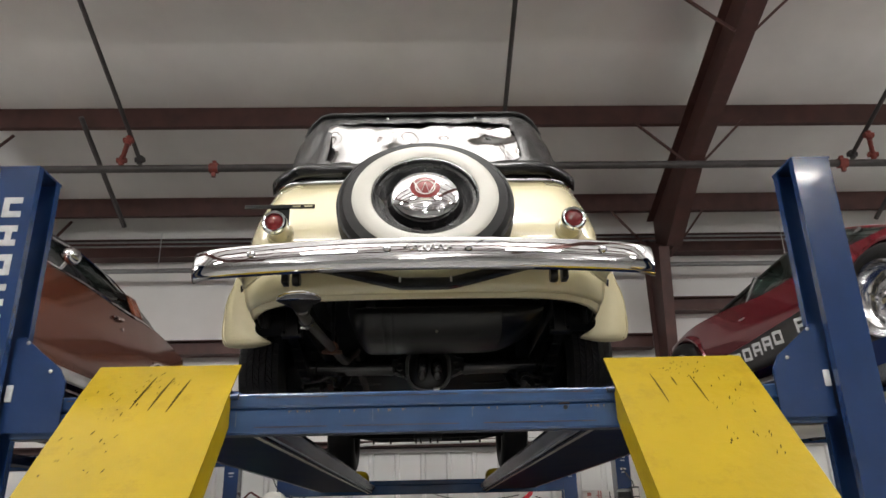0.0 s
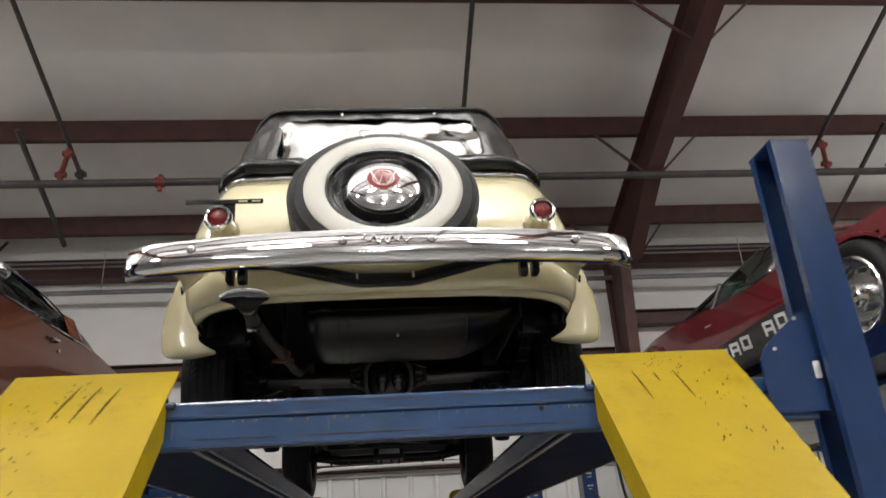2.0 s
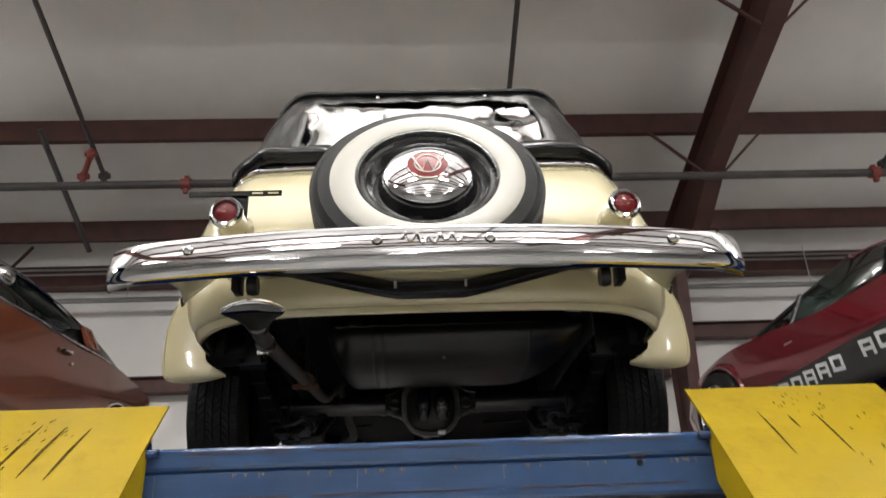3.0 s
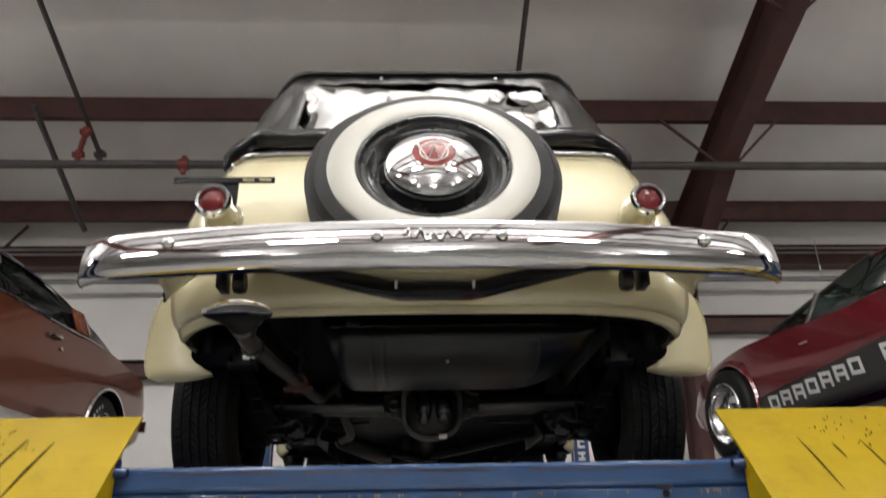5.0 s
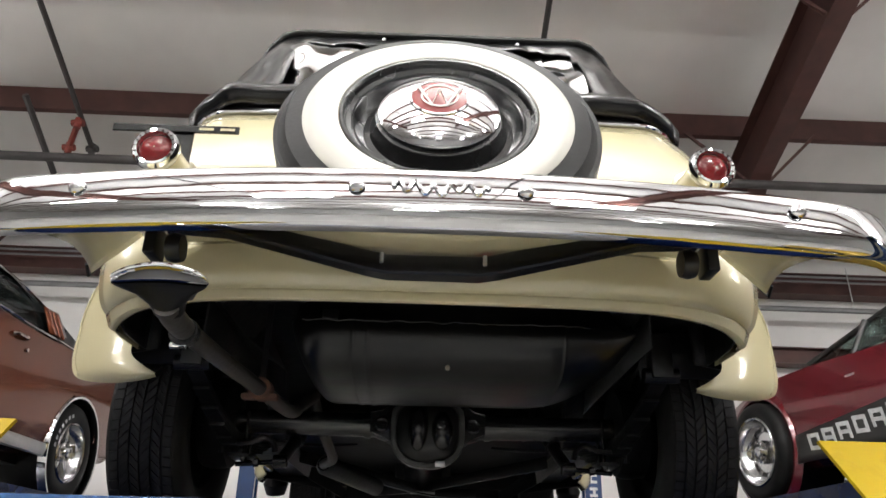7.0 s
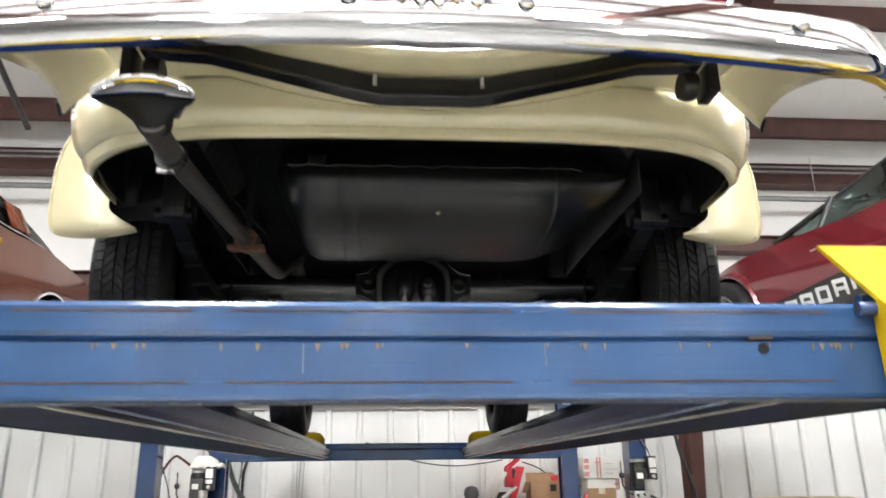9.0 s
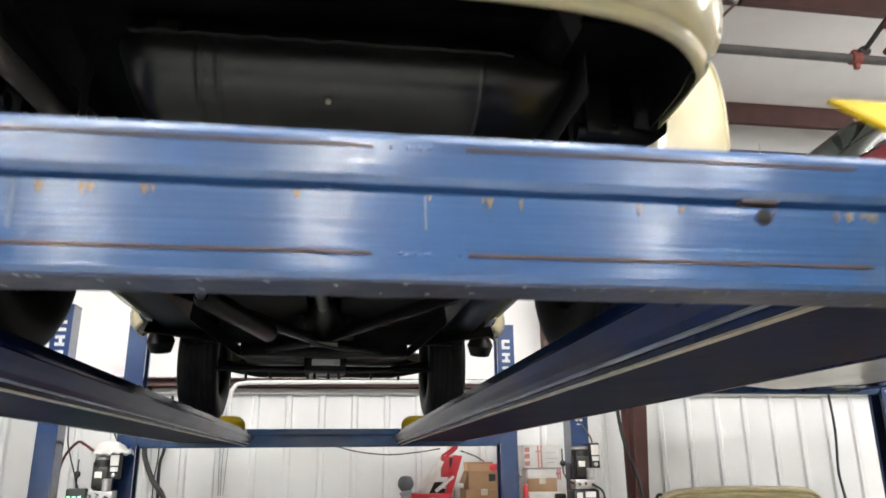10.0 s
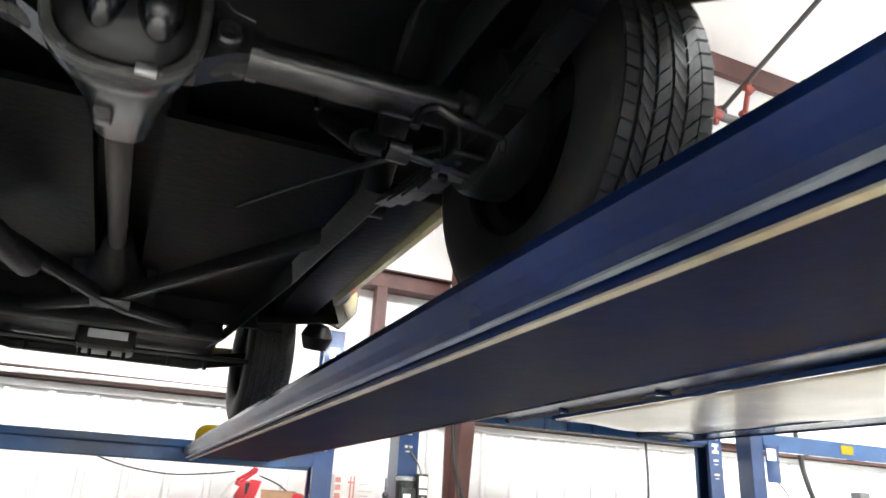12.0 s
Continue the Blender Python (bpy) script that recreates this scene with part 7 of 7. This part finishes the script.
cable("wall_conduit", [(-0.872, 0.16, 1.50), (-0.872, 0.16, 1.72), (-0.874, 0.16, 1.90), (-0.838, 0.16, 1.98), (-0.760, 0.16, 2.006), (-0.42, 0.16, 2.018), (1.945, 0.16, 2.035)], 0.019, M_LINER, "white bent conduit on the liner trim", "conduit")
box = solo("outlet_box", Geo().box(8.12, 8.29, WALL_Y - 0.04, WALL_Y + 0.08, 1.45, 1.655, b=0.006), M_GREYDARK, "grey electrical box on the back wall", "outlet box")
part("cover", Geo().box(8.135, 8.275, WALL_Y - 0.046, WALL_Y - 0.041, 1.465, 1.64, b=0.002), M_GREYDARK, box)
part("pipe", Geo().tube([(8.29, WALL_Y + 0.03, 1.505), (9.6, WALL_Y + 0.03, 1.505)], 0.014, 8), M_CONDUIT, box)
box = solo("outlet_box", Geo().box(8.77, 8.87, WALL_Y - 0.02, WALL_Y + 0.08, 1.73, 1.85, b=0.006), M_WHITECARD, "small white electrical box on the back wall", "outlet box")
part("pipe", Geo().tube([(8.80, WALL_Y + 0.04, 1.85), (8.79, WALL_Y + 0.04, 2.1)], 0.02, 8), M_CONDUIT, box)
for k in range(2):
    cable("air_hose", [(8.55, 0.25, 0.02), (8.62, 0.25 + 0.02 * k, 0.95), (8.75, 0.25, 1.16 + 0.03 * k), (8.92, 0.25, 1.13), (8.98, 0.25, 0.9), (9.0, 0.25, 0.02)], 0.016, M_BLACKPL, "looped black air hose beside the wall", "hose")

# red workshop press with bits leaning in it
press = thing("shop_press", (0.95, 8.5, 0), "red workshop press with loose parts on its bed", "press")
chest = part("chest", Geo().box(0.747, 1.10, 8.40, 8.68, 0.06, 1.035, b=0.006), M_REDPAINT, press)
for z in (0.93, 0.96, 0.99):
    part("mark", Geo().lathe([(0.040, 0), (0.040, 0.003), (0.001, 0.0035)], Matrix.Translation((0.918, 8.40, z)) @ pose(0, 0, 0, 90) @ Matrix.Diagonal((1, 0.28, 1, 1)), 20), M_WHITECARD, chest, "white printed mark")
part("upright", Geo().extrude([(1.045, 1.02), (1.10, 1.02), (1.20, 1.35), (1.125, 1.357)], "y", 8.42, 8.50), M_REDPAINT, press, smooth=False)
part("upright", Geo().extrude([(0.80, 1.02), (0.86, 1.02), (1.05, 1.345), (1.01, 1.345)], "y", 8.52, 8.58), M_WHITECARD, press, "white painted upright", smooth=False)
part("head", Geo().box(1.02, 1.135, 8.44, 8.53, 1.17, 1.345, b=0.006), M_REDPAINT, press)
part("nameplate", Geo().box(1.085, 1.12, 8.436, 8.441, 1.25, 1.33), M_BLACKPL, press, smooth=False)
part("pump_handle", Geo().tube([(1.018, 8.44, 1.345), (1.09, 8.43, 1.395), (1.14, 8.42, 1.437), (1.155, 8.42, 1.430), (1.15, 8.42, 1.415), (1.10, 8.43, 1.375), (1.05, 8.44, 1.335)], 0.012, 8), M_REDPAINT, press, "red looped pump handle")
part("base", Geo().box(0.72, 1.16, 8.36, 8.75, 0.0, 0.06, b=0.006), M_REDPAINT, press)
solo("flat_bar", Geo().extrude([(0.86, 1.037), (0.90, 1.037), (1.035, 1.30), (1.0, 1.315)], "y", 8.405, 8.415), M_WHITECARD, "white flat bar leaning in the press", "bar", smooth=False)
solo("cardboard_tube", Geo().tube([(0.96, 8.43, 1.053), (1.12, 8.43, 1.175)], 0.016, 12), M_WHITECARD, "white tube leaning in the press", "tube")
random.seed(3)
for k in range(7):
    x, h = 0.93 + 0.022 * k, random.uniform(0.03, 0.13)
    solo("machine_part", Geo().lathe([(0.018, 0), (0.024, 0.01), (0.022, h * 0.6), (0.03, h * 0.65), (0.026, h)], Matrix.Translation((x, 8.56 + 0.03 * (k % 2), 1.035)), 10), M_BLACKPL if k % 3 else M_RUST, "dark greasy machine part in a heap on the press", "machine part", "parts on the press")
vac = thing("machine", (0.69, 8.45, 0), "grey round-headed machine with a corrugated hose beside the press", "machine")
part("head", Geo().lathe([(0.004, -0.07), (0.045, -0.058), (0.068, -0.02), (0.07, 0.0), (0.066, 0.025), (0.045, 0.058), (0.004, 0.068)], Matrix.Translation((0.70, 8.44, 1.12)), 20), M_GREYDARK, vac)
part("hose", Geo().tube([(0.695 + 0.01 * math.sin(k * 0.3), 8.44, 1.06 - 0.0106 * k) for k in range(100)], [0.05 + 0.006 * math.sin(k * 1.3) for k in range(100)], 12), M_GREYPL, vac, "grey corrugated hose")

# cartons on a low rack and on a white cabinet
rack = thing("storage_rack", (1.39, 8.6, 0), "low steel rack holding cardboard boxes", "shelf")
for x in (1.22, 1.56):
    for y in (8.42, 8.78):
        part("leg", Geo().box(x - 0.015, x + 0.015, y - 0.015, y + 0.015, 0, 0.70), M_GREYPL, rack, smooth=False)
part("shelf", Geo().box(1.20, 1.58, 8.40, 8.80, 0.70, 0.72), M_GREYPL, rack, smooth=False)
cabinet = thing("cabinet", (1.99, 8.6, 0), "white metal cabinet with boxes piled on top", "cabinet")
part("body", Geo().box(1.785, 2.20, 8.42, 8.72, 0.0, 1.037, b=0.008), M_WHITECARD, cabinet)
part("door", Geo().box(1.795, 2.19, 8.405, 8.418, 0.05, 1.025, b=0.004), M_WHITECARD, cabinet)
part("latch", Geo().box(2.02, 2.115, 8.365, 8.404, 0.955, 1.02, b=0.008), M_SHAFT, cabinet, "dark brown latch box")


def carton(x0, x1, y0, y1, z0, z1, material, label, marks=()):
    b = solo("cardboard_box", Geo().box(x0, x1, y0, y1, z0, z1, b=0.004), material, label, "box", "piled cartons")
    for k, (u, w, v0, v1) in enumerate(marks):
        xx, h = x0 + (x1 - x0) * u, z1 - z0
        part("stripe", Geo().box(xx, xx + w, y0 - 0.002, y0 + 0.001, z0 + h * v0, z0 + h * v1), M_PINKPRINT if w < 0.05 else M_GREYPRINT, b, "faded red printed stripe" if w < 0.05 else "faint grey print", smooth=False)
    part("tape", Geo().box((x0 + x1) / 2 - 0.03, (x0 + x1) / 2 + 0.03, y0 - 0.001, y1 + 0.001, z1 - 0.05, z1 + 0.001), M_TAPE if material == M_CARD else material, b, smooth=False)
    return b


carton(1.23, 1.553, 8.42, 8.76, 0.72, 1.064, M_CARD, "closed brown cardboard box with pale tape")
# open carton with its four flaps
ob = thing("cardboard_box", (1.41, 8.58, 1.065), "open brown cardboard box with raised flaps", "box", "piled cartons")
for nm, prof in (("front", ((1.262, 1.545, 8.45, 8.454))), ("back", ((1.262, 1.545, 8.72, 8.724))), ("side", ((1.258, 1.262, 8.45, 8.724))), ("side", ((1.545, 1.549, 8.45, 8.724)))):
    part(nm, Geo().box(*prof, 1.068, 1.215), M_CARD, ob, smooth=False)
part("bottom", Geo().box(1.262, 1.545, 8.454, 8.72, 1.066, 1.070), M_CARD, ob, smooth=False)
part("flap", Geo().extrude([(1.258, 1.215), (1.262, 1.215), (1.222, 1.115), (1.218, 1.116)], "y", 8.452, 8.722), M_CARD, ob, smooth=False)
part("flap", Geo().extrude([(1.545, 1.215), (1.549, 1.215), (1.60, 1.275), (1.597, 1.277)], "y", 8.452, 8.722), M_CARD, ob, smooth=False)
part("flap", Geo().extrude([(8.722, 1.215), (8.726, 1.215), (8.75, 1.295), (8.746, 1.296)], "x", 1.264, 1.543), M_CARD, ob, smooth=False)
part("flap", Geo().extrude([(8.448, 1.215), (8.452, 1.215), (8.53, 1.275), (8.527, 1.278)], "x", 1.264, 1.543), M_CARD, ob, smooth=False)
part("print", Geo().box(1.44, 1.50, 8.4475, 8.4505, 1.13, 1.19), M_BLACKPL, ob, "dark printed mark", smooth=False)
solo("funnel", Geo().lathe([(0.10, 0), (0.10, 0.02), (0.055, 0.07), (0.018, 0.085)], Matrix.Translation((1.50, 8.55, 1.195)) @ pose(0, 0, 0, 0, 18, 0), 18), M_REDPAINT, "red plastic funnel lying in an open box", "funnel")
carton(1.80, 2.14, 8.46, 8.70, 1.037, 1.236, M_WHITECARD, "white carton with a red stripe on a cabinet", ((0.80, 0.013, 0.5, 1), (0.86, 0.013, 0.5, 1), (0.76, 0.048, 0.72, 0.80)))
carton(1.79, 2.056, 8.425, 8.458, 1.037, 1.151, M_CARD, "flat brown cardboard box leaning on a carton")
carton(1.765, 2.114, 8.44, 8.70, 1.238, 1.437, M_WHITECARD, "white carton with two red stripes on the pile", ((0.36, 0.014, 0.02, 0.98), (0.44, 0.014, 0.02, 0.98), (0.31, 0.045, 0.70, 0.76), (0.02, 0.045, 0.70, 0.9), (0.02, 0.045, 0.42, 0.62), (0.02, 0.045, 0.1, 0.3), (0.58, 0.09, 0.66, 0.69), (0.56, 0.12, 0.40, 0.43), (0.60, 0.07, 0.22, 0.25)))
solo("red_can", Geo().lathe([(0.03, 0), (0.032, 0.01), (0.032, 0.085), (0.02, 0.10), (0.004, 0.102)], Matrix.Translation((1.76, 8.40, 0.0)) @ Matrix.Diagonal((1, 1, 10.9, 1)), 14), M_REDPAINT, "slim red cylinder standing beside the cabinet", "cylinder")
g = Geo().box(2.11, 2.21, WALL_Y - 0.05, WALL_Y + 0.06, LINER_TOP + 0.05, 3.13, SKEW)
tagged(new("girt_post", mesh_of("girt_post", g, M_REDIRON, smooth=False)), "red-oxide steel wall post", "post", kind="structure")

rag = Geo().grid(lambda u, v: Vector((-1.60 + 0.24 * u + 0.03 * noise.noise(Vector((v * 3, u * 3, 5))), 7.34 + 0.18 * v, 1.372 + 0.05 * noise.noise(Vector((u * 5, v * 5, 1))) + 0.075 * math.sin(math.pi * u) * math.sin(math.pi * v))), 20, 20)
ob = solo("rag", rag, M_WHITECARD, "crumpled white rag on a black power unit", "rag")
mod = ob.modifiers.new("thickness", "SOLIDIFY")
mod.thickness = 0.004
